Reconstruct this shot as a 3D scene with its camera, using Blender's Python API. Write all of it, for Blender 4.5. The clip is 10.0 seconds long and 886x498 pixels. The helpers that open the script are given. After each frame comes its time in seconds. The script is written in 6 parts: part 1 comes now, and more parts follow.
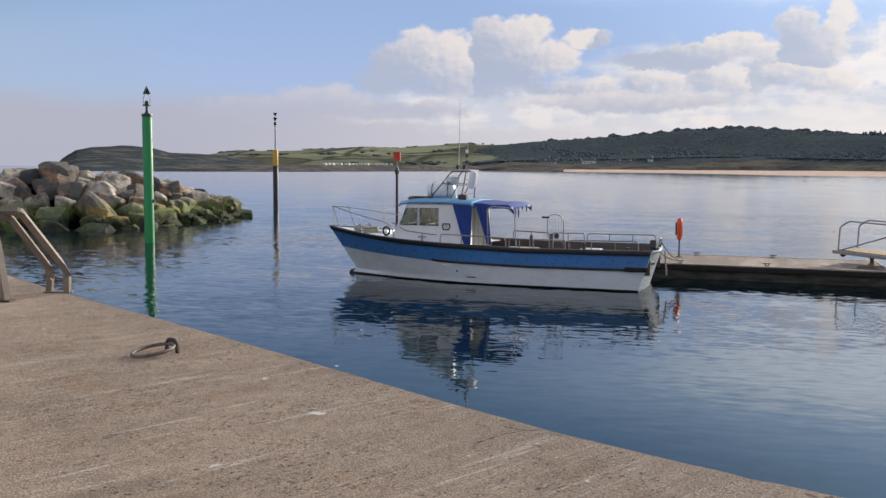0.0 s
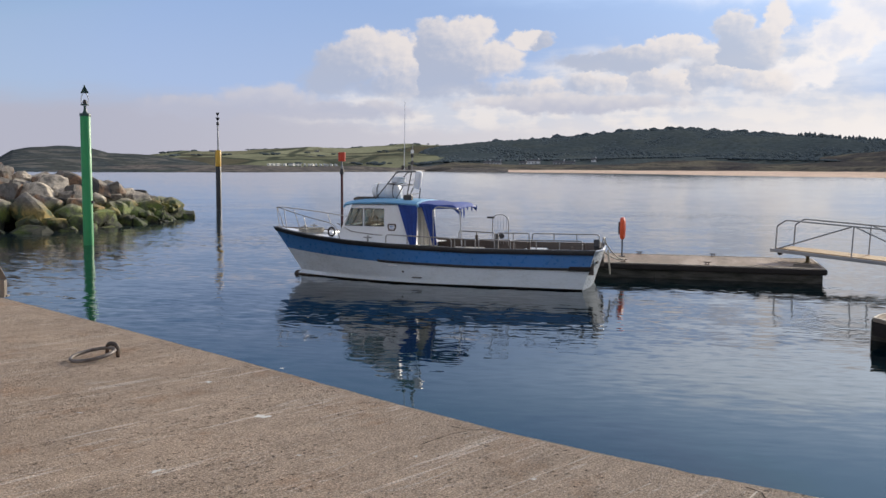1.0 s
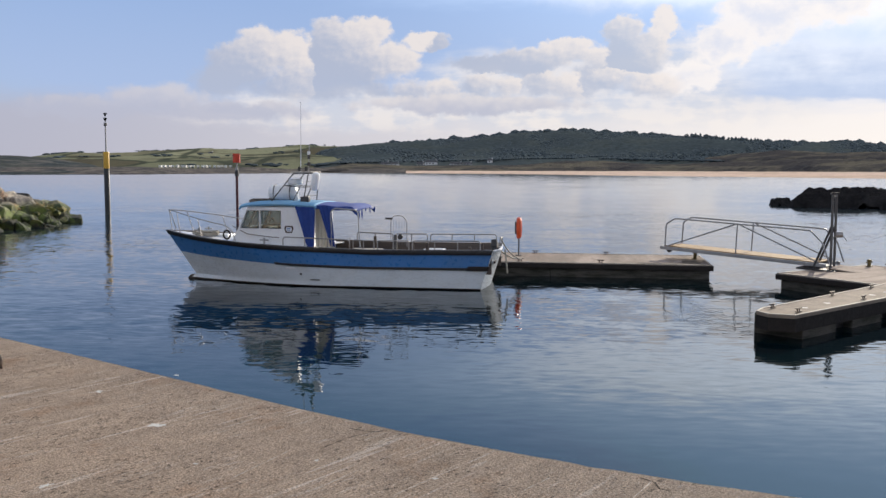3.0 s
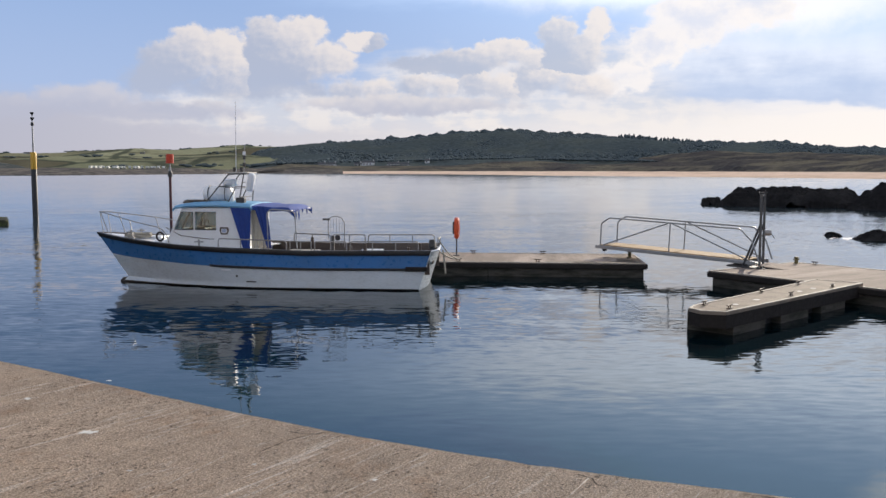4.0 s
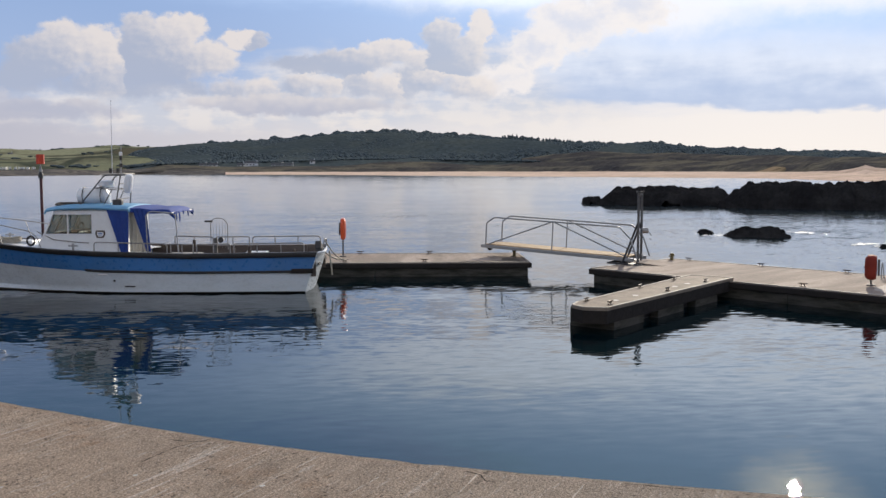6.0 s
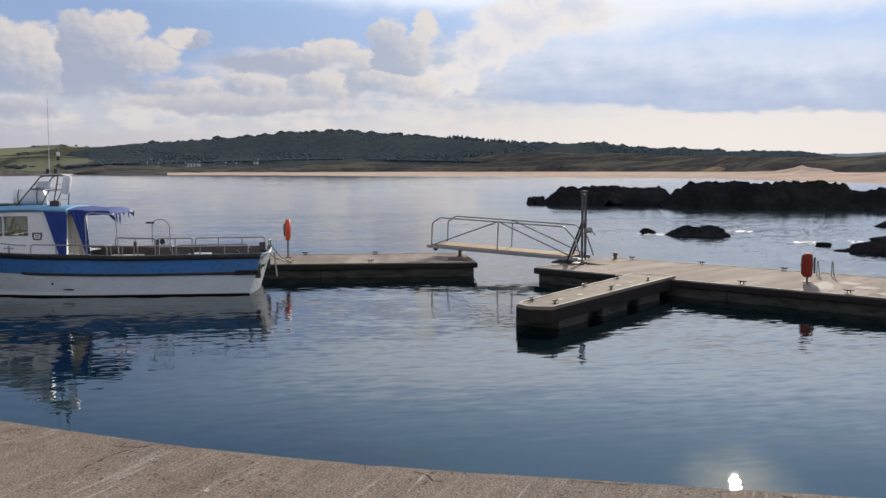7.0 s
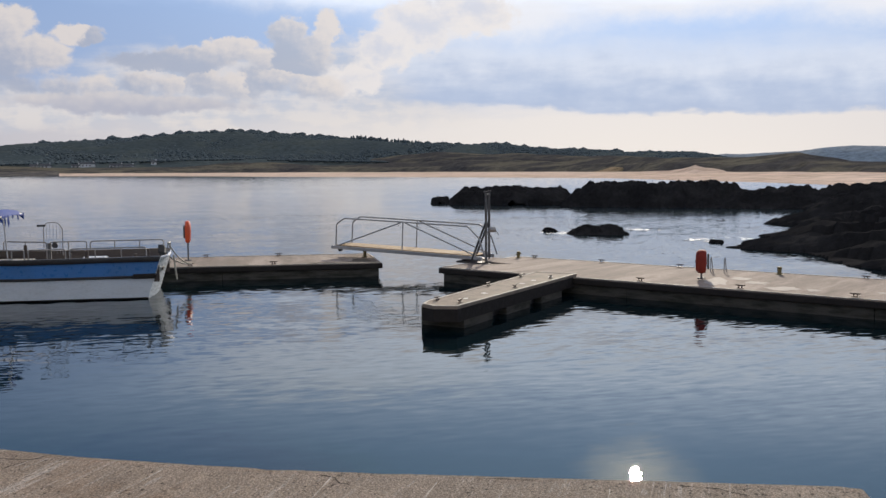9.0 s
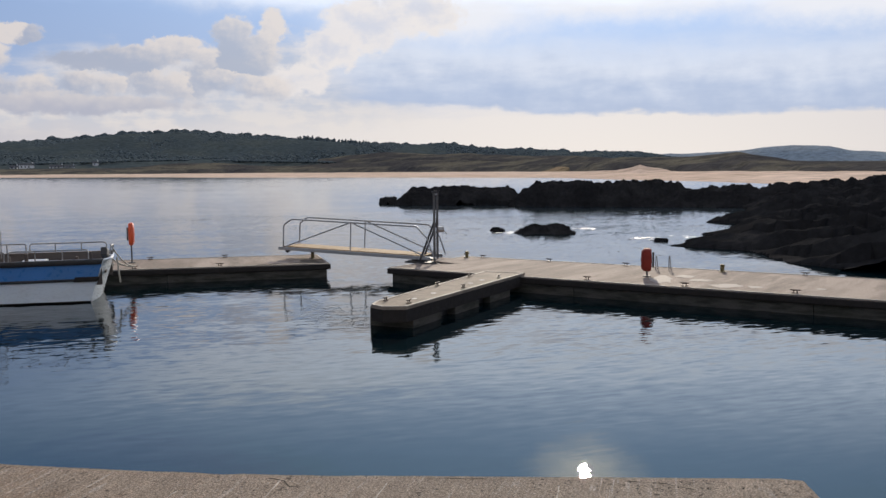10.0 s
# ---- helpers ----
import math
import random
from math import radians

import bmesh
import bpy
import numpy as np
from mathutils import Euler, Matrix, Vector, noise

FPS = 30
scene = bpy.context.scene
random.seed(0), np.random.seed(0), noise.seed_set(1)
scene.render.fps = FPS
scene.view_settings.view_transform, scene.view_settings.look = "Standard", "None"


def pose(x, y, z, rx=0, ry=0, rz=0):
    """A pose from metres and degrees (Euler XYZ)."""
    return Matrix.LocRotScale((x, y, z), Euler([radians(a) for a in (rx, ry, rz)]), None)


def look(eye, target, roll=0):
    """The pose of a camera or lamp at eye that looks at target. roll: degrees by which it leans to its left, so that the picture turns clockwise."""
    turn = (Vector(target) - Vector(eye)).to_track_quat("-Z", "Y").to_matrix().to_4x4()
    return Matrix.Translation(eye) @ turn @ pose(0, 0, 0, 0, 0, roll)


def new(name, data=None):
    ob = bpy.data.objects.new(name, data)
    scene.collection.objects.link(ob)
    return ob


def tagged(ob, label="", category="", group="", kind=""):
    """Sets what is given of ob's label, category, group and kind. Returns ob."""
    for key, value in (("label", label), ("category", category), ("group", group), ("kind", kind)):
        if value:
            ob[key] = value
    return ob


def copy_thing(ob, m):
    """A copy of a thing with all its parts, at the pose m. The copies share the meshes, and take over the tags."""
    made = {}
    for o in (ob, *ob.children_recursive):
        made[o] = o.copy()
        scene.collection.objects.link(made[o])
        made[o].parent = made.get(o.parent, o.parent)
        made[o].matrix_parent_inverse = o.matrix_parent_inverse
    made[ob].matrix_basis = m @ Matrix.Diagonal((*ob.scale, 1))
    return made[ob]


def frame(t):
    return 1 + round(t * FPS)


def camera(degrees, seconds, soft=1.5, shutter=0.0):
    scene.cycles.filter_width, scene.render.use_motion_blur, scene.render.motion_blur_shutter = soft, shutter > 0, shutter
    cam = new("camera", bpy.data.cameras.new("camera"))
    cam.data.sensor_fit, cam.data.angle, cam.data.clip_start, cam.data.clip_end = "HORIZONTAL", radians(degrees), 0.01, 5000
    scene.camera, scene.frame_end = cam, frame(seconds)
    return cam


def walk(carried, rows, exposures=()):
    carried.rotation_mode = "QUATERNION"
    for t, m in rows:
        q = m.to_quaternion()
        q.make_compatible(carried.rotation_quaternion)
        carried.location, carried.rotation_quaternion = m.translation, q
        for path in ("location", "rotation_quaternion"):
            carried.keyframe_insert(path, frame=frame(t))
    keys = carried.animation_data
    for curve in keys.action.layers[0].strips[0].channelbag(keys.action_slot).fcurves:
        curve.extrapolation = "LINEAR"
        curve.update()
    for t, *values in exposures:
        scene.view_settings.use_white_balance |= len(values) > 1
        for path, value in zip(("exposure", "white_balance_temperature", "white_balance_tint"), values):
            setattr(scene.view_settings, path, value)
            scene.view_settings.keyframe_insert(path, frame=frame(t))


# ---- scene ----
FOV = 51.35
cam = camera(FOV, 10.0)
EYE = (0.0, 0.0, 3.2)
# seconds, turn from +y to the left, tilt up, lean (degrees): a pan on a tripod
PAN = (
    (0.0, 0.001, -5.057, 0.353),
    (0.5, -1.564, -5.043, 0.291),
    (1.0, -3.385, -5.01, 0.325),
    (1.5, -5.058, -5.0, 0.263),
    (2.0, -6.624, -4.963, 0.226),
    (2.5, -8.099, -4.939, 0.169),
    (3.8, -12.74, -4.9, 0.05),
    (4.0, -13.571, -4.895, 0.033),
    (4.5, -15.276, -4.883, -0.007),
    (5.0, -17.038, -4.881, -0.018),
    (5.5, -18.83, -4.877, -0.074),
    (5.7, -19.57, -4.875, -0.08),
    (6.8, -23.31, -4.859, -0.126),
    (7.0, -24.001, -4.857, -0.133),
    (7.5, -25.578, -4.859, -0.142),
    (8.0, -27.111, -4.856, -0.181),
    (8.5, -28.424, -4.862, -0.201),
    (9.0, -29.933, -4.858, -0.241),
    (9.5, -31.349, -4.862, -0.294),
    (10.0, -33.149, -4.865, -0.403),
)


def panned(yaw, tilt, lean):
    return Matrix.Translation(EYE) @ pose(0, 0, 0, 90, 0, yaw) @ pose(0, 0, 0, tilt, 0, 0) @ pose(0, 0, 0, 0, 0, lean)


EXPOSURES = ((0.0, 0.13), (4.0, 0.17), (6.0, 0.08), (7.5, -0.07), (10.0, -0.06))
walk(cam, [(t, panned(a, b, c)) for t, a, b, c in PAN], EXPOSURES)

# ---------------------------------------------------------------- light
SUN_AZ, SUN_EL = 42.0, 18.55   # degrees right of +y, above the horizon
SKY_STRENGTH = 0.10
SKY_TINT = (0.88, 0.93, 1.15)
SUN_POWER = 5.0

sun_way = Vector((math.sin(radians(SUN_AZ)) * math.cos(radians(SUN_EL)), math.cos(radians(SUN_AZ)) * math.cos(radians(SUN_EL)), math.sin(radians(SUN_EL))))
sun_data = bpy.data.lights.new("sun", "SUN")
sun_data.energy, sun_data.angle, sun_data.color = SUN_POWER, radians(0.53), (1.0, 0.89, 0.74)
sun = new("sun", sun_data)
sun.matrix_world = look((0, 0, 60), Vector((0, 0, 60)) - sun_way)


class Nodes:
    """Short ways to make and link nodes."""

    def __init__(self, tree):
        self.tree = tree

    def add(self, kind, **sockets):
        n = self.tree.nodes.new(kind)
        for key, value in sockets.items():
            self.put(n.inputs[key.replace("_", " ")], value)
        return n

    def put(self, socket, value):
        if isinstance(value, bpy.types.NodeSocket):
            self.tree.links.new(value, socket)
        else:
            socket.default_value = value

    def math(self, op, a, b=0.0, c=0.0, clamp=False):
        n = self.tree.nodes.new("ShaderNodeMath")
        n.operation, n.use_clamp = op, clamp
        for i, value in enumerate((a, b, c)):
            self.put(n.inputs[i], value)
        return n.outputs[0]

    def vec(self, op, a, b=(0, 0, 0)):
        n = self.tree.nodes.new("ShaderNodeVectorMath")
        n.operation = op
        self.put(n.inputs[0], a)
        self.put(n.inputs[1], b)
        return n.outputs["Value"] if op in ("LENGTH", "DOT_PRODUCT", "DISTANCE") else n.outputs[0]

    def ramp(self, fac, low, high, to_low=0.0, to_high=1.0, smooth=True):
        n = self.tree.nodes.new("ShaderNodeMapRange")
        n.interpolation_type = "SMOOTHSTEP" if smooth else "LINEAR"
        for i, value in enumerate((fac, low, high, to_low, to_high)):
            self.put(n.inputs[i], value)
        return n.outputs[0]

    def mix(self, fac, a, b, blend="MIX"):
        n = self.tree.nodes.new("ShaderNodeMix")
        n.data_type, n.blend_type = "RGBA", blend
        self.put(n.inputs["Factor"], fac)
        for key, value in ((6, a), (7, b)):
            self.put(n.inputs[key], value if isinstance(value, bpy.types.NodeSocket) else (*value[:3], 1.0))
        return n.outputs[2]

    def noise(self, vector, scale, detail=4.0, rough=0.55, colour=False, kind="FBM"):
        n = self.tree.nodes.new("ShaderNodeTexNoise")
        n.noise_type = kind
        self.put(n.inputs["Vector"], vector)
        n.inputs["Scale"].default_value, n.inputs["Detail"].default_value, n.inputs["Roughness"].default_value = scale, detail, rough
        return n.outputs["Color" if colour else "Fac"]


# clouds in degrees of azimuth and elevation: centre, half widths; a later one stands before an earlier one
CUMULUS = (
    (16.2, 6.9, 3.6, 0.75), (13.6, 6.3, 4.4, 0.7), (17.3, 7.6, 2.0, 0.6), (8.7, 7.8, 1.5, 0.65), (20.7, 6.4, 3.0, 1.4),
    (20.6, 8.0, 1.25, 1.35), (22.9, 8.4, 1.0, 1.25), (21.8, 7.1, 1.9, 1.1), (1.5, 5.1, 5.6, 1.2), (-3.7, 5.2, 2.1, 1.2), (-2.4, 6.2, 2.5, 1.8), (-1.5, 7.2, 1.9, 1.4), (0.4, 6.9, 2.0, 1.6),
    (6.7, 6.6, 1.9, 1.3), (2.6, 6.6, 1.7, 2.0), (4.2, 6.4, 2.3, 1.9), (3.0, 7.9, 1.4, 1.2), (5.0, 8.2, 1.6, 1.2),
    (19.4, 5.5, 2.2, 1.0), (22.4, 5.1, 2.2, 0.8), (17.4, 5.0, 1.7, 0.9), (15.6, 5.3, 1.6, 1.0), (13.6, 5.0, 1.3, 0.8), (11.7, 5.1, 1.6, 0.9), (9.5, 4.9, 1.4, 0.8), (7.7, 4.8, 1.4, 0.75), (5.5, 4.9, 1.2, 0.7),
)
DOMES = ((15.5, 6.8, 6.0, 1.5), (-1.4, 6.3, 3.6, 2.6), (4.6, 6.8, 3.4, 2.8), (21.5, 7.4, 2.6, 2.4), (8.2, 4.8, 3.4, 1.0), (12.4, 4.9, 2.8, 1.1), (16.2, 5.1, 2.6, 1.3), (20.5, 5.2, 3.2, 1.1))
HIGH = ((26.4, 7.4, 2.4, 1.5), (28.4, 8.8, 3.0, 1.9), (31.6, 9.6, 3.4, 1.8), (24.6, 5.6, 2.2, 1.2))
LOW = ((-7.4, 4.1, 3.6, 1.1), (-11.6, 3.5, 4.4, 0.9), (-3.0, 3.5, 6.0, 0.8), (11.0, 4.0, 9.0, 0.7))
SHEET = ((4.0, 3.6, 12.0, 1.9), (16.0, 4.6, 11.0, 3.4), (26.0, 5.4, 9.0, 3.6))
BANK_FROM, BANK_LOW, BANK_HIGH = 24.5, 4.1, 8.6
GLARE = ((33.0, 9.6, 8.0, 1.9), (45.0, 10.6, 14.0, 2.0), (58.0, 9.8, 10.0, 2.0), (25.0, 11.8, 12.0, 2.4))
AUREOLE = ((SUN_AZ, SUN_EL, 4.6, 3.2),)


def make_world():
    world = bpy.data.worlds.new("sky")
    world.use_nodes = True
    scene.world = world
    tree = world.node_tree
    tree.nodes.clear()
    k = Nodes(tree)
    sky = k.add("ShaderNodeTexSky")
    sky.sky_type, sky.sun_disc = "NISHITA", False
    sky.sun_elevation, sky.sun_rotation = radians(SUN_EL), radians(SUN_AZ)
    sky.air_density, sky.dust_density, sky.ozone_density = 1.0, 0.6, 2.5
    ways = k.add("ShaderNodeTexCoord").outputs["Generated"]
    split = k.add("ShaderNodeSeparateXYZ", Vector=ways)
    az = k.math("MULTIPLY", k.math("ARCTAN2", split.outputs[0], split.outputs[1]), 57.2958)
    el = k.math("MULTIPLY", k.math("ARCSINE", split.outputs[2]), 57.2958)
    flat = k.add("ShaderNodeCombineXYZ", X=az, Y=k.math("MULTIPLY", el, 1.25), Z=0.0).outputs[0]
    # billows push the outlines about: broad swells, then cauliflower knobs, then wisps
    wide = k.vec("MULTIPLY", k.vec("SUBTRACT", k.noise(flat, 0.5, 2.0, 0.5, True), (0.5, 0.5, 0.5)), (1.5, 1.0, 0))
    fine = k.vec("MULTIPLY", k.vec("SUBTRACT", k.noise(flat, 1.7, 5.0, 0.6, True), (0.5, 0.5, 0.5)), (0.8, 0.7, 0))
    bent = k.vec("ADD", k.vec("ADD", k.add("ShaderNodeCombineXYZ", X=az, Y=el, Z=0.0).outputs[0], wide), fine)

    def knobs(scale):
        v = k.add("ShaderNodeTexVoronoi", Vector=k.vec("ADD", flat, fine), Scale=scale)
        v.feature = "SMOOTH_F1"
        v.inputs["Smoothness"].default_value = 0.6
        return k.math("SUBTRACT", 0.5, v.outputs["Distance"])

    knob = k.math("ADD", k.math("MULTIPLY", knobs(0.75), 0.6), k.math("MULTIPLY", knobs(2.0), 0.4))

    def blobs(rows):
        dens = None
        for cx, cy, rx, ry in rows:
            d = k.vec("LENGTH", k.vec("DIVIDE", k.vec("SUBTRACT", bent, (cx, cy, 0)), (rx, ry, 1)))
            d = k.math("SUBTRACT", 1.0, d)
            dens = d if dens is None else k.math("SMOOTH_MAX", dens, d, 0.25)
        return dens

    billow = k.noise(flat, 0.40, 5.0, 0.5)
    sunward = k.noise(k.vec("ADD", flat, (0.6, 0.55, 0)), 0.40, 5.0, 0.5)
    lump = k.math("SUBTRACT", billow, sunward)
    streak = k.noise(k.vec("MULTIPLY", flat, (0.3, 1, 1)), 0.7, 5.0, 0.58)
    near_sun = k.ramp(k.vec("LENGTH", k.vec("DIVIDE", k.vec("SUBTRACT", flat, (SUN_AZ, SUN_EL * 1.25, 0)), (46, 30, 1))), 0.0, 1.0, 1.0, 0.0)
    # broad lit domes: bright above and towards the sun, grey on the far side and below
    puff = blobs(CUMULUS)
    light, front = 0.0, None
    for cx, cy, rx, ry in DOMES:
        off = k.vec("DIVIDE", k.vec("SUBTRACT", bent, (cx, cy, 0)), (rx, ry, 1))
        d = k.math("SUBTRACT", 1.0, k.vec("LENGTH", off))
        dome = k.vec("DOT_PRODUCT", off, (0.55, 0.72, 0))
        if front is None:
            light, front = dome, d
            continue
        over = k.ramp(k.math("SUBTRACT", d, front), -0.12, 0.12)
        light = k.math("ADD", k.math("MULTIPLY", light, k.math("SUBTRACT", 1.0, over)), k.math("MULTIPLY", dome, over))
        front = k.math("MAXIMUM", front, d)
    wool = k.math("SUBTRACT", k.noise(flat, 1.1, 7.0, 0.62), 0.5)
    wool_sunward = k.math("SUBTRACT", k.noise(k.vec("ADD", flat, (0.22, 0.2, 0)), 1.1, 7.0, 0.62), 0.5)
    puff = k.math("ADD", puff, k.math("ADD", k.math("MULTIPLY", knob, 0.22), k.math("MULTIPLY", wool, 0.55)))
    puff_cover = k.ramp(puff, -0.04, k.ramp(el, 4.2, 7.4, 0.62, 0.28))
    light = k.math("ADD", light, k.math("ADD", k.math("MULTIPLY", knob, 0.30), k.math("MULTIPLY", k.math("SUBTRACT", wool, wool_sunward), 0.8)))
    light = k.math("ADD", light, k.ramp(puff, 0.45, 0.05, 0.0, 0.22))
    light = k.ramp(light, -0.36, 0.74)
    lit = k.mix(near_sun, k.mix(k.ramp(az, -11.0, 1.0), (0.56, 0.55, 0.60), (0.755, 0.695, 0.67)), (0.90, 0.84, 0.80))
    puff_colour = k.mix(light, k.mix(near_sun, (0.41, 0.45, 0.565), (0.60, 0.665, 0.77)), lit)
    blue = k.vec("MULTIPLY", sky.outputs[0], tuple(SKY_STRENGTH * c for c in SKY_TINT))
    blue = k.vec("MINIMUM", blue, k.mix(near_sun, (0.255, 0.39, 0.665), (0.62, 0.86, 1.28)))
    blue = k.mix(k.ramp(el, 2.0, 15.0, 0.6, 0.0), blue, k.mix(near_sun, (0.46, 0.54, 0.72), (0.78, 0.84, 0.95)))
    # scattered sunlit clouds over the rest of the sky
    broken = k.math("MULTIPLY", k.ramp(k.noise(k.vec("MULTIPLY", ways, (1, 1, 2.0)), 2.2, 6.0, 0.55), 0.36, 0.62), k.math("MAXIMUM", k.ramp(el, 26.0, 42.0), k.math("MULTIPLY", k.ramp(split.outputs[1], 0.2, -0.3), k.ramp(el, 3.0, 9.0))))
    colour = k.mix(k.math("MULTIPLY", broken, 0.65), blue, (1.2, 1.16, 1.1))
    colour = k.mix(k.ramp(blobs(GLARE), -0.25, 0.6, 0.0, 0.9), colour, (0.92, 0.92, 0.96))
    # bright band above the view, added to brighten the water; strongest below the sun
    shine = k.math("MULTIPLY", k.ramp(k.math("ADD", el, k.math("MULTIPLY", k.math("SUBTRACT", streak, 0.5), 2.0)), 9.3, 12.0), k.ramp(el, 10.8, 17.5, 1.0, 0.0))
    shine = k.math("MULTIPLY", shine, k.math("MULTIPLY", k.ramp(az, -4.0, 32.0), k.ramp(az, 62.0, 80.0, 1.0, 0.0)))
    colour = k.mix(k.math("MULTIPLY", shine, 0.85), colour, k.mix(near_sun, (0.90, 1.10, 1.38), (1.42, 1.60, 1.86)))
    colour = k.mix(k.ramp(blobs(AUREOLE), 0.0, 1.0), colour, (1.9, 1.9, 1.85))
    # low haze bank along the horizon
    hazy = k.ramp(k.math("ADD", el, k.math("MULTIPLY", k.math("SUBTRACT", streak, 0.5), 1.6)), 3.0, 5.0, 0.9, 0.0)
    haze_colour = k.mix(k.ramp(k.math("ABSOLUTE", k.math("SUBTRACT", az, SUN_AZ)), 0.0, 62.0, 1.0, 0.0), (0.42, 0.42, 0.505), (0.93, 0.86, 0.80))
    colour = k.mix(hazy, colour, haze_colour)
    veil = k.mix(k.ramp(k.math("ADD", streak, k.math("MULTIPLY", lump, 0.8)), 0.36, 0.62), (0.57, 0.605, 0.69), (0.80, 0.755, 0.73))
    colour = k.mix(k.ramp(k.math("ADD", blobs(SHEET), k.math("MULTIPLY", k.math("SUBTRACT", streak, 0.5), 0.8)), 0.0, 0.6, 0.0, 0.75), colour, veil)
    # a long grey-blue bank under the sun: firm base, fading upwards
    ragged_el = k.math("ADD", el, k.math("ADD", k.math("MULTIPLY", k.math("SUBTRACT", streak, 0.5), 1.6), k.math("ADD", k.math("MULTIPLY", knob, 0.5), k.ramp(az, 28.0, 46.0, 0.0, 0.9, False))))
    bank_cover = k.math("MULTIPLY", k.math("MULTIPLY", k.ramp(ragged_el, BANK_LOW - 0.2, BANK_LOW + 0.35), k.ramp(ragged_el, BANK_HIGH - 2.2, BANK_HIGH + 1.2, 1.0, 0.0)), k.ramp(k.math("ADD", az, k.math("MULTIPLY", k.math("SUBTRACT", billow, 0.5), 6.0)), BANK_FROM, BANK_FROM + 4.0))
    bank_colour = k.mix(k.ramp(k.math("ADD", ragged_el, k.math("ADD", k.math("MULTIPLY", lump, -3.0), k.math("MULTIPLY", streak, 2.0))), BANK_LOW + 0.8, BANK_HIGH + 1.0), (0.47, 0.56, 0.75), (0.82, 0.86, 0.95))
    colour = k.mix(k.math("MULTIPLY", bank_cover, 0.92), colour, bank_colour)
    high = k.math("ADD", blobs(HIGH), k.math("ADD", k.math("MULTIPLY", wool, 0.8), k.math("MULTIPLY", knob, 0.2)))
    colour = k.mix(k.ramp(high, 0.0, 0.35, 0.0, 0.85), colour, k.mix(k.ramp(k.math("ADD", high, k.math("MULTIPLY", lump, 2.0)), 0.25, 1.1), (0.88, 0.83, 0.81), (0.68, 0.70, 0.79)))
    colour = k.mix(k.math("MULTIPLY", puff_cover, k.ramp(el, 4.0, 7.0, 0.8, 0.93)), colour, puff_colour)
    # soft low clouds before the haze
    low = k.math("ADD", blobs(LOW), k.math("MULTIPLY", knob, 0.5))
    low_colour = k.mix(k.ramp(k.math("ADD", el, k.math("MULTIPLY", knob, 0.9)), 3.4, 4.9), (0.44, 0.455, 0.555), k.mix(k.ramp(az, -14.0, 4.0), (0.52, 0.51, 0.57), (0.70, 0.655, 0.65)))
    colour = k.mix(k.ramp(low, 0.0, 0.5, 0.0, 0.8), colour, low_colour)
    colour = k.mix(k.ramp(el, 0.5, 3.6, 0.75, 0.0), colour, haze_colour)
    back = k.add("ShaderNodeBackground", Color=colour, Strength=1.0)
    out = k.add("ShaderNodeOutputWorld")
    tree.links.new(back.outputs[0], out.inputs[0])


make_world()

# ---------------------------------------------------------------- materials
def material(name, colour, rough=0.6, metal=0.0, second=None, scale=3.0, fine=40.0, mottle=0.5, bump=0.0, bump_scale=60.0, spec=0.5, vary=0.0, stretch=(1, 1, 1), coat=0.0, grain_by=0.17):
    """A surface with broad stains towards a second colour, fine grain, fine relief, and a shift from piece to piece."""
    m = bpy.data.materials.new(name)
    m.use_nodes = True
    k = Nodes(m.node_tree)
    bsdf = m.node_tree.nodes["Principled BSDF"]
    at = k.vec("MULTIPLY", k.add("ShaderNodeTexCoord").outputs["Object"], stretch)
    second = second or tuple(c * 0.7 for c in colour)
    broad = k.ramp(k.noise(at, scale, 5.0, 0.6), 0.38, 0.68, 0.0, mottle)
    col = k.mix(broad, colour, second)
    grain = k.ramp(k.noise(at, fine, 4.0, 0.7), 0.25, 0.75, 1 - grain_by, 1 + grain_by)
    col = k.vec("MULTIPLY", col, k.add("ShaderNodeCombineXYZ", X=grain, Y=grain, Z=grain).outputs[0])
    if vary:
        shift = k.ramp(k.add("ShaderNodeObjectInfo").outputs["Random"], 0, 1, 1 - vary, 1 + vary, False)
        col = k.vec("MULTIPLY", col, k.add("ShaderNodeCombineXYZ", X=shift, Y=shift, Z=shift).outputs[0])
    k.put(bsdf.inputs["Base Color"], col)
    k.put(bsdf.inputs["Roughness"], k.ramp(k.noise(at, fine * 0.4, 3.0), 0.2, 0.8, max(rough - 0.1, 0.02), min(rough + 0.12, 1.0)))
    bsdf.inputs["Metallic"].default_value, bsdf.inputs["Specular IOR Level"].default_value, bsdf.inputs["Coat Weight"].default_value = metal, spec, coat
    if bump:
        b = k.add("ShaderNodeBump", Height=k.noise(at, bump_scale, 6.0, 0.65), Distance=bump, Strength=1.0)
        k.put(bsdf.inputs["Normal"], b.outputs[0])
    return m


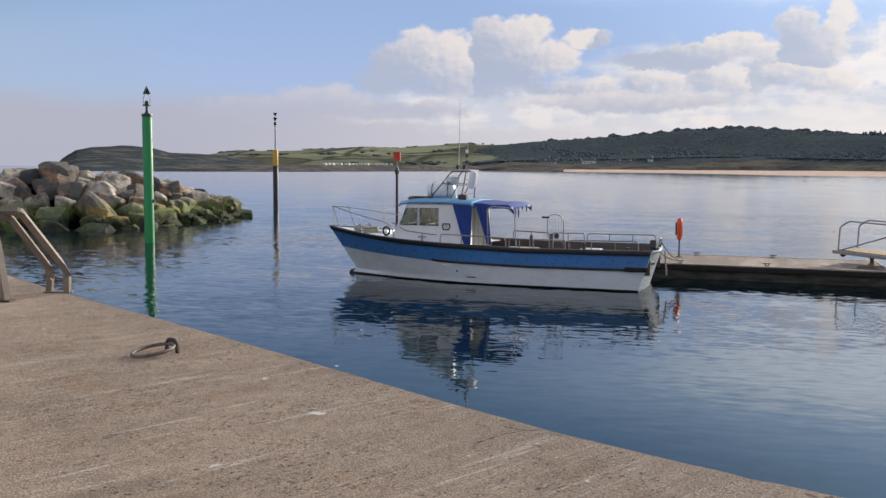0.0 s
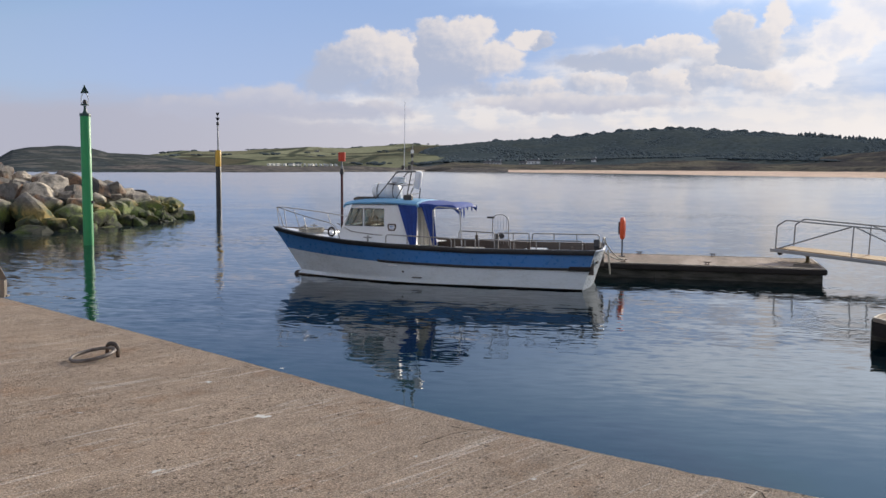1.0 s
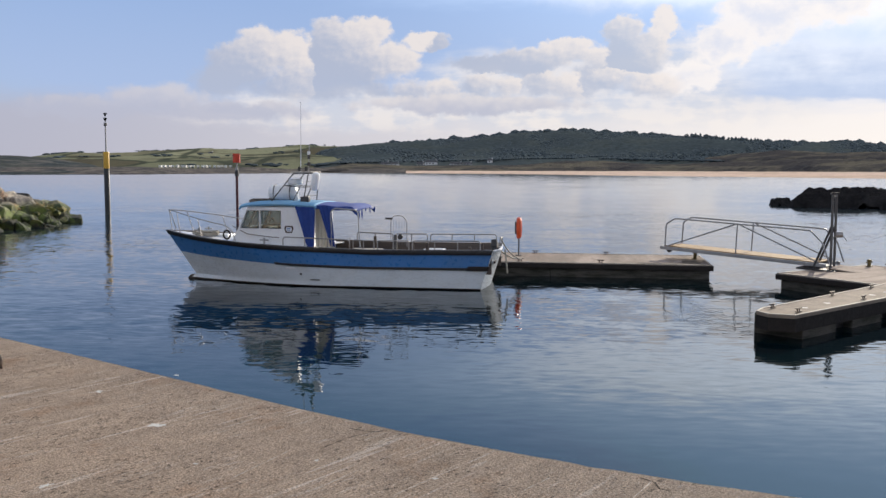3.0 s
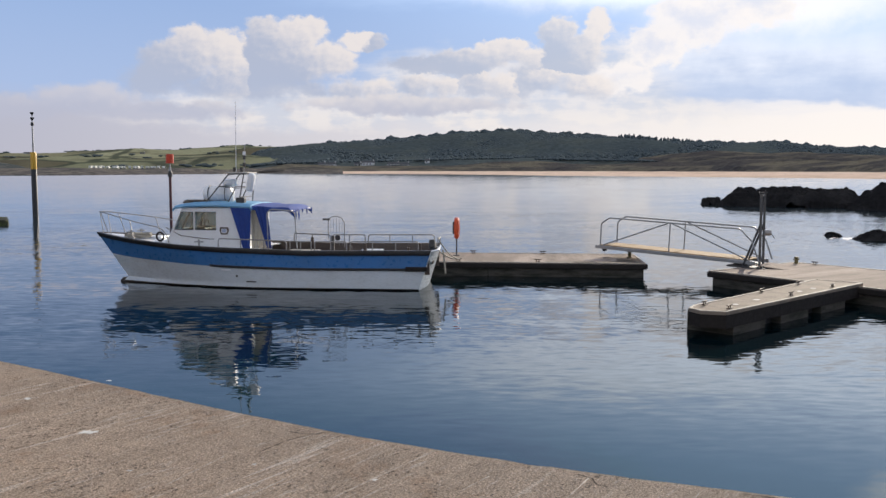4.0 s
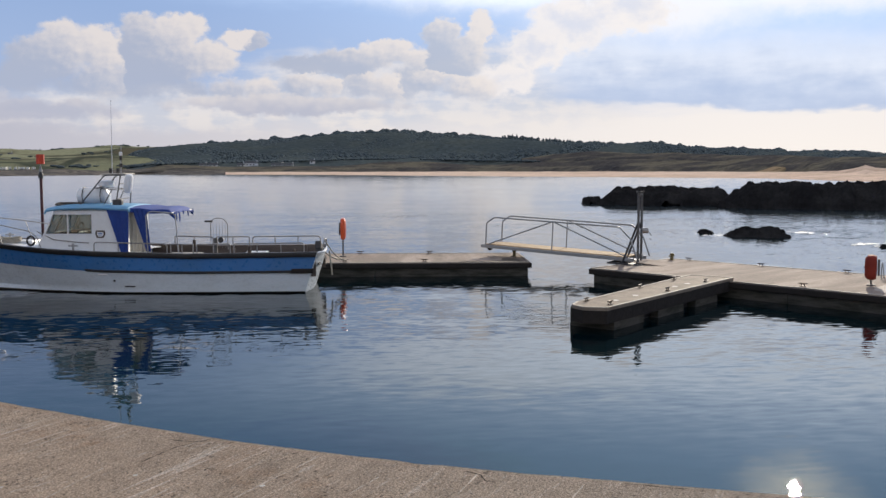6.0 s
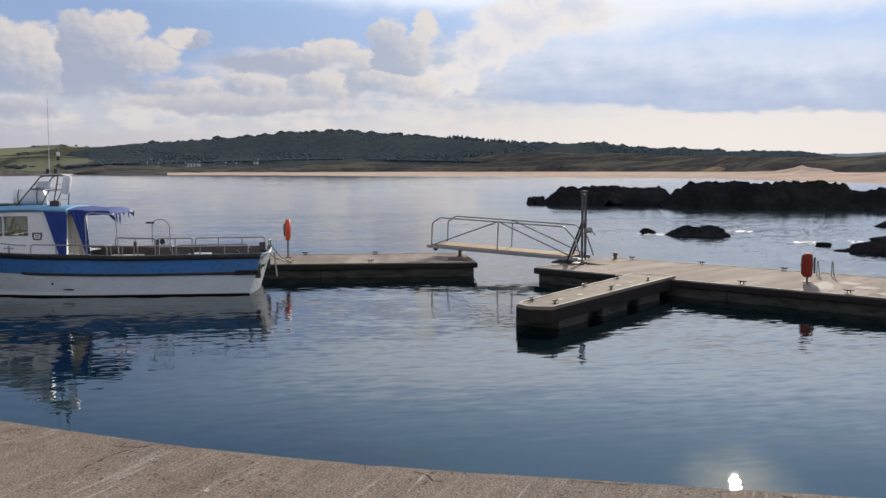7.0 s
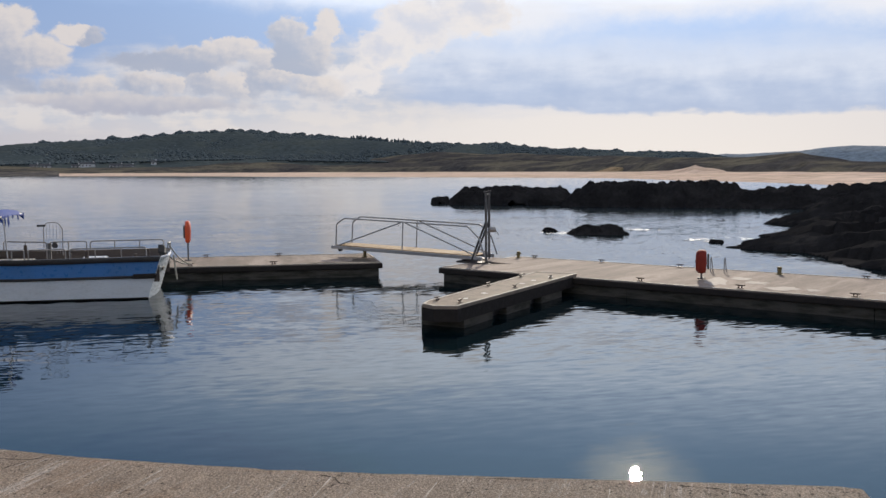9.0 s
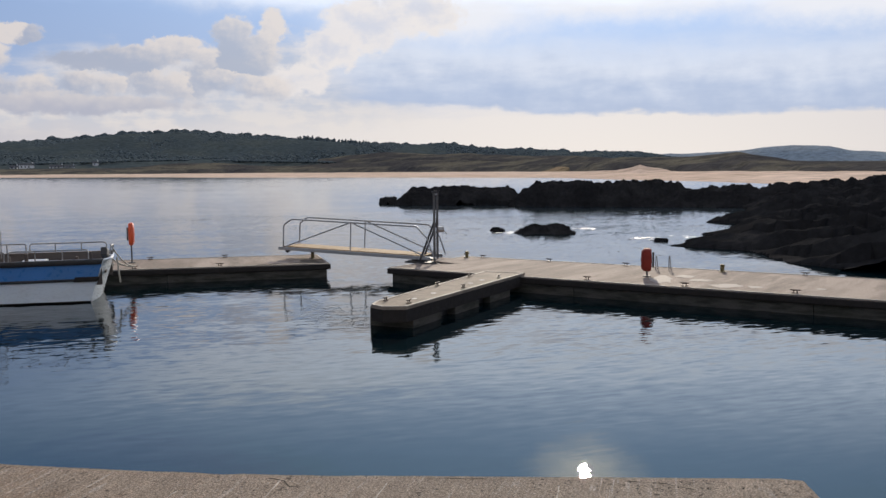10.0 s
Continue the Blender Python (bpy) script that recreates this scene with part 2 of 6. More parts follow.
def water_material():
    """Dark harbour water; three sizes of wave tilt the surface, gently beside the quay and more out in the bay."""
    m = bpy.data.materials.new("sea_water")
    m.use_nodes = True
    k = Nodes(m.node_tree)
    bsdf = m.node_tree.nodes["Principled BSDF"]
    at = k.add("ShaderNodeTexCoord").outputs["Object"]
    bsdf.inputs["IOR"].default_value, bsdf.inputs["Specular IOR Level"].default_value = 1.333, 0.5
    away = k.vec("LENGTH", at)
    # greener in the shallows beside the quay; far out, missing sky reflection painted as paler colour
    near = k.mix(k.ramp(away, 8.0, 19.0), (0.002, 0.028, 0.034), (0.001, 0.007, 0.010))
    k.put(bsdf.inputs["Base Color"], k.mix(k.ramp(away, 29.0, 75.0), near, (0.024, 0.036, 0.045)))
    bsdf.inputs["Roughness"].default_value = 0.004
    turn = k.add("ShaderNodeMapping", Vector=at)
    turn.inputs["Rotation"].default_value = (0, 0, radians(14))

    def tilt(stretch, scale, detail):
        c = k.noise(k.vec("MULTIPLY", turn.outputs[0], stretch), scale, detail, 0.5, True)
        return k.vec("SUBTRACT", c, (0.5, 0.5, 0.5))

    def times(v, amount):
        return k.vec("MULTIPLY", v, k.add("ShaderNodeCombineXYZ", X=amount, Y=amount, Z=0.0).outputs[0])

    breeze = k.ramp(k.noise(k.vec("MULTIPLY", at, (0.5, 1, 1)), 0.09, 3.0, 0.55), 0.35, 0.68, 0.55, 1.4)
    swell = times(tilt((0.42, 1.0, 1), 0.45, 1.0), k.math("SUBTRACT", k.ramp(away, 9.0, 27.0, 0.006, 0.042), k.ramp(away, 40.0, 110.0, 0.0, 0.026)))
    ripple = times(tilt((0.36, 1.1, 1), 2.4, 2.0), k.math("MULTIPLY", breeze, k.math("ADD", k.ramp(away, 9.0, 25.0, 0.008, 0.075), k.ramp(away, 36.0, 110.0, 0.0, -0.040))))
    # choppier where the swell meets the reef
    chop = k.ramp(k.vec("DISTANCE", at, (42, 44, 0)), 10.0, 30.0, 1.6, 1.0)
    cats_paw = times(tilt((0.32, 1.1, 1), 8.5, 3.0), k.math("MULTIPLY", k.math("MULTIPLY", breeze, chop), k.math("SUBTRACT", k.ramp(away, 9.0, 26.0, 0.018, 0.19), k.ramp(away, 36.0, 110.0, 0.0, 0.12))))
    open_bay = k.ramp(k.add("ShaderNodeSeparateXYZ", Vector=at).outputs[0], -8.0, 25.0, 0.0, 30.0)
    # far out, normals lean towards the origin to reflect higher, brighter sky
    inward = times(k.vec("NORMALIZE", at), k.ramp(k.math("ADD", away, open_bay), 26.0, 60.0, 0.0, -0.026))
    slope = k.vec("ADD", k.vec("ADD", swell, ripple), k.vec("ADD", cats_paw, inward))
    k.put(bsdf.inputs["Normal"], k.vec("NORMALIZE", k.vec("ADD", slope, (0, 0, 1))))
    return m


def concrete_material():
    """Brushed quay concrete with exposed pebbles, pits, rust and pale scuffs; the brush ran at 44 degrees."""
    m = bpy.data.materials.new("quay_concrete")
    m.use_nodes = True
    k = Nodes(m.node_tree)
    bsdf = m.node_tree.nodes["Principled BSDF"]
    turn = k.add("ShaderNodeMapping", Vector=k.add("ShaderNodeTexCoord").outputs["Object"])
    turn.inputs["Rotation"].default_value = (0, 0, radians(-44))
    at = turn.outputs[0]
    worn = k.noise(k.vec("MULTIPLY", at, (0.6, 1.2, 1)), 0.9, 5.0, 0.62)
    col = k.mix(k.ramp(k.noise(at, 0.5, 5.0, 0.6), 0.35, 0.7), (0.50, 0.380, 0.275), (0.405, 0.308, 0.224))
    col = k.mix(k.ramp(k.noise(at, 1.7, 6.0, 0.7), 0.54, 0.72, 0.0, 0.6), col, (0.40, 0.25, 0.15))
    # matrix worn away between small stones
    pebble = k.add("ShaderNodeTexVoronoi", Vector=at, Scale=52.0)
    tone = k.add("ShaderNodeSeparateXYZ", Vector=pebble.outputs["Color"])
    stone = k.math("MULTIPLY", k.ramp(pebble.outputs["Distance"], 0.15, 0.5, 1.0, 0.0), k.ramp(tone.outputs[0], 0.35, 0.6))
    stone = k.math("MULTIPLY", stone, k.ramp(worn, 0.35, 0.6, 0.35, 1.0))
    col = k.mix(k.math("MULTIPLY", stone, 0.75), col, k.mix(k.ramp(tone.outputs[1], 0.3, 0.7), (0.07, 0.06, 0.055), (0.55, 0.47, 0.39)))
    # pale brush lines and scuffs
    brush = k.noise(k.vec("MULTIPLY", at, (0.7, 34, 1)), 1.0, 5.0, 0.65)
    lines = k.math("MULTIPLY", k.ramp(brush, 0.54, 0.60), k.ramp(k.noise(k.vec("MULTIPLY", at, (0.6, 2.2, 1)), 1.5, 5.0, 0.65), 0.50, 0.62))
    rub = k.math("MULTIPLY", k.ramp(k.noise(k.vec("MULTIPLY", at, (1.2, 6, 1)), 1.9, 6.0, 0.7), 0.57, 0.68), k.ramp(k.noise(at, 30.0, 4.0, 0.7), 0.35, 0.6, 0.2, 1.0))
    col = k.mix(k.math("MULTIPLY", k.math("MAXIMUM", lines, rub), 0.62), col, (0.70, 0.62, 0.53))
    # dark pits, in clusters
    hole = k.add("ShaderNodeTexVoronoi", Vector=k.vec("ADD", k.vec("MULTIPLY", at, (0.7, 1, 1)), k.vec("MULTIPLY", k.noise(at, 30.0, 4.0, 0.7, True), (0.09, 0.06, 0))), Scale=40.0)
    pick = k.add("ShaderNodeSeparateXYZ", Vector=hole.outputs["Color"]).outputs[0]
    cluster = k.ramp(k.noise(k.vec("MULTIPLY", at, (0.7, 1.6, 1)), 1.3, 4.0, 0.6), 0.44, 0.66, 0.07, 0.6)
    dark = k.math("MULTIPLY", k.ramp(hole.outputs["Distance"], 0.15, 0.40, 1.0, 0.0), k.ramp(k.math("SUBTRACT", cluster, pick), 0.0, 0.06))
    col = k.mix(k.math("MULTIPLY", dark, 0.8), col, (0.07, 0.058, 0.048))
    stain = k.ramp(k.noise(k.vec("MULTIPLY", at, (0.8, 2.5, 1)), 0.8, 6.0, 0.68), 0.52, 0.72, 1.0, 0.84)
    grain = k.math("MULTIPLY", k.ramp(k.noise(at, 80.0, 4.0, 0.85), 0.36, 0.64, 0.5, 1.5), k.ramp(brush, 0.3, 0.7, 0.92, 1.08))
    grain = k.math("MULTIPLY", k.math("MULTIPLY", grain, stain), k.ramp(k.noise(at, 7.0, 5.0, 0.7), 0.3, 0.7, 0.9, 1.1))
    col = k.vec("MULTIPLY", col, k.add("ShaderNodeCombineXYZ", X=grain, Y=grain, Z=grain).outputs[0])
    k.put(bsdf.inputs["Base Color"], col)
    bsdf.inputs["Roughness"].default_value, bsdf.inputs["Specular IOR Level"].default_value = 0.85, 0.1
    bsdf.inputs["Diffuse Roughness"].default_value = 1.0
    high = k.math("ADD", k.math("MULTIPLY", brush, 0.005), k.math("ADD", k.math("MULTIPLY", k.noise(at, 34.0, 5.0, 0.65), 0.017), k.math("MULTIPLY", stone, 0.003)))
    high = k.math("SUBTRACT", high, k.math("MULTIPLY", dark, 0.010))
    b = k.add("ShaderNodeBump", Height=high, Distance=1.0, Strength=1.0)
    k.put(bsdf.inputs["Normal"], b.outputs[0])
    return m


def deck_material(name, angle, pale, dark):
    """Pontoon deck concrete, cast in bays: slanting bands across the deck, drips and grain."""
    m = bpy.data.materials.new(name)
    m.use_nodes = True
    k = Nodes(m.node_tree)
    bsdf = m.node_tree.nodes["Principled BSDF"]
    turn = k.add("ShaderNodeMapping", Vector=k.add("ShaderNodeTexCoord").outputs["Object"])
    turn.inputs["Rotation"].default_value = (0, 0, radians(-angle))
    at = turn.outputs[0]
    bands = k.ramp(k.noise(k.vec("MULTIPLY", at, (1.5, 0.22, 1)), 1.0, 3.0, 0.6), 0.38, 0.64)
    col = k.mix(bands, dark, pale)
    col = k.mix(k.ramp(k.noise(k.vec("MULTIPLY", at, (3.5, 0.7, 1)), 1.0, 5.0, 0.65), 0.5, 0.72, 0.0, 0.5), col, tuple(c * 0.6 for c in dark))
    col = k.mix(k.ramp(k.noise(at, 2.2, 6.0, 0.7), 0.6, 0.72, 0.0, 0.5), col, tuple(min(1, c * 1.3) for c in pale))
    grain = k.ramp(k.noise(at, 30.0, 5.0, 0.75), 0.28, 0.72, 0.75, 1.25)
    col = k.vec("MULTIPLY", col, k.add("ShaderNodeCombineXYZ", X=grain, Y=grain, Z=grain).outputs[0])
    k.put(bsdf.inputs["Base Color"], col)
    bsdf.inputs["Roughness"].default_value, bsdf.inputs["Specular IOR Level"].default_value = 0.9, 0.1
    b = k.add("ShaderNodeBump", Height=k.noise(at, 40.0, 5.0, 0.65), Distance=0.006, Strength=1.0)
    k.put(bsdf.inputs["Normal"], b.outputs[0])
    return m


def boulder_material():
    """Quarried boulders: grey, tan and rust stone, with weed up to the tide line."""
    m = bpy.data.materials.new("boulder_stone")
    m.use_nodes = True
    k = Nodes(m.node_tree)
    bsdf = m.node_tree.nodes["Principled BSDF"]
    at = k.add("ShaderNodeTexCoord").outputs["Object"]
    place = k.add("ShaderNodeSeparateXYZ", Vector=k.add("ShaderNodeNewGeometry").outputs["Position"]).outputs[2]
    one = k.add("ShaderNodeObjectInfo").outputs["Random"]
    col = k.mix(k.ramp(one, 0.05, 0.45, 0, 1, False), (0.05, 0.048, 0.047), (0.25, 0.225, 0.19))
    col = k.mix(k.ramp(one, 0.5, 0.95, 0, 1, False), col, (0.60, 0.52, 0.41))
    col = k.mix(k.math("MULTIPLY", k.ramp(k.noise(at, 0.9, 5.0, 0.6), 0.45, 0.65), k.ramp(k.math("FRACT", k.math("MULTIPLY", one, 7.3)), 0.35, 0.6)), col, (0.36, 0.21, 0.12))
    col = k.mix(k.ramp(k.noise(at, 2.6, 5.0, 0.7), 0.42, 0.68, 0.0, 0.8), col, (0.07, 0.066, 0.062))
    wet = k.ramp(k.math("ADD", place, k.math("MULTIPLY", k.noise(at, 1.3, 4.0), 1.0)), 1.45, 2.05, 1.0, 0.0)
    weed = k.mix(k.ramp(k.noise(at, 2.0, 4.0), 0.4, 0.6), (0.03, 0.06, 0.010), k.mix(k.ramp(one, 0.3, 0.7), (0.32, 0.23, 0.06), (0.13, 0.19, 0.02)))
    col = k.mix(k.math("MULTIPLY", wet, 0.85), col, weed)
    black = k.ramp(k.math("ADD", place, k.math("MULTIPLY", k.noise(at, 2.0, 4.0), 0.5)), 0.55, 1.05, 1.0, 0.0)
    col = k.mix(k.math("MULTIPLY", black, 0.9), col, k.mix(k.ramp(k.noise(at, 1.6, 4.0), 0.45, 0.6), (0.014, 0.016, 0.010), (0.05, 0.075, 0.012)))
    grain = k.ramp(k.noise(at, 16.0, 5.0, 0.75), 0.25, 0.75, 0.75, 1.25)
    col = k.vec("MULTIPLY", col, k.add("ShaderNodeCombineXYZ", X=grain, Y=grain, Z=grain).outputs[0])
    k.put(bsdf.inputs["Base Color"], col)
    bsdf.inputs["Roughness"].default_value = 0.82
    b = k.add("ShaderNodeBump", Height=k.noise(at, 4.0, 7.0, 0.68), Distance=0.14, Strength=1.0)
    k.put(bsdf.inputs["Normal"], b.outputs[0])
    return m


def land_material(name, colours, scale, patch=0.5, fine=0.2, rough=0.95):
    """Ground cover seen from far off: three colours in patches, with finer mottling."""
    m = bpy.data.materials.new(name)
    m.use_nodes = True
    k = Nodes(m.node_tree)
    bsdf = m.node_tree.nodes["Principled BSDF"]
    at = k.add("ShaderNodeTexCoord").outputs["Object"]
    a, b, c = colours
    col = k.mix(k.ramp(k.noise(at, scale, 4.0, 0.6), 0.42, 0.58), a, b)
    col = k.mix(k.math("MULTIPLY", k.ramp(k.noise(k.vec("ADD", at, (370, 90, 20)), scale * 2.2, 5.0, 0.6), 0.5, 0.6), patch * 1.6, clamp=True), col, c)
    grain = k.ramp(k.noise(at, fine, 5.0, 0.75), 0.25, 0.75, 0.65, 1.35)
    col = k.vec("MULTIPLY", col, k.add("ShaderNodeCombineXYZ", X=grain, Y=grain, Z=grain).outputs[0])
    k.put(bsdf.inputs["Base Color"], col)
    bsdf.inputs["Roughness"].default_value, bsdf.inputs["Specular IOR Level"].default_value = rough, 0.0
    return m


def field_material():
    """Hedged pasture: cells of different greens with dark hedge lines."""
    m = bpy.data.materials.new("pasture")
    m.use_nodes = True
    k = Nodes(m.node_tree)
    bsdf = m.node_tree.nodes["Principled BSDF"]
    at = k.vec("MULTIPLY", k.add("ShaderNodeTexCoord").outputs["Object"], (1, 0.55, 0))
    cell = k.add("ShaderNodeTexVoronoi", Vector=at, Scale=0.0075)
    line = k.add("ShaderNodeTexVoronoi", Vector=at, Scale=0.0075)
    line.feature = "DISTANCE_TO_EDGE"
    rgb = k.add("ShaderNodeSeparateXYZ", Vector=cell.outputs["Color"])
    col = k.mix(k.ramp(rgb.outputs[0], 0.3, 0.7), (0.165, 0.175, 0.115), (0.26, 0.265, 0.175))
    col = k.mix(k.ramp(rgb.outputs[1], 0.5, 0.75), col, (0.095, 0.088, 0.062))
    rough_land = k.ramp(k.noise(at, 0.006, 5.0, 0.6), 0.5, 0.6)
    col = k.mix(k.math("MULTIPLY", rough_land, 0.8), col, (0.085, 0.08, 0.06))
    hedge = k.ramp(line.outputs["Distance"], 0.02, 0.05, 1.0, 0.0)
    col = k.mix(k.math("MULTIPLY", hedge, 0.8), col, (0.045, 0.055, 0.045))
    grain = k.ramp(k.noise(at, 0.15, 5.0, 0.75), 0.25, 0.75, 0.8, 1.2)
    col = k.vec("MULTIPLY", col, k.add("ShaderNodeCombineXYZ", X=grain, Y=grain, Z=grain).outputs[0])
    k.put(bsdf.inputs["Base Color"], col)
    bsdf.inputs["Roughness"].default_value, bsdf.inputs["Specular IOR Level"].default_value = 0.95, 0.0
    return m


def leaf_material(name, dark, light):
    m = bpy.data.materials.new(name)
    m.use_nodes = True
    k = Nodes(m.node_tree)
    bsdf = m.node_tree.nodes["Principled BSDF"]
    one = k.add("ShaderNodeNewGeometry").outputs["Random Per Island"]
    at = k.add("ShaderNodeTexCoord").outputs["Object"]
    col = k.mix(k.math("MULTIPLY", one, k.ramp(k.noise(at, 0.012, 3.0), 0.35, 0.65, 0.3, 1.3)), dark, light)
    grain = k.ramp(k.noise(at, 0.9, 4.0, 0.7), 0.25, 0.75, 0.8, 1.2)
    col = k.vec("MULTIPLY", col, k.add("ShaderNodeCombineXYZ", X=grain, Y=grain, Z=grain).outputs[0])
    k.put(bsdf.inputs["Base Color"], col)
    bsdf.inputs["Roughness"].default_value, bsdf.inputs["Specular IOR Level"].default_value = 0.9, 0.0
    return m


def glass_material():
    m = bpy.data.materials.new("window_glass")
    m.use_nodes = True
    k = Nodes(m.node_tree)
    m.node_tree.nodes.remove(m.node_tree.nodes["Principled BSDF"])
    clear = k.add("ShaderNodeBsdfTransparent", Color=(0.60, 0.66, 0.66, 1))
    gloss = k.add("ShaderNodeBsdfGlossy", Color=(1, 1, 1, 1), Roughness=0.03)
    blend = k.add("ShaderNodeMixShader", Fac=0.05)
    k.put(blend.inputs[1], clear.outputs[0])
    k.put(blend.inputs[2], gloss.outputs[0])
    k.put(m.node_tree.nodes["Material Output"].inputs[0], blend.outputs[0])
    return m


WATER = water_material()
CONCRETE = concrete_material()
STONE = boulder_material()
GLASS = glass_material()
PASTURE = field_material()
PONTOON = deck_material("pontoon_concrete", -67.4, (0.36, 0.295, 0.25), (0.235, 0.192, 0.163))
PONTOON_A = deck_material("far_pontoon_concrete", -18.7, (0.37, 0.305, 0.26), (0.23, 0.19, 0.16))
PONTOON_WET = material("salt_patch", (0.47, 0.42, 0.37), 0.85, second=(0.36, 0.32, 0.28), scale=6, spec=0.1, bump=0.002)
FOAM = material("sea_foam", (0.82, 0.83, 0.84), 0.6, second=(0.6, 0.63, 0.66), scale=6)
DAMP = material("worn_dark_concrete", (0.10, 0.085, 0.07), 0.9, second=(0.17, 0.14, 0.11), scale=3, spec=0.1, bump=0.004)
CRACK = material("crack_shadow", (0.05, 0.04, 0.033), 0.95, second=(0.10, 0.08, 0.06), scale=20, spec=0.05)
SCRATCH = material("pale_scratch", (0.62, 0.54, 0.46), 0.9, second=(0.45, 0.38, 0.31), scale=14, fine=60, mottle=0.9, grain_by=0.35, spec=0.05)
ORANGE_DARK = material("deep_red_lifebuoy_plastic", (0.21, 0.028, 0.018), 0.75, spec=0.25, second=(0.15, 0.02, 0.013), scale=5, grain_by=0.05)
FLOAT = material("weedy_float", (0.085, 0.078, 0.068), 0.8, spec=0.15, second=(0.028, 0.03, 0.022), stretch=(1, 1, 5), scale=1.6, fine=20, mottle=0.9, bump=0.01, bump_scale=14)
FINGER_DECK = material("worn_finger_deck", (0.27, 0.225, 0.18), 0.85, second=(0.18, 0.15, 0.12), scale=2.0, fine=60, mottle=0.8, bump=0.003, spec=0.1)
POST_STEEL = material("dark_galvanised_post", (0.13, 0.13, 0.13), 0.75, 0.25, spec=0.25, second=(0.09, 0.08, 0.075), scale=6)
FENDER = material("black_rubber", (0.03, 0.026, 0.024), 0.75, spec=0.15, second=(0.02, 0.018, 0.017), scale=4)
EDGE = material("pale_edge_timber", (0.40, 0.35, 0.29), 0.75, second=(0.27, 0.23, 0.19), scale=2.5, bump=0.002)
TIMBER = material("grating_timber", (0.36, 0.235, 0.11), 0.8, second=(0.26, 0.17, 0.085), scale=2, stretch=(1, 6, 1), bump=0.002)
GALV = material("galvanised_steel", (0.33, 0.335, 0.34), 0.5, 0.6, second=(0.30, 0.30, 0.30), scale=6)
RAILSTEEL = material("weathered_rail_steel", (0.20, 0.175, 0.15), 0.55, 0.25, second=(0.14, 0.10, 0.07), scale=5)
STAINLESS = material("stainless_tube", (0.34, 0.33, 0.32), 0.38, 0.7, second=(0.24, 0.22, 0.20), scale=7)
IRON = material("rusty_iron", (0.055, 0.045, 0.04), 0.65, 0.4, second=(0.11, 0.06, 0.035), scale=12, mottle=0.8, bump=0.002)
RUBBED = material("rubbed_iron", (0.17, 0.15, 0.135), 0.6, 0.2, second=(0.06, 0.045, 0.038), scale=14, mottle=0.9)
BRASSY = material("ochre_bollard_paint", (0.15, 0.12, 0.045), 0.6, second=(0.16, 0.12, 0.06), scale=9)
GREEN = material("green_pile_paint", (0.015, 0.26, 0.075), 0.5, second=(0.012, 0.20, 0.06), scale=0.8, fine=20, mottle=0.6, grain_by=0.04)
GREEN_DARK = material("dark_green_topmark", (0.01, 0.05, 0.045), 0.5)
YELLOW = material("yellow_mark_paint", (0.62, 0.36, 0.03), 0.5, second=(0.5, 0.27, 0.03), scale=1.5, grain_by=0.04)
BLACK = material("black_mark_paint", (0.012, 0.013, 0.015), 0.5, second=(0.03, 0.03, 0.03), scale=1.5)
RED = material("red_mark_paint", (0.62, 0.06, 0.025), 0.5, second=(0.45, 0.04, 0.02), scale=2, grain_by=0.04)
MAROON = material("maroon_post_paint", (0.075, 0.013, 0.02), 0.5, second=(0.045, 0.010, 0.014), scale=2)
ORANGE = material("orange_lifebuoy_plastic", (0.66, 0.085, 0.02), 0.42, second=(0.5, 0.06, 0.015), scale=5, grain_by=0.04)
HULL_WHITE = material("hull_white_gelcoat", (0.64, 0.70, 0.75), 0.3, second=(0.52, 0.56, 0.575), scale=1.4, fine=25, mottle=0.45, stretch=(1, 1, 2.5), grain_by=0.04)
CABIN_WHITE = material("cabin_white_gelcoat", (0.77, 0.79, 0.81), 0.35, second=(0.66, 0.66, 0.65), scale=2.0, fine=25, mottle=0.4, grain_by=0.04)
HULL_BLUE = material("hull_blue_paint", (0.055, 0.195, 0.48), 0.32, second=(0.065, 0.17, 0.36), scale=1.2, fine=25, mottle=0.6, grain_by=0.04)
FRAME_GREY = material("dull_grey_tube", (0.40, 0.41, 0.42), 0.6, 0.1, second=(0.3, 0.3, 0.3), scale=6)
ROOF_BLUE = material("roof_pale_blue", (0.17, 0.38, 0.60), 0.75, spec=0.2, second=(0.25, 0.43, 0.58), scale=2.5, grain_by=0.04)
CANVAS = material("blue_canvas", (0.022, 0.062, 0.28), 0.85, second=(0.018, 0.04, 0.19), scale=3, bump=0.006, bump_scale=9, grain_by=0.04)
CREAM = material("cream_curtain", (0.62, 0.58, 0.48), 0.8, second=(0.52, 0.47, 0.37), scale=3, bump=0.01, bump_scale=5, stretch=(3, 3, 0.4))
RUB = material("black_rub_strake", (0.014, 0.014, 0.016), 0.5, second=(0.03, 0.03, 0.03), scale=3)
ANTIFOUL = material("dark_boot_paint", (0.03, 0.022, 0.018), 0.6, second=(0.05, 0.035, 0.02), scale=2)
DECK = material("deck_paint", (0.44, 0.42, 0.38), 0.7, second=(0.32, 0.29, 0.25), scale=2, bump=0.001)
BULWARK = material("bulwark_brown", (0.085, 0.065, 0.055), 0.65, second=(0.14, 0.11, 0.09), scale=1.6, stretch=(1, 1, 4))
ROPE = material("pale_rope", (0.42, 0.39, 0.33), 0.9, second=(0.3, 0.27, 0.22), scale=20, bump=0.004, bump_scale=40)
ROPE_DARK = material("dark_rope", (0.14, 0.12, 0.10), 0.9, second=(0.08, 0.07, 0.06), scale=20, bump=0.004, bump_scale=40)
DARK_GEAR = material("dark_gear", (0.03, 0.03, 0.033), 0.55, second=(0.06, 0.055, 0.05), scale=6)
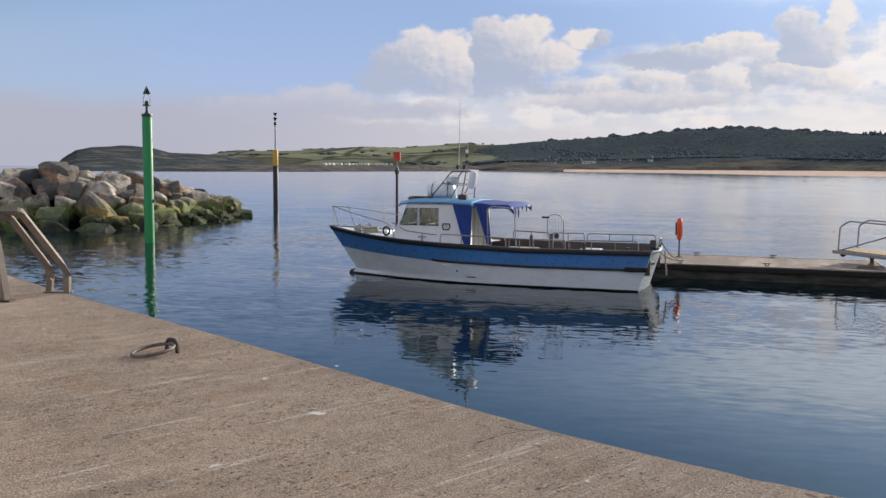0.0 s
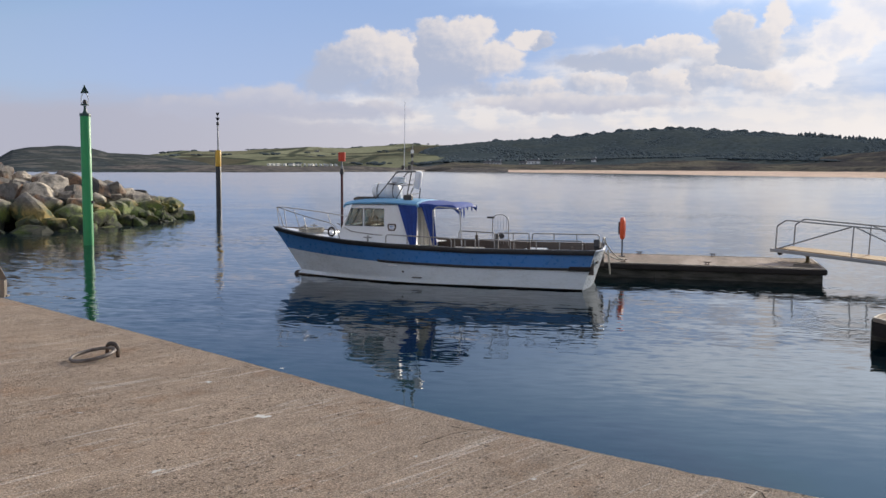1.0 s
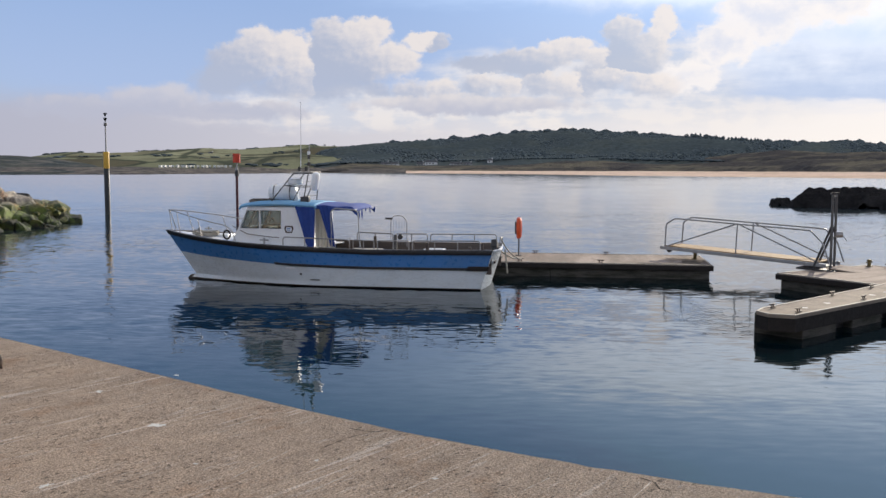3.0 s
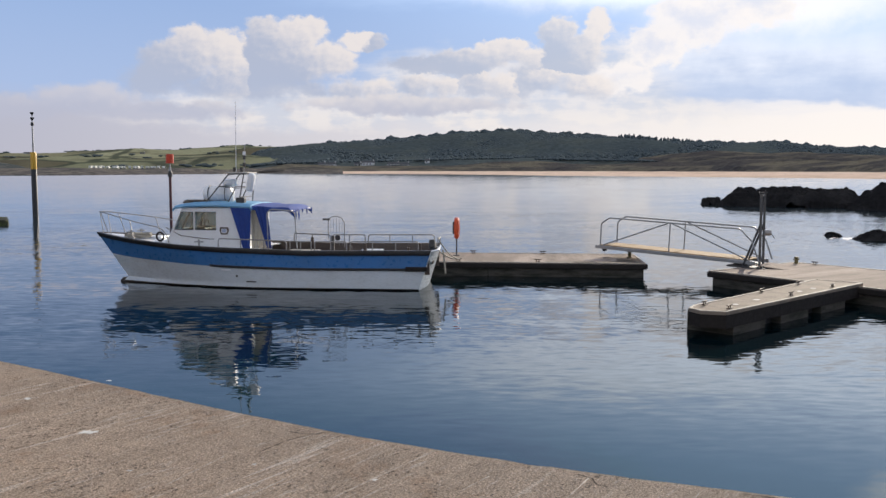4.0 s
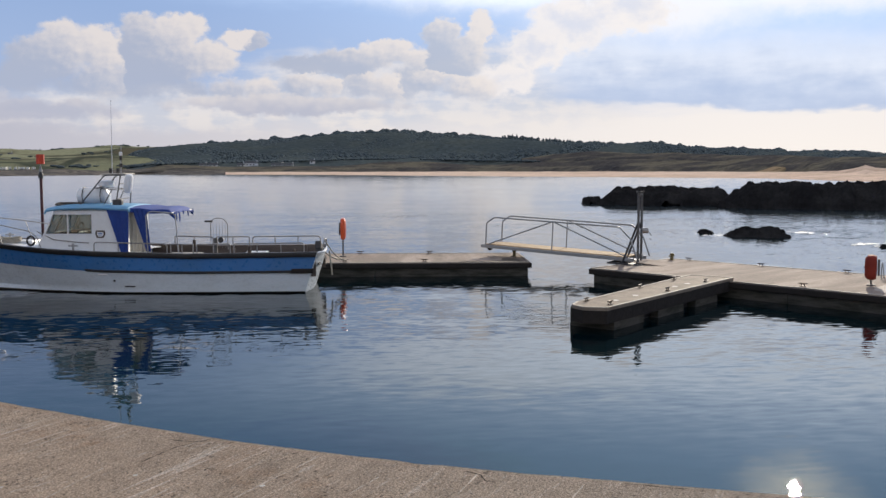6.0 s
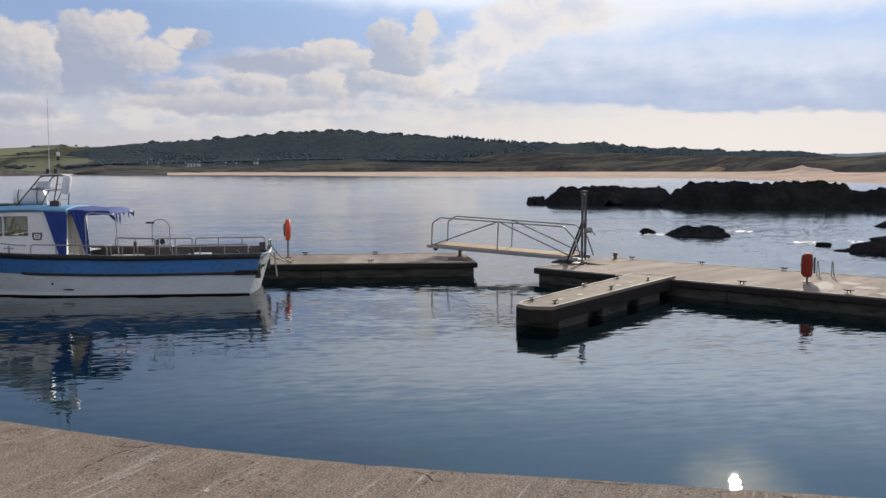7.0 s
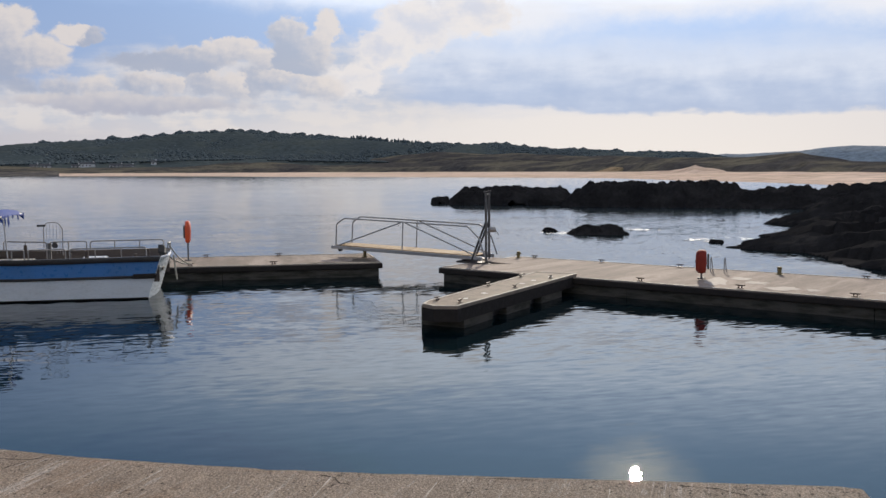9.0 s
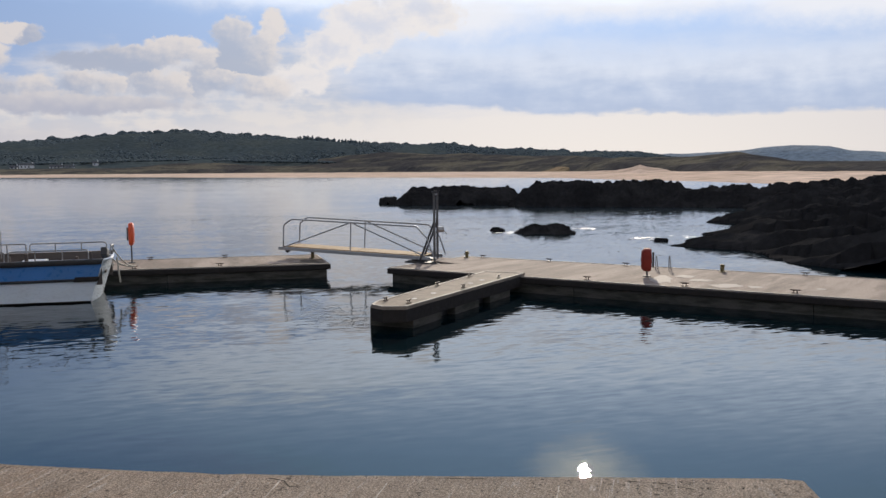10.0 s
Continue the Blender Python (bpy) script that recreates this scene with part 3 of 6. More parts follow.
REEF = material("wet_black_reef", (0.019, 0.0187, 0.0195), 0.95, spec=0.0, second=(0.038, 0.037, 0.037), scale=0.35, fine=3.0, mottle=0.8, bump=0.10, bump_scale=1.6)
SAND = land_material("beach_sand", ((0.59, 0.46, 0.37), (0.63, 0.50, 0.41), (0.53, 0.41, 0.32)), 0.01, 0.4, 0.1)
DUNE = land_material("dune_grass", ((0.07, 0.067, 0.066), (0.125, 0.116, 0.092), (0.052, 0.052, 0.055)), 0.02, 0.5, 0.25)
DUNE_SAND = land_material("dune_slope", ((0.07, 0.065, 0.04), (0.10, 0.085, 0.05), (0.36, 0.27, 0.18)), 0.012, 0.45, 0.2)
# ground under the trees, shifted to blue-grey to paint in aerial haze
HAZED_WOODFLOOR = land_material("hazed_wooded_ground", ((0.06, 0.077, 0.084), (0.066, 0.082, 0.086), (0.073, 0.087, 0.084)), 0.008, 0.4, 0.15)
# dark moor and bare rock; the bluish cast is painted haze
MOOR = land_material("hazed_headland_moor", ((0.048, 0.060, 0.066), (0.065, 0.072, 0.070), (0.15, 0.145, 0.135)), 0.02, 0.4, 0.2)
SHORE_ROCK = land_material("shore_rock", ((0.10, 0.095, 0.095), (0.16, 0.145, 0.13), (0.06, 0.062, 0.062)), 0.06, 0.6, 0.4)
CARAVAN = material("white_caravan_panel", (0.72, 0.72, 0.70), 0.6, second=(0.62, 0.62, 0.60), scale=0.5, fine=4)
# pale blue here is distance haze put into the hill's base colour
HAZED_HILL = land_material("hazed_far_hill", ((0.20, 0.25, 0.30), (0.22, 0.26, 0.30), (0.18, 0.23, 0.29)), 0.004, 0.3, 0.05)
# leaf greens carry a blue cast: haze of the distance painted in
HAZED_LEAVES = leaf_material("hazed_woodland_leaves", (0.092, 0.116, 0.128), (0.108, 0.13, 0.134))
LIMEWASH = material("white_render", (0.66, 0.67, 0.68), 0.8, second=(0.58, 0.58, 0.57), scale=0.4, fine=3)
SLATE = material("slate_roof", (0.07, 0.075, 0.085), 0.7, second=(0.1, 0.1, 0.1), scale=0.5, fine=3)
PANE_DARK = material("dark_pane", (0.02, 0.025, 0.03), 0.15)
DROPPING = material("pale_splash", (0.66, 0.64, 0.60), 0.85, second=(0.5, 0.48, 0.44), scale=18)

# ---------------------------------------------------------------- building helpers
def mesh_of(name, bm, mat, smooth=False):
    me = bpy.data.meshes.new(name)
    bmesh.ops.recalc_face_normals(bm, faces=bm.faces)
    bm.to_mesh(me)
    bm.free()
    if mat:
        me.materials.append(mat)
    if smooth:
        me.polygons.foreach_set("use_smooth", [True] * len(me.polygons))
        me.set_sharp_from_angle(angle=radians(38))
    return me


def part(name, bm, mat, parent, label="", smooth=False):
    """One bmesh as one mesh object under a thing or a part."""
    ob = new(name, mesh_of(name, bm, mat, smooth))
    ob.parent = parent
    return tagged(ob, label)


def thing(name, place, label, category, group="", kind="", turn=0.0):
    ob = new(name)
    ob.empty_display_size = 0.1
    ob.matrix_world = pose(*place, 0, 0, turn)
    return tagged(ob, label, category, group, kind)


def box(bm, centre, size, turn=None, bevel=0.0):
    """A block, bevelled if asked for."""
    made = bmesh.ops.create_cube(bm, size=1.0)["verts"]
    bmesh.ops.scale(bm, vec=size, verts=made)
    if bevel:
        edges = list({e for v in made for e in v.link_edges})
        out = bmesh.ops.bevel(bm, geom=edges, offset=bevel, segments=2, affect="EDGES", profile=0.5)
        made = list({v for f in out["faces"] for v in f.verts} | {v for v in made if v.is_valid})
    m = Matrix.Translation(centre) @ (turn if turn is not None else Matrix())
    bmesh.ops.transform(bm, matrix=m, verts=made)
    return made


def tube(bm, points, radius, sides=8, closed=False):
    """A round bar through points; radius may be a list."""
    points = [Vector(p) for p in points]
    n = len(points)
    rings = []
    for i, p in enumerate(points):
        a = points[(i - 1) % n] if closed or i > 0 else p
        b = points[(i + 1) % n] if closed or i < n - 1 else p
        along = (b - a).normalized()
        side = along.cross(Vector((0, 0, 1)))
        side = side.normalized() if side.length > 0.05 else along.cross(Vector((0, 1, 0))).normalized()
        other = side.cross(along).normalized()
        r = radius[i] if isinstance(radius, (list, tuple)) else radius
        rings.append([bm.verts.new(p + side * r * math.cos(2 * math.pi * j / sides) + other * r * math.sin(2 * math.pi * j / sides)) for j in range(sides)])
    for i in range(n if closed else n - 1):
        one, two = rings[i], rings[(i + 1) % n]
        for j in range(sides):
            bm.faces.new((one[j], one[(j + 1) % sides], two[(j + 1) % sides], two[j]))
    if not closed:
        bm.faces.new(rings[0][::-1])
        bm.faces.new(rings[-1])


def arc(points, radius=0.08, steps=4):
    """A polyline with its inner corners rounded."""
    pts = [Vector(p) for p in points]
    out = [pts[0]]
    for a, b, c in zip(pts, pts[1:], pts[2:]):
        r = min(radius, (a - b).length * 0.45, (c - b).length * 0.45)
        p, q = b + (a - b).normalized() * r, b + (c - b).normalized() * r
        out += [p.lerp(b, t).lerp(b.lerp(q, t), t) for t in (i / steps for i in range(steps + 1))]
    return out + [pts[-1]]


def prism(bm, outline, z0, z1):
    """A slab over an outline of (x, y)."""
    low = [bm.verts.new((x, y, z0)) for x, y in outline]
    top = [bm.verts.new((x, y, z1)) for x, y in outline]
    bm.faces.new(low[::-1])
    bm.faces.new(top)
    n = len(outline)
    for i in range(n):
        bm.faces.new((low[i], low[(i + 1) % n], top[(i + 1) % n], top[i]))


def sheet(bm, rows):
    """A skin over a grid of points."""
    grid = [[bm.verts.new(p) for p in row] for row in rows]
    for a, b in zip(grid, grid[1:]):
        for i in range(len(a) - 1):
            bm.faces.new((a[i], a[i + 1], b[i + 1], b[i]))
    return grid


def thick(bm, depth):
    """Give a skin a thickness."""
    bmesh.ops.recalc_face_normals(bm, faces=bm.faces)
    bmesh.ops.solidify(bm, geom=bm.faces[:], thickness=depth)


def fresh():
    return bmesh.new()


def lerp_table(rows, x):
    """Between rows of (x, value)."""
    return float(np.interp(x, [r[0] for r in rows], [r[1] for r in rows]))


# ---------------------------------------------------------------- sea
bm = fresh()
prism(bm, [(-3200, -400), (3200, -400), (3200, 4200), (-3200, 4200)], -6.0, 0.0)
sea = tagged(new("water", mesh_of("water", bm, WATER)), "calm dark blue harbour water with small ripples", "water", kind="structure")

# ---------------------------------------------------------------- quay
QUAY_Z = 1.6
QUAY_EDGE = ((-30, 40.0), (-12, 20.0), (-6.26, 13.27), (-4.69, 11.45), (-2.84, 9.46), (-1.38, 7.84), (0.07, 6.19), (0.75, 5.47), (1.3, 4.97), (1.9, 4.48), (3.1, 3.62), (4.02, 2.96), (4.09, 2.86), (3.9, 2.60), (3.1, 1.5), (2.9, -16.0))


def quay():
    line = []
    for (ax, ay), (bx, by) in zip(QUAY_EDGE, QUAY_EDGE[1:]):
        n = max(1, int(math.hypot(bx - ax, by - ay) / 0.05)) if ay < 16 and by > 1 else 4
        line += [(ax + (bx - ax) * i / n, ay + (by - ay) * i / n) for i in range(n)]
    line.append(QUAY_EDGE[-1])
    top, lip, low, foot = [], [], [], []
    for i, (x, y) in enumerate(line):
        a, b = line[max(i - 1, 0)], line[min(i + 1, len(line) - 1)]
        nx, ny = -(b[1] - a[1]), b[0] - a[0]
        ln = math.hypot(nx, ny)
        nx, ny = nx / ln, ny / ln     # outward, over the water
        chip = max(0.0, noise.noise(Vector((x * 3.1, y * 3.1, 0))) - 0.28) * 0.05 + noise.noise(Vector((x * 9, y * 9, 4))) * 0.004
        top.append((x - nx * (0.03 + chip), y - ny * (0.03 + chip), QUAY_Z))
        lip.append((x - nx * 0.008, y - ny * 0.008, QUAY_Z - 0.012 - chip * 0.5))
        low.append((x, y, QUAY_Z - 0.045 - chip))
        foot.append((x - nx * 0.02, y - ny * 0.02, -2.0))
    bm = fresh()
    grid = sheet(bm, (top, lip, low, foot))
    back = [bm.verts.new(p) for p in ((-60, -16, QUAY_Z), (-60, 40, QUAY_Z))]
    bm.faces.new(grid[0] + back)
    return tagged(new("quay", mesh_of("quay", bm, CONCRETE)), "weathered brushed concrete quay with exposed pebbles and worn edge", "quay", kind="structure")


quay()

# ---------------------------------------------------------------- far land, in polar strips round the origin
def landstrip(name, az0, az1, lines, mat, label, category, step=0.22, sub=6, rough=1.0, seed=0.0):
    """A strip of land between lines of (distance, height) over azimuth, subdivided and roughened."""
    bm = fresh()
    rows = []
    count = int((az1 - az0) / step) + 1
    azs = [az0 + (az1 - az0) * i / (count - 1) for i in range(count)]
    for li in range(len(lines) - 1):
        for s in range(sub + (li == len(lines) - 2)):
            f = s / sub
            row = []
            for a in azs:
                (d0, z0), (d1, z1) = lines[li](a), lines[li + 1](a)
                g = f * f * (3 - 2 * f)
                d, z = d0 + (d1 - d0) * f, z0 + (z1 - z0) * g
                x, y = d * math.sin(radians(a)), d * math.cos(radians(a))
                inner = 0.0 if li == 0 and s == 0 else 1.0
                z += rough * inner * (noise.fractal(Vector((x * 0.012 + seed, y * 0.012, seed)), 1.0, 2.0, 4) * 2.2)
                row.append((x, y, z))
            rows.append(row)
    sheet(bm, rows)
    return tagged(new(name, mesh_of(name, bm, mat, True)), label, category, kind="structure")


def crest(table, d):
    """A line at a distance whose elevation over azimuth is given."""
    def line(a):
        dd = d(a) if callable(d) else d
        return dd, EYE[2] + dd * math.tan(radians(lerp_table(table, a)))
    return line


def flat(z, d):
    def line(a):
        return (d(a) if callable(d) else d), z
    return line


WATERLINE = ((-30, 560), (-8, 580), (-2, 700), (3, 860), (10, 760), (16, 640), (19, 560), (24, 490), (33, 420), (40, 370), (44, 290), (54, 190), (60, 165), (75, 140))
SAND_BACK = ((-30, 905), (-2, 905), (3, 880), (17, 920), (24, 900), (34, 740), (40, 600), (44, 470), (54, 350), (60, 320), (75, 280))


def shore(a):
    return lerp_table(WATERLINE, a)


def sand_back(a):
    return lerp_table(SAND_BACK, a)


HEADLAND = ((-23.1, -0.3), (-22.8, -0.1), (-22.39, 0.40), (-21.63, 0.86), (-20.7, 1.01), (-19.2, 1.09), (-17.4, 1.01), (-16.5, 0.79), (-14.9, 0.71), (-13.5, 0.6), (-11, 0.2), (-10, -0.2))
FIELDS = ((-17, 0.2), (-15.5, 0.55), (-13.6, 0.79), (-12.5, 0.92), (-10.5, 0.95), (-6.4, 1.13), (-5, 1.2), (-3, 1.15), (-0.9, 1.30), (0.5, 1.43), (1.7, 1.47), (4, 1.4), (8, 1.2))
WOODS = ((0.6, -0.2), (1.05, 0.2), (1.6, 0.72), (2.3, 1.10), (3.3, 1.30), (5.7, 1.55), (9.2, 1.76), (12.5, 2.02), (14.7, 2.28), (17.4, 2.38), (20.5, 2.22), (23.3, 2.0), (25.9, 1.85), (26.9, 1.7), (29, 1.55), (32, 1.5), (33.2, 1.6), (36.1, 1.22), (38.5, 1.14), (42.4, 1.0), (45.0, 0.95), (47, 0.65), (50, 0.3), (58, 0.2), (75, 0.2))
DUNES = ((0.8, -0.1), (1.9, 0.04), (4, 0.33), (7.5, 0.21), (10.9, 0.3), (14.2, 0.25), (17.4, 0.53), (20.6, 0.46), (24.5, 0.36), (28, 0.55), (31.3, 0.66), (34.5, 0.58), (38.0, 0.55), (39.6, 0.68), (41.0, 0.76), (44.2, 0.75), (47.2, 0.68), (49.2, 0.84), (51.0, 0.96), (52.2, 0.74), (53.8, 0.5), (58.8, 0.4), (75, 0.4))
FAR = ((43, 0.5), (46.8, 0.92), (49, 0.98), (51.5, 1.10), (53.8, 1.33), (55.8, 1.24), (57, 0.98), (59, 0.86), (64, 0.6), (75, 0.4))


def dune_top(a):
    return sand_back(a) + 110


landstrip("headland", -23.1, -10, (flat(-0.5, 545), crest([(a, max(e * 0.35, -0.25)) for a, e in HEADLAND], 700), crest(HEADLAND, 1010), flat(-3, 1150)), MOOR, "dark moorland headland with bare rock faces", "headland", rough=0.9, step=0.08, sub=16, seed=3.1)
landstrip("pasture_hills", -17, 8, (flat(-0.5, shore), crest([(a, 0.02) for a in (-17, 8)], 960), crest([(a, e * 0.6) for a, e in FIELDS], 1250), crest(FIELDS, 1750), flat(5, 2000)), PASTURE, "pale green hedged pasture hills above a low rocky shore", "hill", rough=1.3, seed=9.7)
landstrip("rocky_shore", -23.5, 7.4, (flat(-0.8, lambda a: shore(a) - 10), flat(0.9, lambda a: shore(a) + 6), flat(3.3, lambda a: shore(a) + 60), flat(4.2, lambda a: shore(a) + 100), flat(-1.0, lambda a: shore(a) + 135)), SHORE_ROCK, "low grey rocky shore along the bay", "shore", rough=0.55, step=0.05, sub=5, seed=41.0)
landstrip("wooded_hill", 0.6, 75, (flat(0.0, lambda a: sand_back(a) + 30), crest([(a, e * 0.30) for a, e in WOODS], lambda a: sand_back(a) + 190), crest(WOODS, lambda a: sand_back(a) + 480), flat(0, lambda a: sand_back(a) + 700)), HAZED_WOODFLOOR, "long dark hill covered with woodland, blue haze painted in", "hill", rough=1.5, seed=21.3)
landstrip("hazed_far_hill", 43, 75, (flat(-2, 2600), crest(FAR, 3000), flat(-5, 3300)), HAZED_HILL, "distant hill, painted pale blue with haze", "hill", rough=2.0, seed=5.5)
landstrip("beach", 5.0, 75, (flat(-0.6, lambda a: shore(a) - 15), flat(0.25, lambda a: shore(a) + 6), flat(2.1, sand_back), flat(2.6, lambda a: sand_back(a) + 60)), SAND, "wide pale sandy beach", "beach", rough=0.08, sub=4)
landstrip("dunes", 0.8, 75, (flat(1.8, lambda a: sand_back(a) - 6 + 10 * math.sin(a * 1.9) + 6 * math.sin(a * 4.7)), crest([(a, e * 0.55 - 0.05) for a, e in DUNES], lambda a: sand_back(a) + 40), crest(DUNES, dune_top), flat(0.5, lambda a: sand_back(a) + 190)), DUNE, "low grassy dunes along the beach", "dune", rough=0.7, step=0.15, seed=14.2)

SAND_SLOPE = ((38.0, -0.5), (39.8, -0.25), (42.0, -0.12), (43.8, -0.02), (44.6, 0.12), (45.2, 0.30), (45.7, 0.16), (46.3, 0.10), (46.8, 0.0), (47.2, -0.2), (48.5, -0.45))
landstrip("sand_slope", 38.0, 48.5, (flat(1.2, lambda a: sand_back(a) - 62), crest([(a, e - 0.22) for a, e in SAND_SLOPE], lambda a: sand_back(a) - 40), crest(SAND_SLOPE, lambda a: sand_back(a) - 22), flat(0.8, lambda a: sand_back(a) + 5)), SAND, "bare wind-cut sand slope below the dunes", "dune", rough=0.25, step=0.1, seed=33.0)
BLOWOUT = ((37.6, -0.4), (38.6, 0.0), (39.4, 0.3), (40.3, 0.62), (41.4, 0.60), (42.6, 0.35), (43.6, 0.0), (44.4, -0.4))
landstrip("dune_blowout", 37.6, 44.4, (flat(1.5, lambda a: sand_back(a) - 14), crest([(a, e * 0.5 - 0.15) for a, e in BLOWOUT], lambda a: sand_back(a) + 30), crest(BLOWOUT, lambda a: sand_back(a) + 92), flat(0.5, lambda a: sand_back(a) + 150)), DUNE_SAND, "half-bare dune face of sand and marram grass", "dune", rough=0.4, step=0.1, seed=51.0)
landstrip("meadow", 25.5, 43.0, (flat(3, lambda a: sand_back(a) + 120), crest([(25.5, 0.6), (29, 0.86), (36, 0.78), (43, 0.6)], lambda a: sand_back(a) + 190), crest([(25.5, 0.7), (27.5, 0.98), (30, 1.12), (35, 1.0), (40, 0.86), (43, 0.6)], lambda a: sand_back(a) + 260), flat(2, lambda a: sand_back(a) + 330)), DUNE, "pale rough meadow between the dunes and the woods", "meadow", rough=0.8, seed=61.0)

def scatter_crowns(name, spots, mat, label, category, fine=1):
    """Many rough tree crowns as one mesh."""
    seedling = fresh()
    bmesh.ops.create_icosphere(seedling, subdivisions=fine, radius=1.0)
    base = np.array([v.co[:] for v in seedling.verts])
    faces = np.array([[v.index for v in f.verts] for f in seedling.faces])
    seedling.free()
    rng = np.random.default_rng(5)
    verts, tris = [], []
    for i, (x, y, z, r, h) in enumerate(spots):
        lump = base * (1 + rng.uniform(-0.2, 0.2, (len(base), 1)))
        verts.append(lump * (r, r, h) + (x, y, z))
        tris.append(faces + i * len(base))
    me = bpy.data.meshes.new(name)
    me.from_pydata(np.concatenate(verts).tolist(), [], np.concatenate(tris).tolist())
    me.materials.append(mat)
    me.polygons.foreach_set("use_smooth", [True] * len(me.polygons))
    return tagged(new(name, me), label, category, kind="stuff")


rng = random.Random(11)
spots = []
for i in range(23000):
    a = rng.uniform(1.6, 62)
    f = rng.random() ** 0.8
    back = sand_back(a)
    d = back + 150 + 350 * f
    e = lerp_table(WOODS, a)
    low, high = 0.30 * e, e
    g = min(max((d - back - 190) / 290, 0), 1)
    g = g * g * (3 - 2 * g)
    elv = low + (high - low) * g
    if noise.noise(Vector((a * 0.35, f * 2.0, 1.0))) < -0.38 or (27.0 < a < 42.0 and d < back + 275 and noise.noise(Vector((a * 1.3, f * 9.0, 4.0))) < 0.16):
        continue
    x, y = d * math.sin(radians(a)), d * math.cos(radians(a))
    size = rng.uniform(1.5, 3.1) * max(d / 1300, 0.75)
    spots.append((x, y, EYE[2] + d * math.tan(radians(elv)) + size * (0.12 if a < 27 else 0.5), size * rng.uniform(0.9, 1.35), size * rng.uniform(0.42, 0.7)))
for i in range(150):      # conifers, then rounder clumps, on the skyline
    fir = i < 70
    a = rng.uniform(24.3, 29.0) if fir else rng.choice((30.5, 32.4, 33.4, 35.2, 37.4, 39.0, 43.0)) + rng.gauss(0, 0.5)
    d = sand_back(a) + 470 + rng.uniform(-20, 10)
    size = rng.uniform(1.8, 3.6) * d / 1300
    x, y = d * math.sin(radians(a)), d * math.cos(radians(a))
    spots.append((x, y, EYE[2] + d * math.tan(radians(lerp_table(WOODS, a))) + size * (0.8 if fir else 0.2), size * (0.6 if fir else 1.4), size * rng.uniform(0.9, 1.5 if fir else 1.1)))
for i in range(170):      # clumps breaking the skyline
    a = rng.uniform(6, 46)
    d = sand_back(a) + 475
    size = rng.choice((2.5, 3.2, 4.2, 5.5)) * max(d / 1300, 0.75)
    spots.append((d * math.sin(radians(a)), d * math.cos(radians(a)), EYE[2] + d * math.tan(radians(lerp_table(WOODS, a))) + size * rng.uniform(-0.2, 0.35), size * 1.3, size * 0.8))
scatter_crowns("woodland", spots, HAZED_LEAVES, "dense dark woodland on the hill, tinted with painted haze", "woodland")

spots = []
for i in range(380):      # hedges and thickets among the fields
    a = rng.uniform(-14, 3)
    f = rng.choice((0.1, 0.3, 0.33, 0.55, 0.6, 0.97, 1.0)) + rng.uniform(-0.03, 0.03)
    if noise.noise(Vector((a * 0.8, f * 6, 7.0))) < 0.02:
        continue
    e0, e1 = 0.03, lerp_table(FIELDS, a)
    d = 960 + 790 * f
    elv = e0 + (e1 * 0.6 - e0) * min((d - 960) / 290, 1) if d < 1250 else e1 * 0.6 + e1 * 0.4 * (d - 1250) / 500
    size = rng.uniform(1.2, 2.5)
    spots.append((d * math.sin(radians(a)), d * math.cos(radians(a)), EYE[2] + d * math.tan(radians(elv)) + 0.7, size * rng.uniform(1.6, 3.4), size * 0.7))
scatter_crowns("hedgerow_trees", spots, HAZED_LEAVES, "dark hedges and thickets between the fields, tinted with painted haze", "hedge")


def house(place, turn, size, label, chimney=True):
    """A gabled cottage with its windows."""
    w, d, h = size
    top = thing("cottage", place, label, "house", "cottages by the shore", turn=turn)
    bm = fresh()
    box(bm, (0, 0, h / 2 - 1), (w, d, h + 2))
    for sx in (-1, 1):
        a = [bm.verts.new(p) for p in ((sx * w / 2, -d / 2, h), (sx * w / 2, d / 2, h), (sx * w / 2, 0, h + d * 0.42))]
        bm.faces.new(a)
    part("wall", bm, LIMEWASH, top)
    bm = fresh()
    for sy in (-1, 1):
        sheet(bm, (((-w / 2 - 0.3, sy * (d / 2 + 0.3), h - 0.12), (w / 2 + 0.3, sy * (d / 2 + 0.3), h - 0.12)), ((-w / 2 - 0.3, 0, h + d * 0.42 + 0.1), (w / 2 + 0.3, 0, h + d * 0.42 + 0.1))))
    thick(bm, 0.2)
    roof = part("roof", bm, SLATE, top)
    if chimney:
        bm = fresh()
        box(bm, (w * 0.42, 0, h + d * 0.5), (0.9, 0.9, 1.8))
        part("chimney", bm, LIMEWASH, roof)
    for i in range(int(w / 3.5)):
        bm = fresh()
        box(bm, (-w / 2 + 2 + i * 3.4, -d / 2 - 0.03, h * 0.55), (1.3, 0.1, 1.3))
        part("window", bm, PANE_DARK, top)
    return top


def polar(a, d, z):
    return (d * math.sin(radians(a)), d * math.cos(radians(a)), z)


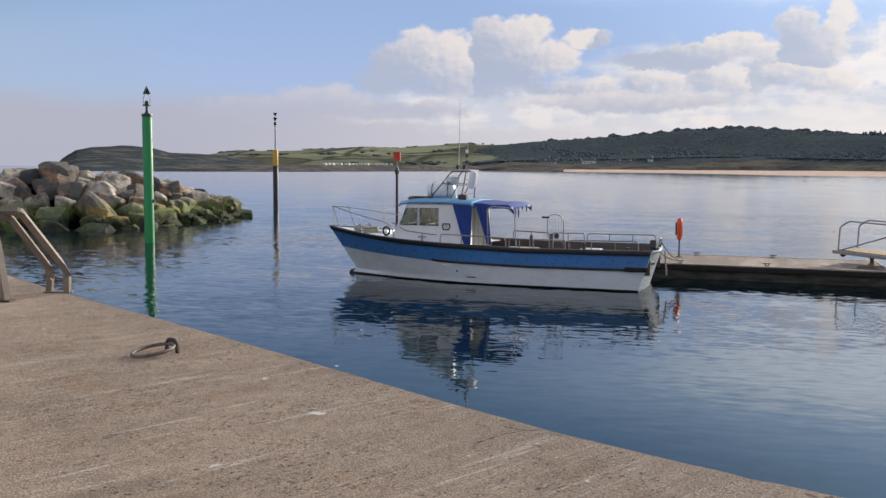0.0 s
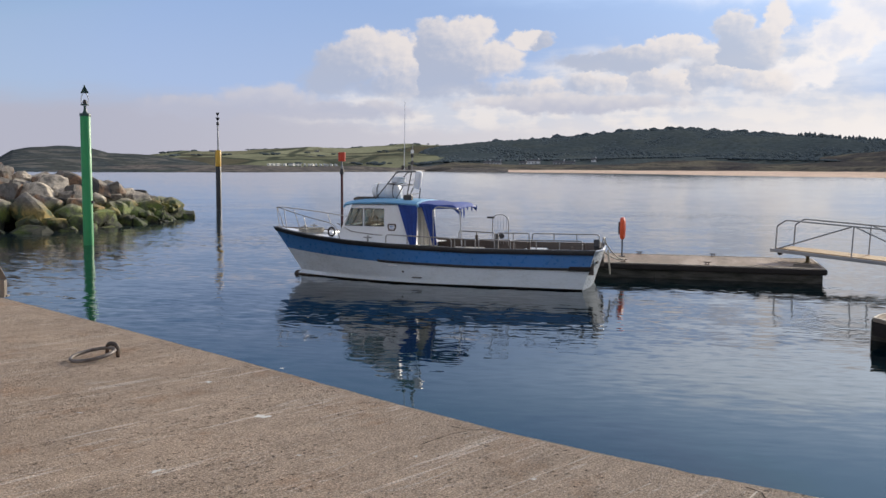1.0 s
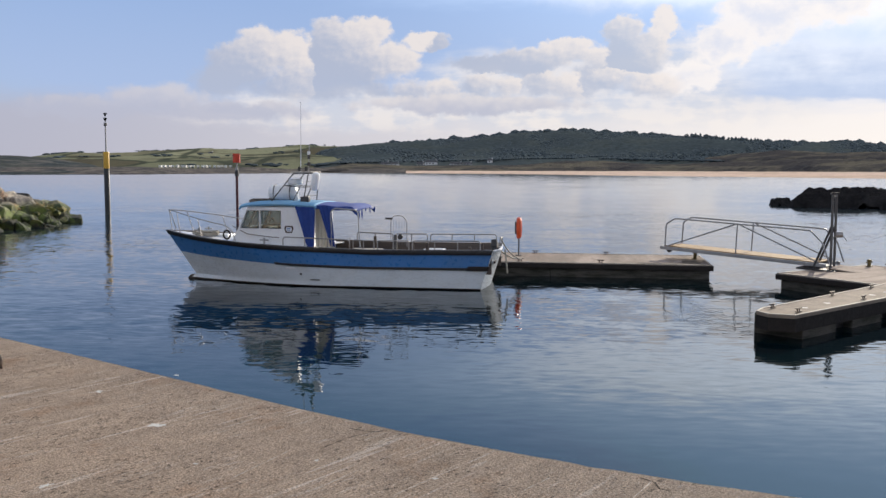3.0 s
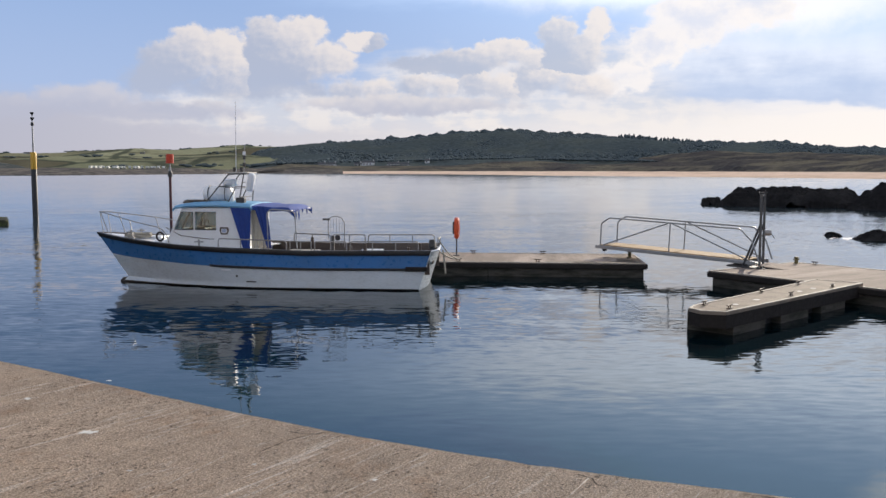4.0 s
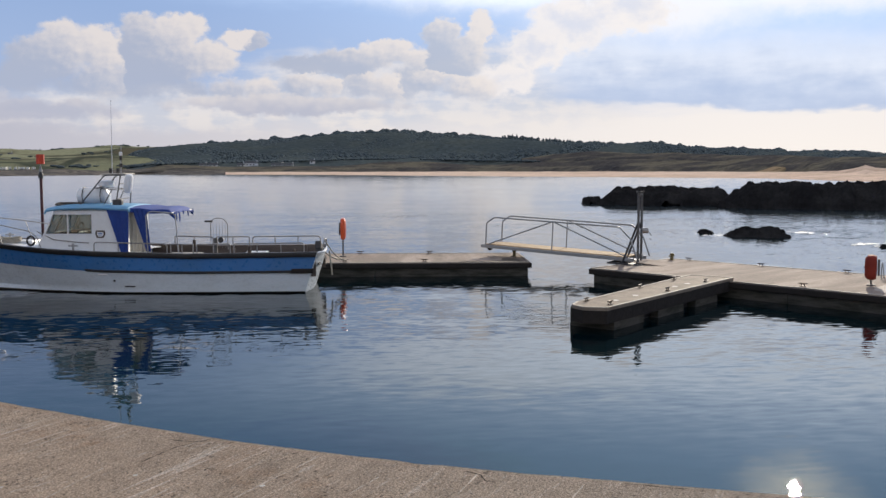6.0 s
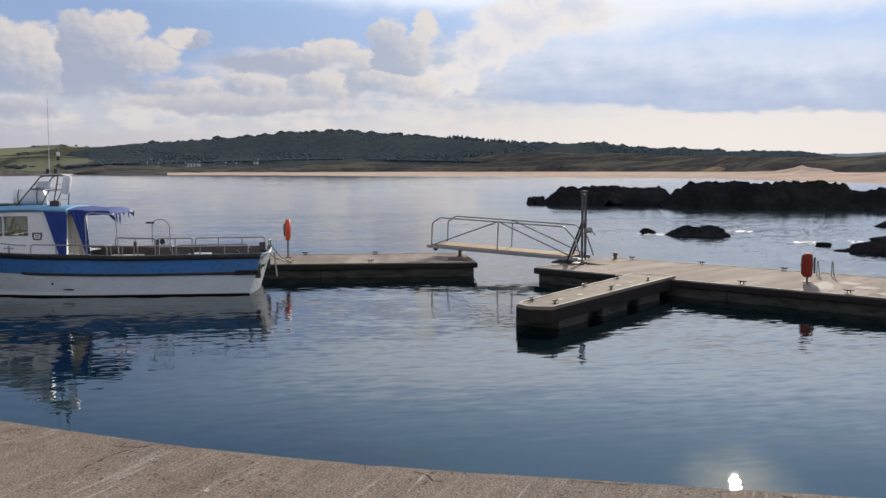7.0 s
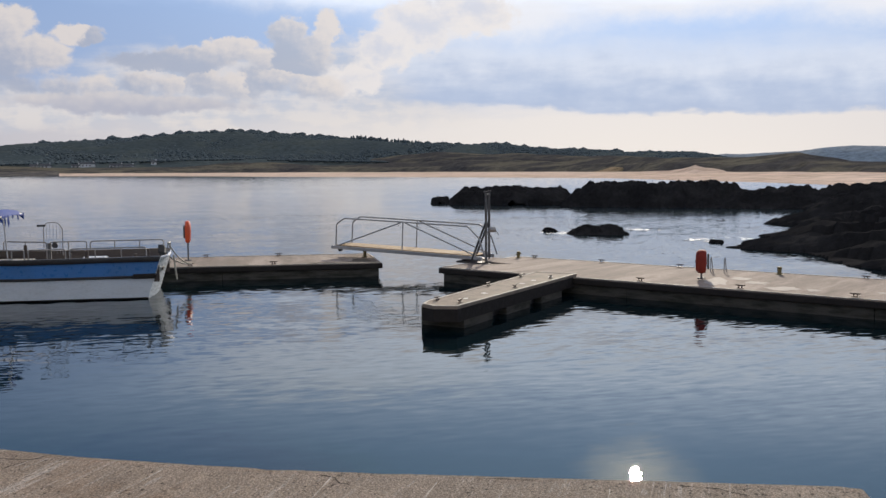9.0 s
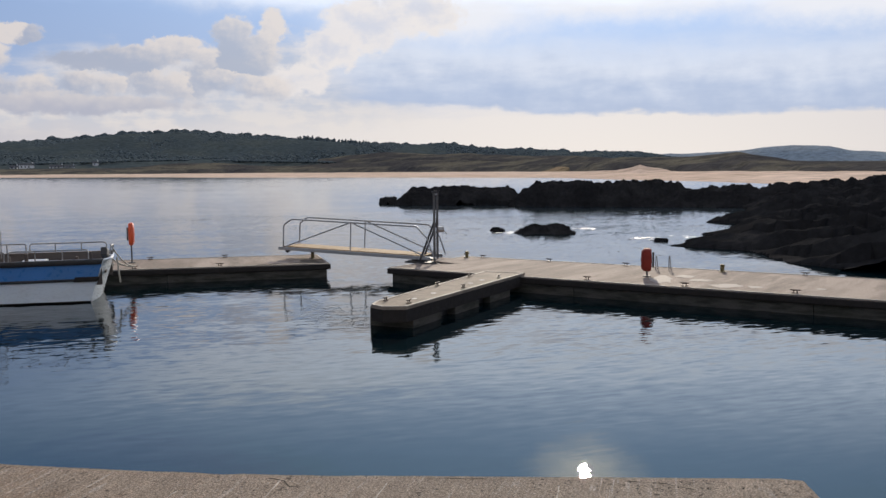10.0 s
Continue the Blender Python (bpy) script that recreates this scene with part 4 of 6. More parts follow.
for a, d, e, w, h, words in ((8.95, 1010, 0.36, 17, 6.5, "large white rendered house with slate roof behind the dunes"), (8.3, 1015, 0.33, 9, 4, "low white cottage beside a larger white house"), (6.1, 1000, 0.33, 10, 3.5, "small white cottage under the wooded hill"), (6.7, 1002, 0.33, 12, 3, "long low white cottage under the wooded hill"), (10.5, 1015, 0.35, 16, 4, "long grey-white house behind the dunes"), (11.2, 1015, 0.33, 12, 3.5, "pale low house among trees behind the dunes"), (12.6, 1050, 0.55, 7, 3.5, "small white house higher on the wooded slope"), (-10.6, 1700, 0.9, 14, 4.5, "white farmhouse on the field ridge"), (-4.4, 1500, 0.92, 8, 5, "single white farmhouse in green fields")):
    house(polar(a, d, EYE[2] + d * math.tan(radians(e)) - 2.0), -a + rng.uniform(-8, 8), (w * 0.8, 4.6, max(2.4, h * 0.6)), words)


def caravan_at(place, turn, words):
    top = thing("caravan", place, words, "caravan", "holiday caravans above the shore", turn=turn)
    bm = fresh()
    box(bm, (0, 0, 1.5), (6, 2.4, 2.1), bevel=0.25)
    part("body", bm, CARAVAN, top)
    bm = fresh()
    box(bm, (0, 0, 0.1), (5.7, 2.2, 0.9))
    part("skirt", bm, SLATE, top)
    for x in (-1.9, 0.2, 2.0):
        bm = fresh()
        box(bm, (x, -1.2, 1.7), (1.1, 0.08, 0.7))
        part("window", bm, PANE_DARK, top)
    return top


first = None
for i in range(18):
    a = -7.25 + 4.0 * i / 17 + rng.uniform(-0.05, 0.05)
    d = 985 - 22 * i / 17 + rng.uniform(-16, 10)
    at = polar(a, d, EYE[2] + d * math.tan(radians(0.075)))
    turn = 90 + rng.uniform(-20, 20)
    first = caravan_at(at, turn, "white holiday caravan on the shore field") if first is None else (copy_thing(first, pose(*at, 0, 0, turn)) and first)

# ---------------------------------------------------------------- reef rocks
def crag(name, centre, size, turn, height, seed, label, humps=1.0, strata=0.22, cells=(90, 44), lean=0.0, steep=3.2):
    """A jagged outcrop: a height field with ridges, steps and a ragged foot below the water."""
    bm = fresh()
    nx, ny = cells
    rows = []
    for j in range(ny + 1):
        row = []
        for i in range(nx + 1):
            u, v = 2 * i / nx - 1, 2 * j / ny - 1
            x, y = u * size[0], v * size[1]
            freq = max(0.5, 2.6 / size[0])
            p = Vector((x * freq + seed, y * freq, seed * 1.7))
            wob = 0.34 * noise.fractal(p * 0.6, 1.0, 2.0, 4)
            rim = 1 - min(1.0, max(abs(u), abs(v) * 0.6 + 0.4 * math.hypot(u, v)) + wob * 0.6)
            body = min(1.0, rim * steep) ** (0.55 if steep > 2 else 1.0) if rim > 0 else 0.0
            ridge = 1 - abs(noise.noise(p * 0.55 * humps + Vector((3, 1, 0)))) * 1.5
            rise = min(1.0, (1 - abs(lean)) + abs(lean) * (1 + math.copysign(u, lean)) * 0.75) if lean else 1.0
            z = height * rise * body * (0.42 + 0.5 * ridge)
            z += body * rise * noise.fractal(p * 2.1, 0.8, 2.1, 5) * height * 0.17
            stepz = max(0.08, 0.14 * height)
            z = z * (1 - strata) + strata * math.floor(z / stepz + 0.5) * stepz
            row.append((x + 0.2 * noise.noise(p * 3), y + 0.2 * noise.noise(p * 3 + Vector((9, 9, 9))), z - 0.35 * (1 - body) - (0.5 if rim <= 0 else 0)))
        rows.append(row)
    sheet(bm, rows)
    ob = tagged(new(name, mesh_of(name, bm, REEF)), label, "rock", "reef rocks")
    ob.matrix_world = pose(centre[0], centre[1], 0, 0, 0, turn)
    return ob


def rock_polar(az0, az1, dist, depth, height, seed, label, cells=(120, 40), **more):
    """An outcrop between two azimuths at a distance, square to the view."""
    a = (az0 + az1) / 2
    half = dist * math.tan(radians((az1 - az0) / 2))
    return crag("rock_outcrop", polar(a, dist, 0)[:2], (half, depth), -a, height, seed, label, cells=cells, **more)


rock_polar(30.0, 38.6, 90, 5, 1.75, 2.3, "low black rock reef wet at the foot", humps=0.8)
rock_polar(29.2, 30.4, 90, 1.2, 0.75, 7.7, "small rounded black rock beside the reef", cells=(26, 16))
rock_polar(37.5, 48.5, 86, 6, 2.3, 11.2, "long black rock reef in front of the beach", cells=(190, 44), humps=1.3, lean=0.25)
rock_polar(43.8, 66.0, 86, 8, 2.45, 36.4, "long black rock reef joining the shore", cells=(240, 44), humps=0.9, lean=-0.5)
rock_polar(32.6, 36.4, 88.5, 3, 1.3, 91.0, "low black rock in front of the reef", cells=(70, 24))
rock_polar(37.2, 41.7, 47.0, 1.3, 0.52, 17.9, "isolated jagged black rock awash in the water", cells=(90, 34), lean=0.55, steep=1.8, humps=2.4, strata=0.1)
rock_polar(36.0, 37.1, 48.5, 0.5, 0.26, 4.4, "flat rock just breaking the surface", cells=(40, 18), steep=1.5, lean=0.5)
rock_polar(45.9, 47.2, 42.0, 0.35, 0.17, 40.4, "flat rock just breaking the surface", cells=(40, 18), steep=1.5, lean=0.5)
# where the promontory's ragged western edge runs: distance, azimuth
PROMONTORY = ((31.5, 56.5), (33.0, 53.6), (35.5, 52.6), (37.5, 51.2), (38.6, 48.8), (39.6, 47.1), (40.8, 48.6), (42.6, 50.9), (44.2, 50.2), (46.4, 48.7), (48.5, 50.0), (52.5, 51.6), (55.5, 50.6), (57.4, 49.0), (59.5, 50.6), (62.5, 51.4), (65.0, 50.5), (68.0, 51.8), (80.0, 51.0), (92.0, 52.0))


def promontory():
    """Sloping black ledges that run out from the shore and end in thin tongues."""
    bm = fresh()
    rows = []
    for j in range(150):
        d = 31.0 + 61.0 * (j / 149) ** 1.25
        edge = lerp_table(PROMONTORY, d)
        row = []
        for i in range(150):
            a = 46.5 + 32.0 * (i / 149) ** 1.5
            x, y = d * math.sin(radians(a)), d * math.cos(radians(a))
            p = Vector((x * 0.5, y * 0.5, 7.0))
            into = a - edge + 0.7 * noise.fractal(p * 0.8, 1.0, 2.0, 4)
            inward = min(max(into / 3.0, 0.0), 1.0)
            top = 0.22 + max(d - 38.0, 0.0) * 0.020 + 0.10 * min(max(into - 2.0, 0.0), 7.0)
            z = top * inward ** 0.6 * (1 + 0.45 * noise.fractal(p * 1.4, 0.9, 2.1, 5))
            saw = (d * 0.42 + a * 0.10 + 1.1 * noise.noise(p * 0.5)) % 1.0
            z += 0.6 * inward * (0.8 - saw) * min(1.0, into / 1.5 + 0.3)
            row.append((x, y, z if into > 0 else -0.5 + 0.25 * max(into, -1)))
        rows.append(row)
    sheet(bm, rows)
    tagged(new("rock_outcrop", mesh_of("rock_outcrop", bm, REEF)), "broad black rock promontory ending in thin ledges at the water", "rock", "reef rocks")


promontory()

def foam():
    """White wash on the water beside the rocks: many small ragged flecks."""
    r = random.Random(77)
    bm = fresh()
    for cx, cy, wide, deep, count in ((28.5, 37.6, 0.8, 0.9, 16), (33.6, 37.4, 0.9, 0.9, 14), (31.2, 30.3, 0.7, 1.1, 18), (55.4, 59.4, 1.6, 0.9, 12), (61.2, 53.7, 2.6, 1.2, 18), (33.5, 29.6, 1.4, 0.9, 12)):
        out = Vector((cx, cy)).normalized()
        for _ in range(count):
            p = Vector((cx, cy)) + out * r.gauss(0, deep * 0.5) + Vector((out.y, -out.x)) * r.gauss(0, wide * 0.5)
            size = r.uniform(0.03, 0.11)
            ring = []
            for j in range(9):
                a = 2 * math.pi * j / 9
                q = size * r.uniform(0.6, 1.3)
                ring.append(bm.verts.new((p.x + q * 1.5 * math.cos(a) * out.y + q * math.sin(a) * out.x, p.y - q * 1.5 * math.cos(a) * out.x + q * math.sin(a) * out.y, 0.012)))
            bm.faces.new(ring)
    return tagged(new("foam", mesh_of("foam", bm, FOAM)), "white flecks of foam on the water beside the rocks", "foam", kind="stuff")


foam()

# ---------------------------------------------------------------- breakwater of boulders
def boulder_mesh(i):
    """An angular quarried block."""
    r = random.Random(100 + i)
    bm = fresh()
    bmesh.ops.create_icosphere(bm, subdivisions=3, radius=1.0)
    cuts = []
    for axis in ((1, 0, 0), (-1, 0, 0), (0, 1, 0), (0, -1, 0), (0, 0, 1), (0, 0, -1)):
        w = (Vector(axis) + Vector((r.gauss(0, 0.22), r.gauss(0, 0.22), r.gauss(0, 0.22)))).normalized()
        cuts.append((w, r.uniform(0.52, 0.7)))
    for _ in range(9):
        w = Vector((r.gauss(0, 1), r.gauss(0, 1), r.gauss(0, 1))).normalized()
        cuts.append((w, r.uniform(0.56, 0.74)))
    for v in bm.verts:
        for w, far in cuts:
            over = v.co.dot(w) - far
            if over > 0:
                v.co -= w * over * 1.0
        v.co += v.co.normalized() * 0.045 * noise.fractal(v.co * 2.6 + Vector((i * 7.1, 0, 0)), 1.0, 2.0, 4)
    bmesh.ops.scale(bm, vec=(r.uniform(1.0, 1.4), r.uniform(0.8, 1.05), r.uniform(0.56, 0.78)), verts=bm.verts)
    me = mesh_of("boulder", bm, STONE, True)
    me.set_sharp_from_angle(angle=radians(14))
    return me


TOE = ((-34, 43.0), (-24, 43.6), (-19.4, 44.6), (-16.2, 45.6), (-14.6, 49.2), (-13.4, 54.0), (-12.9, 58.5), (-14.5, 62.0))
RIDGE = ((-34, 50.0, 3.2), (-27, 50.5, 3.2), (-22.5, 51.0, 3.0), (-19.6, 52.0, 2.8), (-17.6, 54.0, 2.55), (-15.8, 56.5, 2.2), (-14.6, 59.0, 1.2), (-15, 61, 0.8))


def breakwater():
    top = thing("breakwater", (-20, 50, 0), "rubble breakwater of grey and rust boulders, weedy at the foot", "breakwater", kind="structure")
    bm = fresh()
    rows = []
    for f in (0.0, 0.5, 1.0, 1.6, 2.2):
        row = []
        for (tx, ty), (rx, ry, rz) in zip(TOE, RIDGE):
            g = f if f <= 1 else 2 - f
            row.append((tx + (rx - tx) * f + 20, ty + (ry - ty) * f - 50, -1.5 + (rz * 0.78 + 1.0) * g))
        rows.append(row)
    sheet(bm, rows)
    # core coloured black to paint shade into the gaps between boulders
    part("gap_shade_core", bm, REEF, top)
    shapes = [boulder_mesh(i) for i in range(14)]
    r = random.Random(8)
    pieces = []
    cum = [0.0]
    for a, b in zip(TOE, TOE[1:]):
        cum.append(cum[-1] + math.hypot(b[0] - a[0], b[1] - a[1]))
    for lay in range(8):
        f = lay / 6.2
        gap = 1.42 if lay < 6 else 1.5
        s = 4.0 + (lay % 2) * 0.9
        while s < cum[-1]:
            i = max(k for k in range(len(cum)) if cum[k] <= s)
            i = min(i, len(TOE) - 2)
            q = (s - cum[i]) / (cum[i + 1] - cum[i])
            t0 = Vector(TOE[i]).lerp(Vector(TOE[i + 1]), q)
            r0 = Vector(RIDGE[i]).lerp(Vector(RIDGE[i + 1]), q)
            x, y = t0.x + (r0.x - t0.x) * f, t0.y + (r0.y - t0.y) * f
            z = -0.15 + (r0.z * 0.98 - 0.25) * min(f, 1.0) + r.uniform(-0.16, 0.26)
            size = r.choice((0.7, 0.85, 0.95, 1.05, 1.15, 1.35)) * r.uniform(0.9, 1.1) * (0.8 if i > 3 else 1.0)
            pieces.append((x + r.uniform(-0.25, 0.25), y + r.uniform(-0.25, 0.25), z - (0.2 if f > 1 else 0), size))
            s += gap * r.uniform(0.8, 1.15) * size
    for x, y, z, size in pieces[:300]:
        ob = new("boulder", r.choice(shapes))
        ob.parent = top
        ob.matrix_basis = Matrix.LocRotScale((x + 20, y - 50, z), Euler((r.uniform(-0.45, 0.45), r.uniform(-0.45, 0.45), r.uniform(0, 6.3))), (size,) * 3)


breakwater()

# ---------------------------------------------------------------- channel marks
def pile(bm, r, z0, z1, sides=24, taper=1.0):
    tube(bm, [(0, 0, z0), (0, 0, z1 - 0.02), (0, 0, z1)], [r, r * taper, r * taper * 0.93], sides)


def green_mark():
    top = thing("channel_pile", (-12.2, 38.2, 0), "tall bright green steel channel pile with triangular topmark", "navigation mark")
    bm = fresh()
    pile(bm, 0.20, -2.5, 5.29)
    part("shaft", bm, GREEN, top, smooth=True)
    bm = fresh()
    pile(bm, 0.215, 5.20, 5.32)
    part("cap", bm, GREEN_DARK, top, smooth=True)
    bm = fresh()
    tube(bm, [(0, 0, 5.3), (0, 0, 5.42), (0, 0, 5.62)], [0.13, 0.06, 0.05], 12)
    box(bm, (0, 0, 5.66), (0.26, 0.26, 0.05))
    part("lamp_bracket", bm, GREEN_DARK, top, smooth=True)
    bm = fresh()
    tube(bm, [(0, 0, 5.69), (0, 0, 5.8), (0, 0, 5.86)], [0.085, 0.085, 0.04], 14)
    part("lantern", bm, DARK_GEAR, top, "dark glass lantern", True)
    for sx in (-1, 1):
        bm = fresh()
        tube(bm, arc([(sx * 0.12, 0, 5.68), (sx * 0.15, 0, 5.95), (sx * 0.05, 0, 6.15)], 0.1), 0.014, 6)
        part("stay", bm, GALV, top)
    for turn in (0, 90):
        bm = fresh()
        a = [bm.verts.new(p) for p in ((-0.17, 0, 6.12), (0.17, 0, 6.12), (0, 0, 6.45))]
        bm.faces.new(a)
        thick(bm, 0.02)
        bmesh.ops.rotate(bm, verts=bm.verts, matrix=Matrix.Rotation(radians(turn), 3, "Z"))
        part("topmark_plate", bm, GREEN_DARK, top, "dark green triangular topmark plate")
    bm = fresh()
    box(bm, (0.21, -0.04, 1.75), (0.1, 0.1, 0.12))
    part("bracket", bm, DARK_GEAR, top)


def cardinal_mark():
    top = thing("cardinal_pile", (-12.33, 67.9, 0), "black and yellow cardinal pile with slender light mast", "navigation mark")
    bm = fresh()
    pile(bm, 0.19, -2.5, 3.24)
    part("shaft", bm, BLACK, top, smooth=True)
    bm = fresh()
    pile(bm, 0.2, 3.24, 4.4)
    part("yellow_band", bm, YELLOW, top, "yellow painted band", True)
    bm = fresh()
    tube(bm, [(0, 0, 4.4), (0, 0, 6.3)], [0.06, 0.045], 10)
    part("mast", bm, GALV, top)
    bm = fresh()
    tube(bm, [(0, 0, 6.2), (0, 0, 6.28), (0, 0, 6.42)], [0.1, 0.11, 0.09], 12)
    part("lantern", bm, DARK_GEAR, top)
    for z0, a, b in ((6.5, 0.02, 0.15), (6.85, 0.02, 0.15)):
        bm = fresh()
        tube(bm, [(0, 0, z0), (0, 0, z0 + 0.24)], [a, b], 12)
        part("topmark_cone", bm, BLACK, top)
    bm = fresh()
    tube(bm, [(0, 0, 6.4), (0, 0, 7.08)], 0.018, 6)
    part("spindle", bm, BLACK, top)


def port_beacon():
    top = thing("channel_beacon", (-2.76, 54.9, 0), "slim maroon beacon post with red can topmark", "navigation mark")
    bm = fresh()
    pile(bm, 0.08, -2.5, 2.85, 16)
    part("post", bm, MAROON, top, smooth=True)
    bm = fresh()
    tube(bm, [(0, 0, 2.8), (0, 0, 3.0), (0, 0, 3.14)], [0.13, 0.13, 0.07], 14)
    part("collar", bm, DARK_GEAR, top, smooth=True)
    bm = fresh()
    tube(bm, [(0, 0, 3.1), (0, 0, 3.6)], 0.035, 8)
    part("lantern_stem", bm, GALV, top)
    bm = fresh()
    tube(bm, [(0, 0, 3.16), (0, 0, 3.34)], [0.075, 0.06], 12)
    part("lantern", bm, GALV, top)
    bm = fresh()
    tube(bm, [(0, 0, 3.58), (0, 0, 4.1)], 0.21, 20)
    part("can_topmark", bm, RED, top, "red cylindrical can topmark")


green_mark()
cardinal_mark()
port_beacon()

# ---------------------------------------------------------------- pontoons
def cleat(bm, at, turn):
    """A two-horned mooring cleat."""
    m = Matrix.Translation(at) @ Matrix.Rotation(turn, 4, "Z") @ Matrix.Scale(0.62, 4)
    start = len(bm.verts)
    box(bm, (0, 0, 0.012), (0.24, 0.10, 0.024))
    for sx in (-1, 1):
        tube(bm, [(sx * 0.06, 0, 0.02), (sx * 0.055, 0, 0.11)], 0.02, 8)
    tube(bm, [(-0.19, 0, 0.125), (-0.1, 0, 0.112), (0.1, 0, 0.112), (0.19, 0, 0.125)], [0.014, 0.024, 0.024, 0.014], 8)
    bm.verts.ensure_lookup_table()
    bmesh.ops.transform(bm, matrix=m, verts=bm.verts[start:])


def pontoon(name, outline, deck_z, label, floats, cleats, fender=True, depth=0.09, mat=None):
    """A floating pontoon: concrete deck in slabs, pale kerb edge, dark fender and floats below."""
    top = thing(name, (outline[0][0], outline[0][1], 0), label, "pontoon")
    ox, oy = outline[0][0], outline[0][1]
    pts = [(x - ox, y - oy) for x, y in outline]
    n = len(pts)
    bm = fresh()
    prism(bm, pts, deck_z - depth, deck_z)
    part("deck", bm, mat or PONTOON, top, "sun-bleached concrete deck")
    cx, cy = sum(p[0] for p in pts) / n, sum(p[1] for p in pts) / n
    for i in range(n):
        a, b = Vector(pts[i]), Vector(pts[(i + 1) % n])
        along = (b - a)
        ln = along.length
        turn = math.atan2(along.y, along.x)
        mid = (a + b) / 2
        out = Vector((along.y, -along.x)).normalized()
        if (mid - Vector((cx, cy))).dot(out) < 0:
            out = -out
        rot = Matrix.Rotation(turn, 4, "Z")
        bm = fresh()
        box(bm, (*(mid + out * -0.022), deck_z + 0.003), (ln, 0.05, 0.022), rot, 0.005)
        part("edge_strip", bm, EDGE, top)
        if fender:
            bm = fresh()
            box(bm, (*(mid + out * 0.025), deck_z - 0.095), (ln + 0.03, 0.05, 0.15), rot, 0.02)
            part("fender_board", bm, FENDER, top, "black fender board")
    for bx, by, sx, sy, turn in floats:
        bm = fresh()
        box(bm, (bx - ox, by - oy, -0.02), (sx, sy, 2 * deck_z - 0.14), Matrix.Rotation(turn, 4, "Z"), 0.012)
        part("float", bm, FLOAT, top, "dark weedy pontoon float")
    for px, py, turn in cleats:
        bm = fresh()
        cleat(bm, (px - ox, py - oy, deck_z + 0.015), turn)
        part("cleat", bm, IRON, top, "dark iron mooring cleat")
    return top


PA_D, PA_N = Vector((0.947, -0.321)), Vector((0.321, 0.947))
MP_D, MP_N = Vector((0.385, -0.923)), Vector((0.923, 0.385))


K = 1.0296            # the pontoons' plan, spread from the origin
DECK_Z = 0.42


def spread(x, y, *z):
    return (x * K, y * K, *z)


def frame_point(d, n, s, t):
    p = (d * s + n * t) * K
    return (p.x, p.y)


def rect_outline(d, n, s0, s1, t0, t1, cut=0.0):
    if not cut:
        return [frame_point(d, n, *q) for q in ((s0, t0), (s1, t0), (s1, t1), (s0, t1))]
    return [frame_point(d, n, *q) for q in ((s0, t0), (s1 - cut, t0), (s1, t0 + cut), (s1, t1 - cut), (s1 - cut, t1), (s0, t1))]


# the far pontoon, end on to the gangway
A0, A1, A_NEAR, A_FAR = -5.6, 3.47, 26.95, 30.0
turn_a = math.atan2(PA_D.y, PA_D.x)
floats = []
for s0, s1 in ((A0 + 0.1, A0 + 4.49), (A0 + 4.5, A1 - 0.06)):
    c = frame_point(PA_D, PA_N, (s0 + s1) / 2, (A_NEAR + A_FAR) / 2)
    floats.append((*c, (s1 - s0) * K, (A_FAR - A_NEAR) * K - 0.08, turn_a))
cleats = [(*frame_point(PA_D, PA_N, s, t), turn_a) for s, t in ((-2.0, A_NEAR + 0.16), (0.35, A_NEAR + 0.16), (-1.7, A_FAR - 0.16), (0.55, A_FAR - 0.16))]
pontoon("pontoon", rect_outline(PA_D, PA_N, A0, A1, A_NEAR, A_FAR), DECK_Z, "floating concrete pontoon with black fender edge behind the boat", floats, cleats, mat=PONTOON_A)

# the main pontoon
M0, M1, M_NEAR, M_FAR = -15.68, 7.0, 20.35, 24.3
turn_m = math.atan2(MP_D.y, MP_D.x)
floats = []
for i in range(4):
    s0, s1 = M0 + 0.1 + i * 5.6, M0 + 5.69 + i * 5.6
    c = frame_point(MP_D, MP_N, (s0 + s1) / 2, (M_NEAR + M_FAR) / 2)
    floats.append((*c, (s1 - s0) * K, (M_FAR - M_NEAR) * K - 0.08, turn_m))
cleats = [(*frame_point(MP_D, MP_N, s, t), turn_m) for s, t in ((-14.9, M_FAR - 0.2), (-12.6, M_FAR - 0.2), (-10.2, M_FAR - 0.2), (-5.4, M_FAR - 0.2), (-9.7, M_NEAR + 0.2), (-7.25, M_NEAR + 0.2), (-4.8, M_NEAR + 0.2), (-2.3, M_NEAR + 0.2))]
pontoon("pontoon", rect_outline(MP_D, MP_N, M0, M1, M_NEAR, M_FAR), DECK_Z, "long wide concrete pontoon with pale kerb and dark sides", floats, cleats)

# the finger berth
F_OUT = [(13.62, 19.55), (9.22, 16.68), (8.93, 16.35), (8.98, 15.98), (9.38, 15.72), (14.28, 18.62)]
FINGER_Z = 0.49
fin = Vector((4.9, 2.9)).normalized()
turn_f = math.atan2(fin.y, fin.x)
F_OUT[0], F_OUT[5] = tuple(Vector(F_OUT[0]) + fin * 0.85), tuple(Vector(F_OUT[5]) + fin * 0.85)
F_TIP = Vector((9.30, 16.28))
floats = []
for s in (0.75, 2.75, 4.7):
    c = F_TIP + fin * s
    floats.append((c.x, c.y, 1.3, 1.02, turn_f))
cleats = [(x, y, turn_f) for x, y in ((9.62, 16.02), (11.95, 17.44), (13.75, 18.5), (9.42, 16.62), (11.65, 18.1), (13.3, 19.15))]
finger = pontoon("finger_pontoon", F_OUT, FINGER_Z, "narrow finger pontoon on block floats", floats, cleats, fender=False, depth=0.06, mat=FINGER_DECK)
bm = fresh()
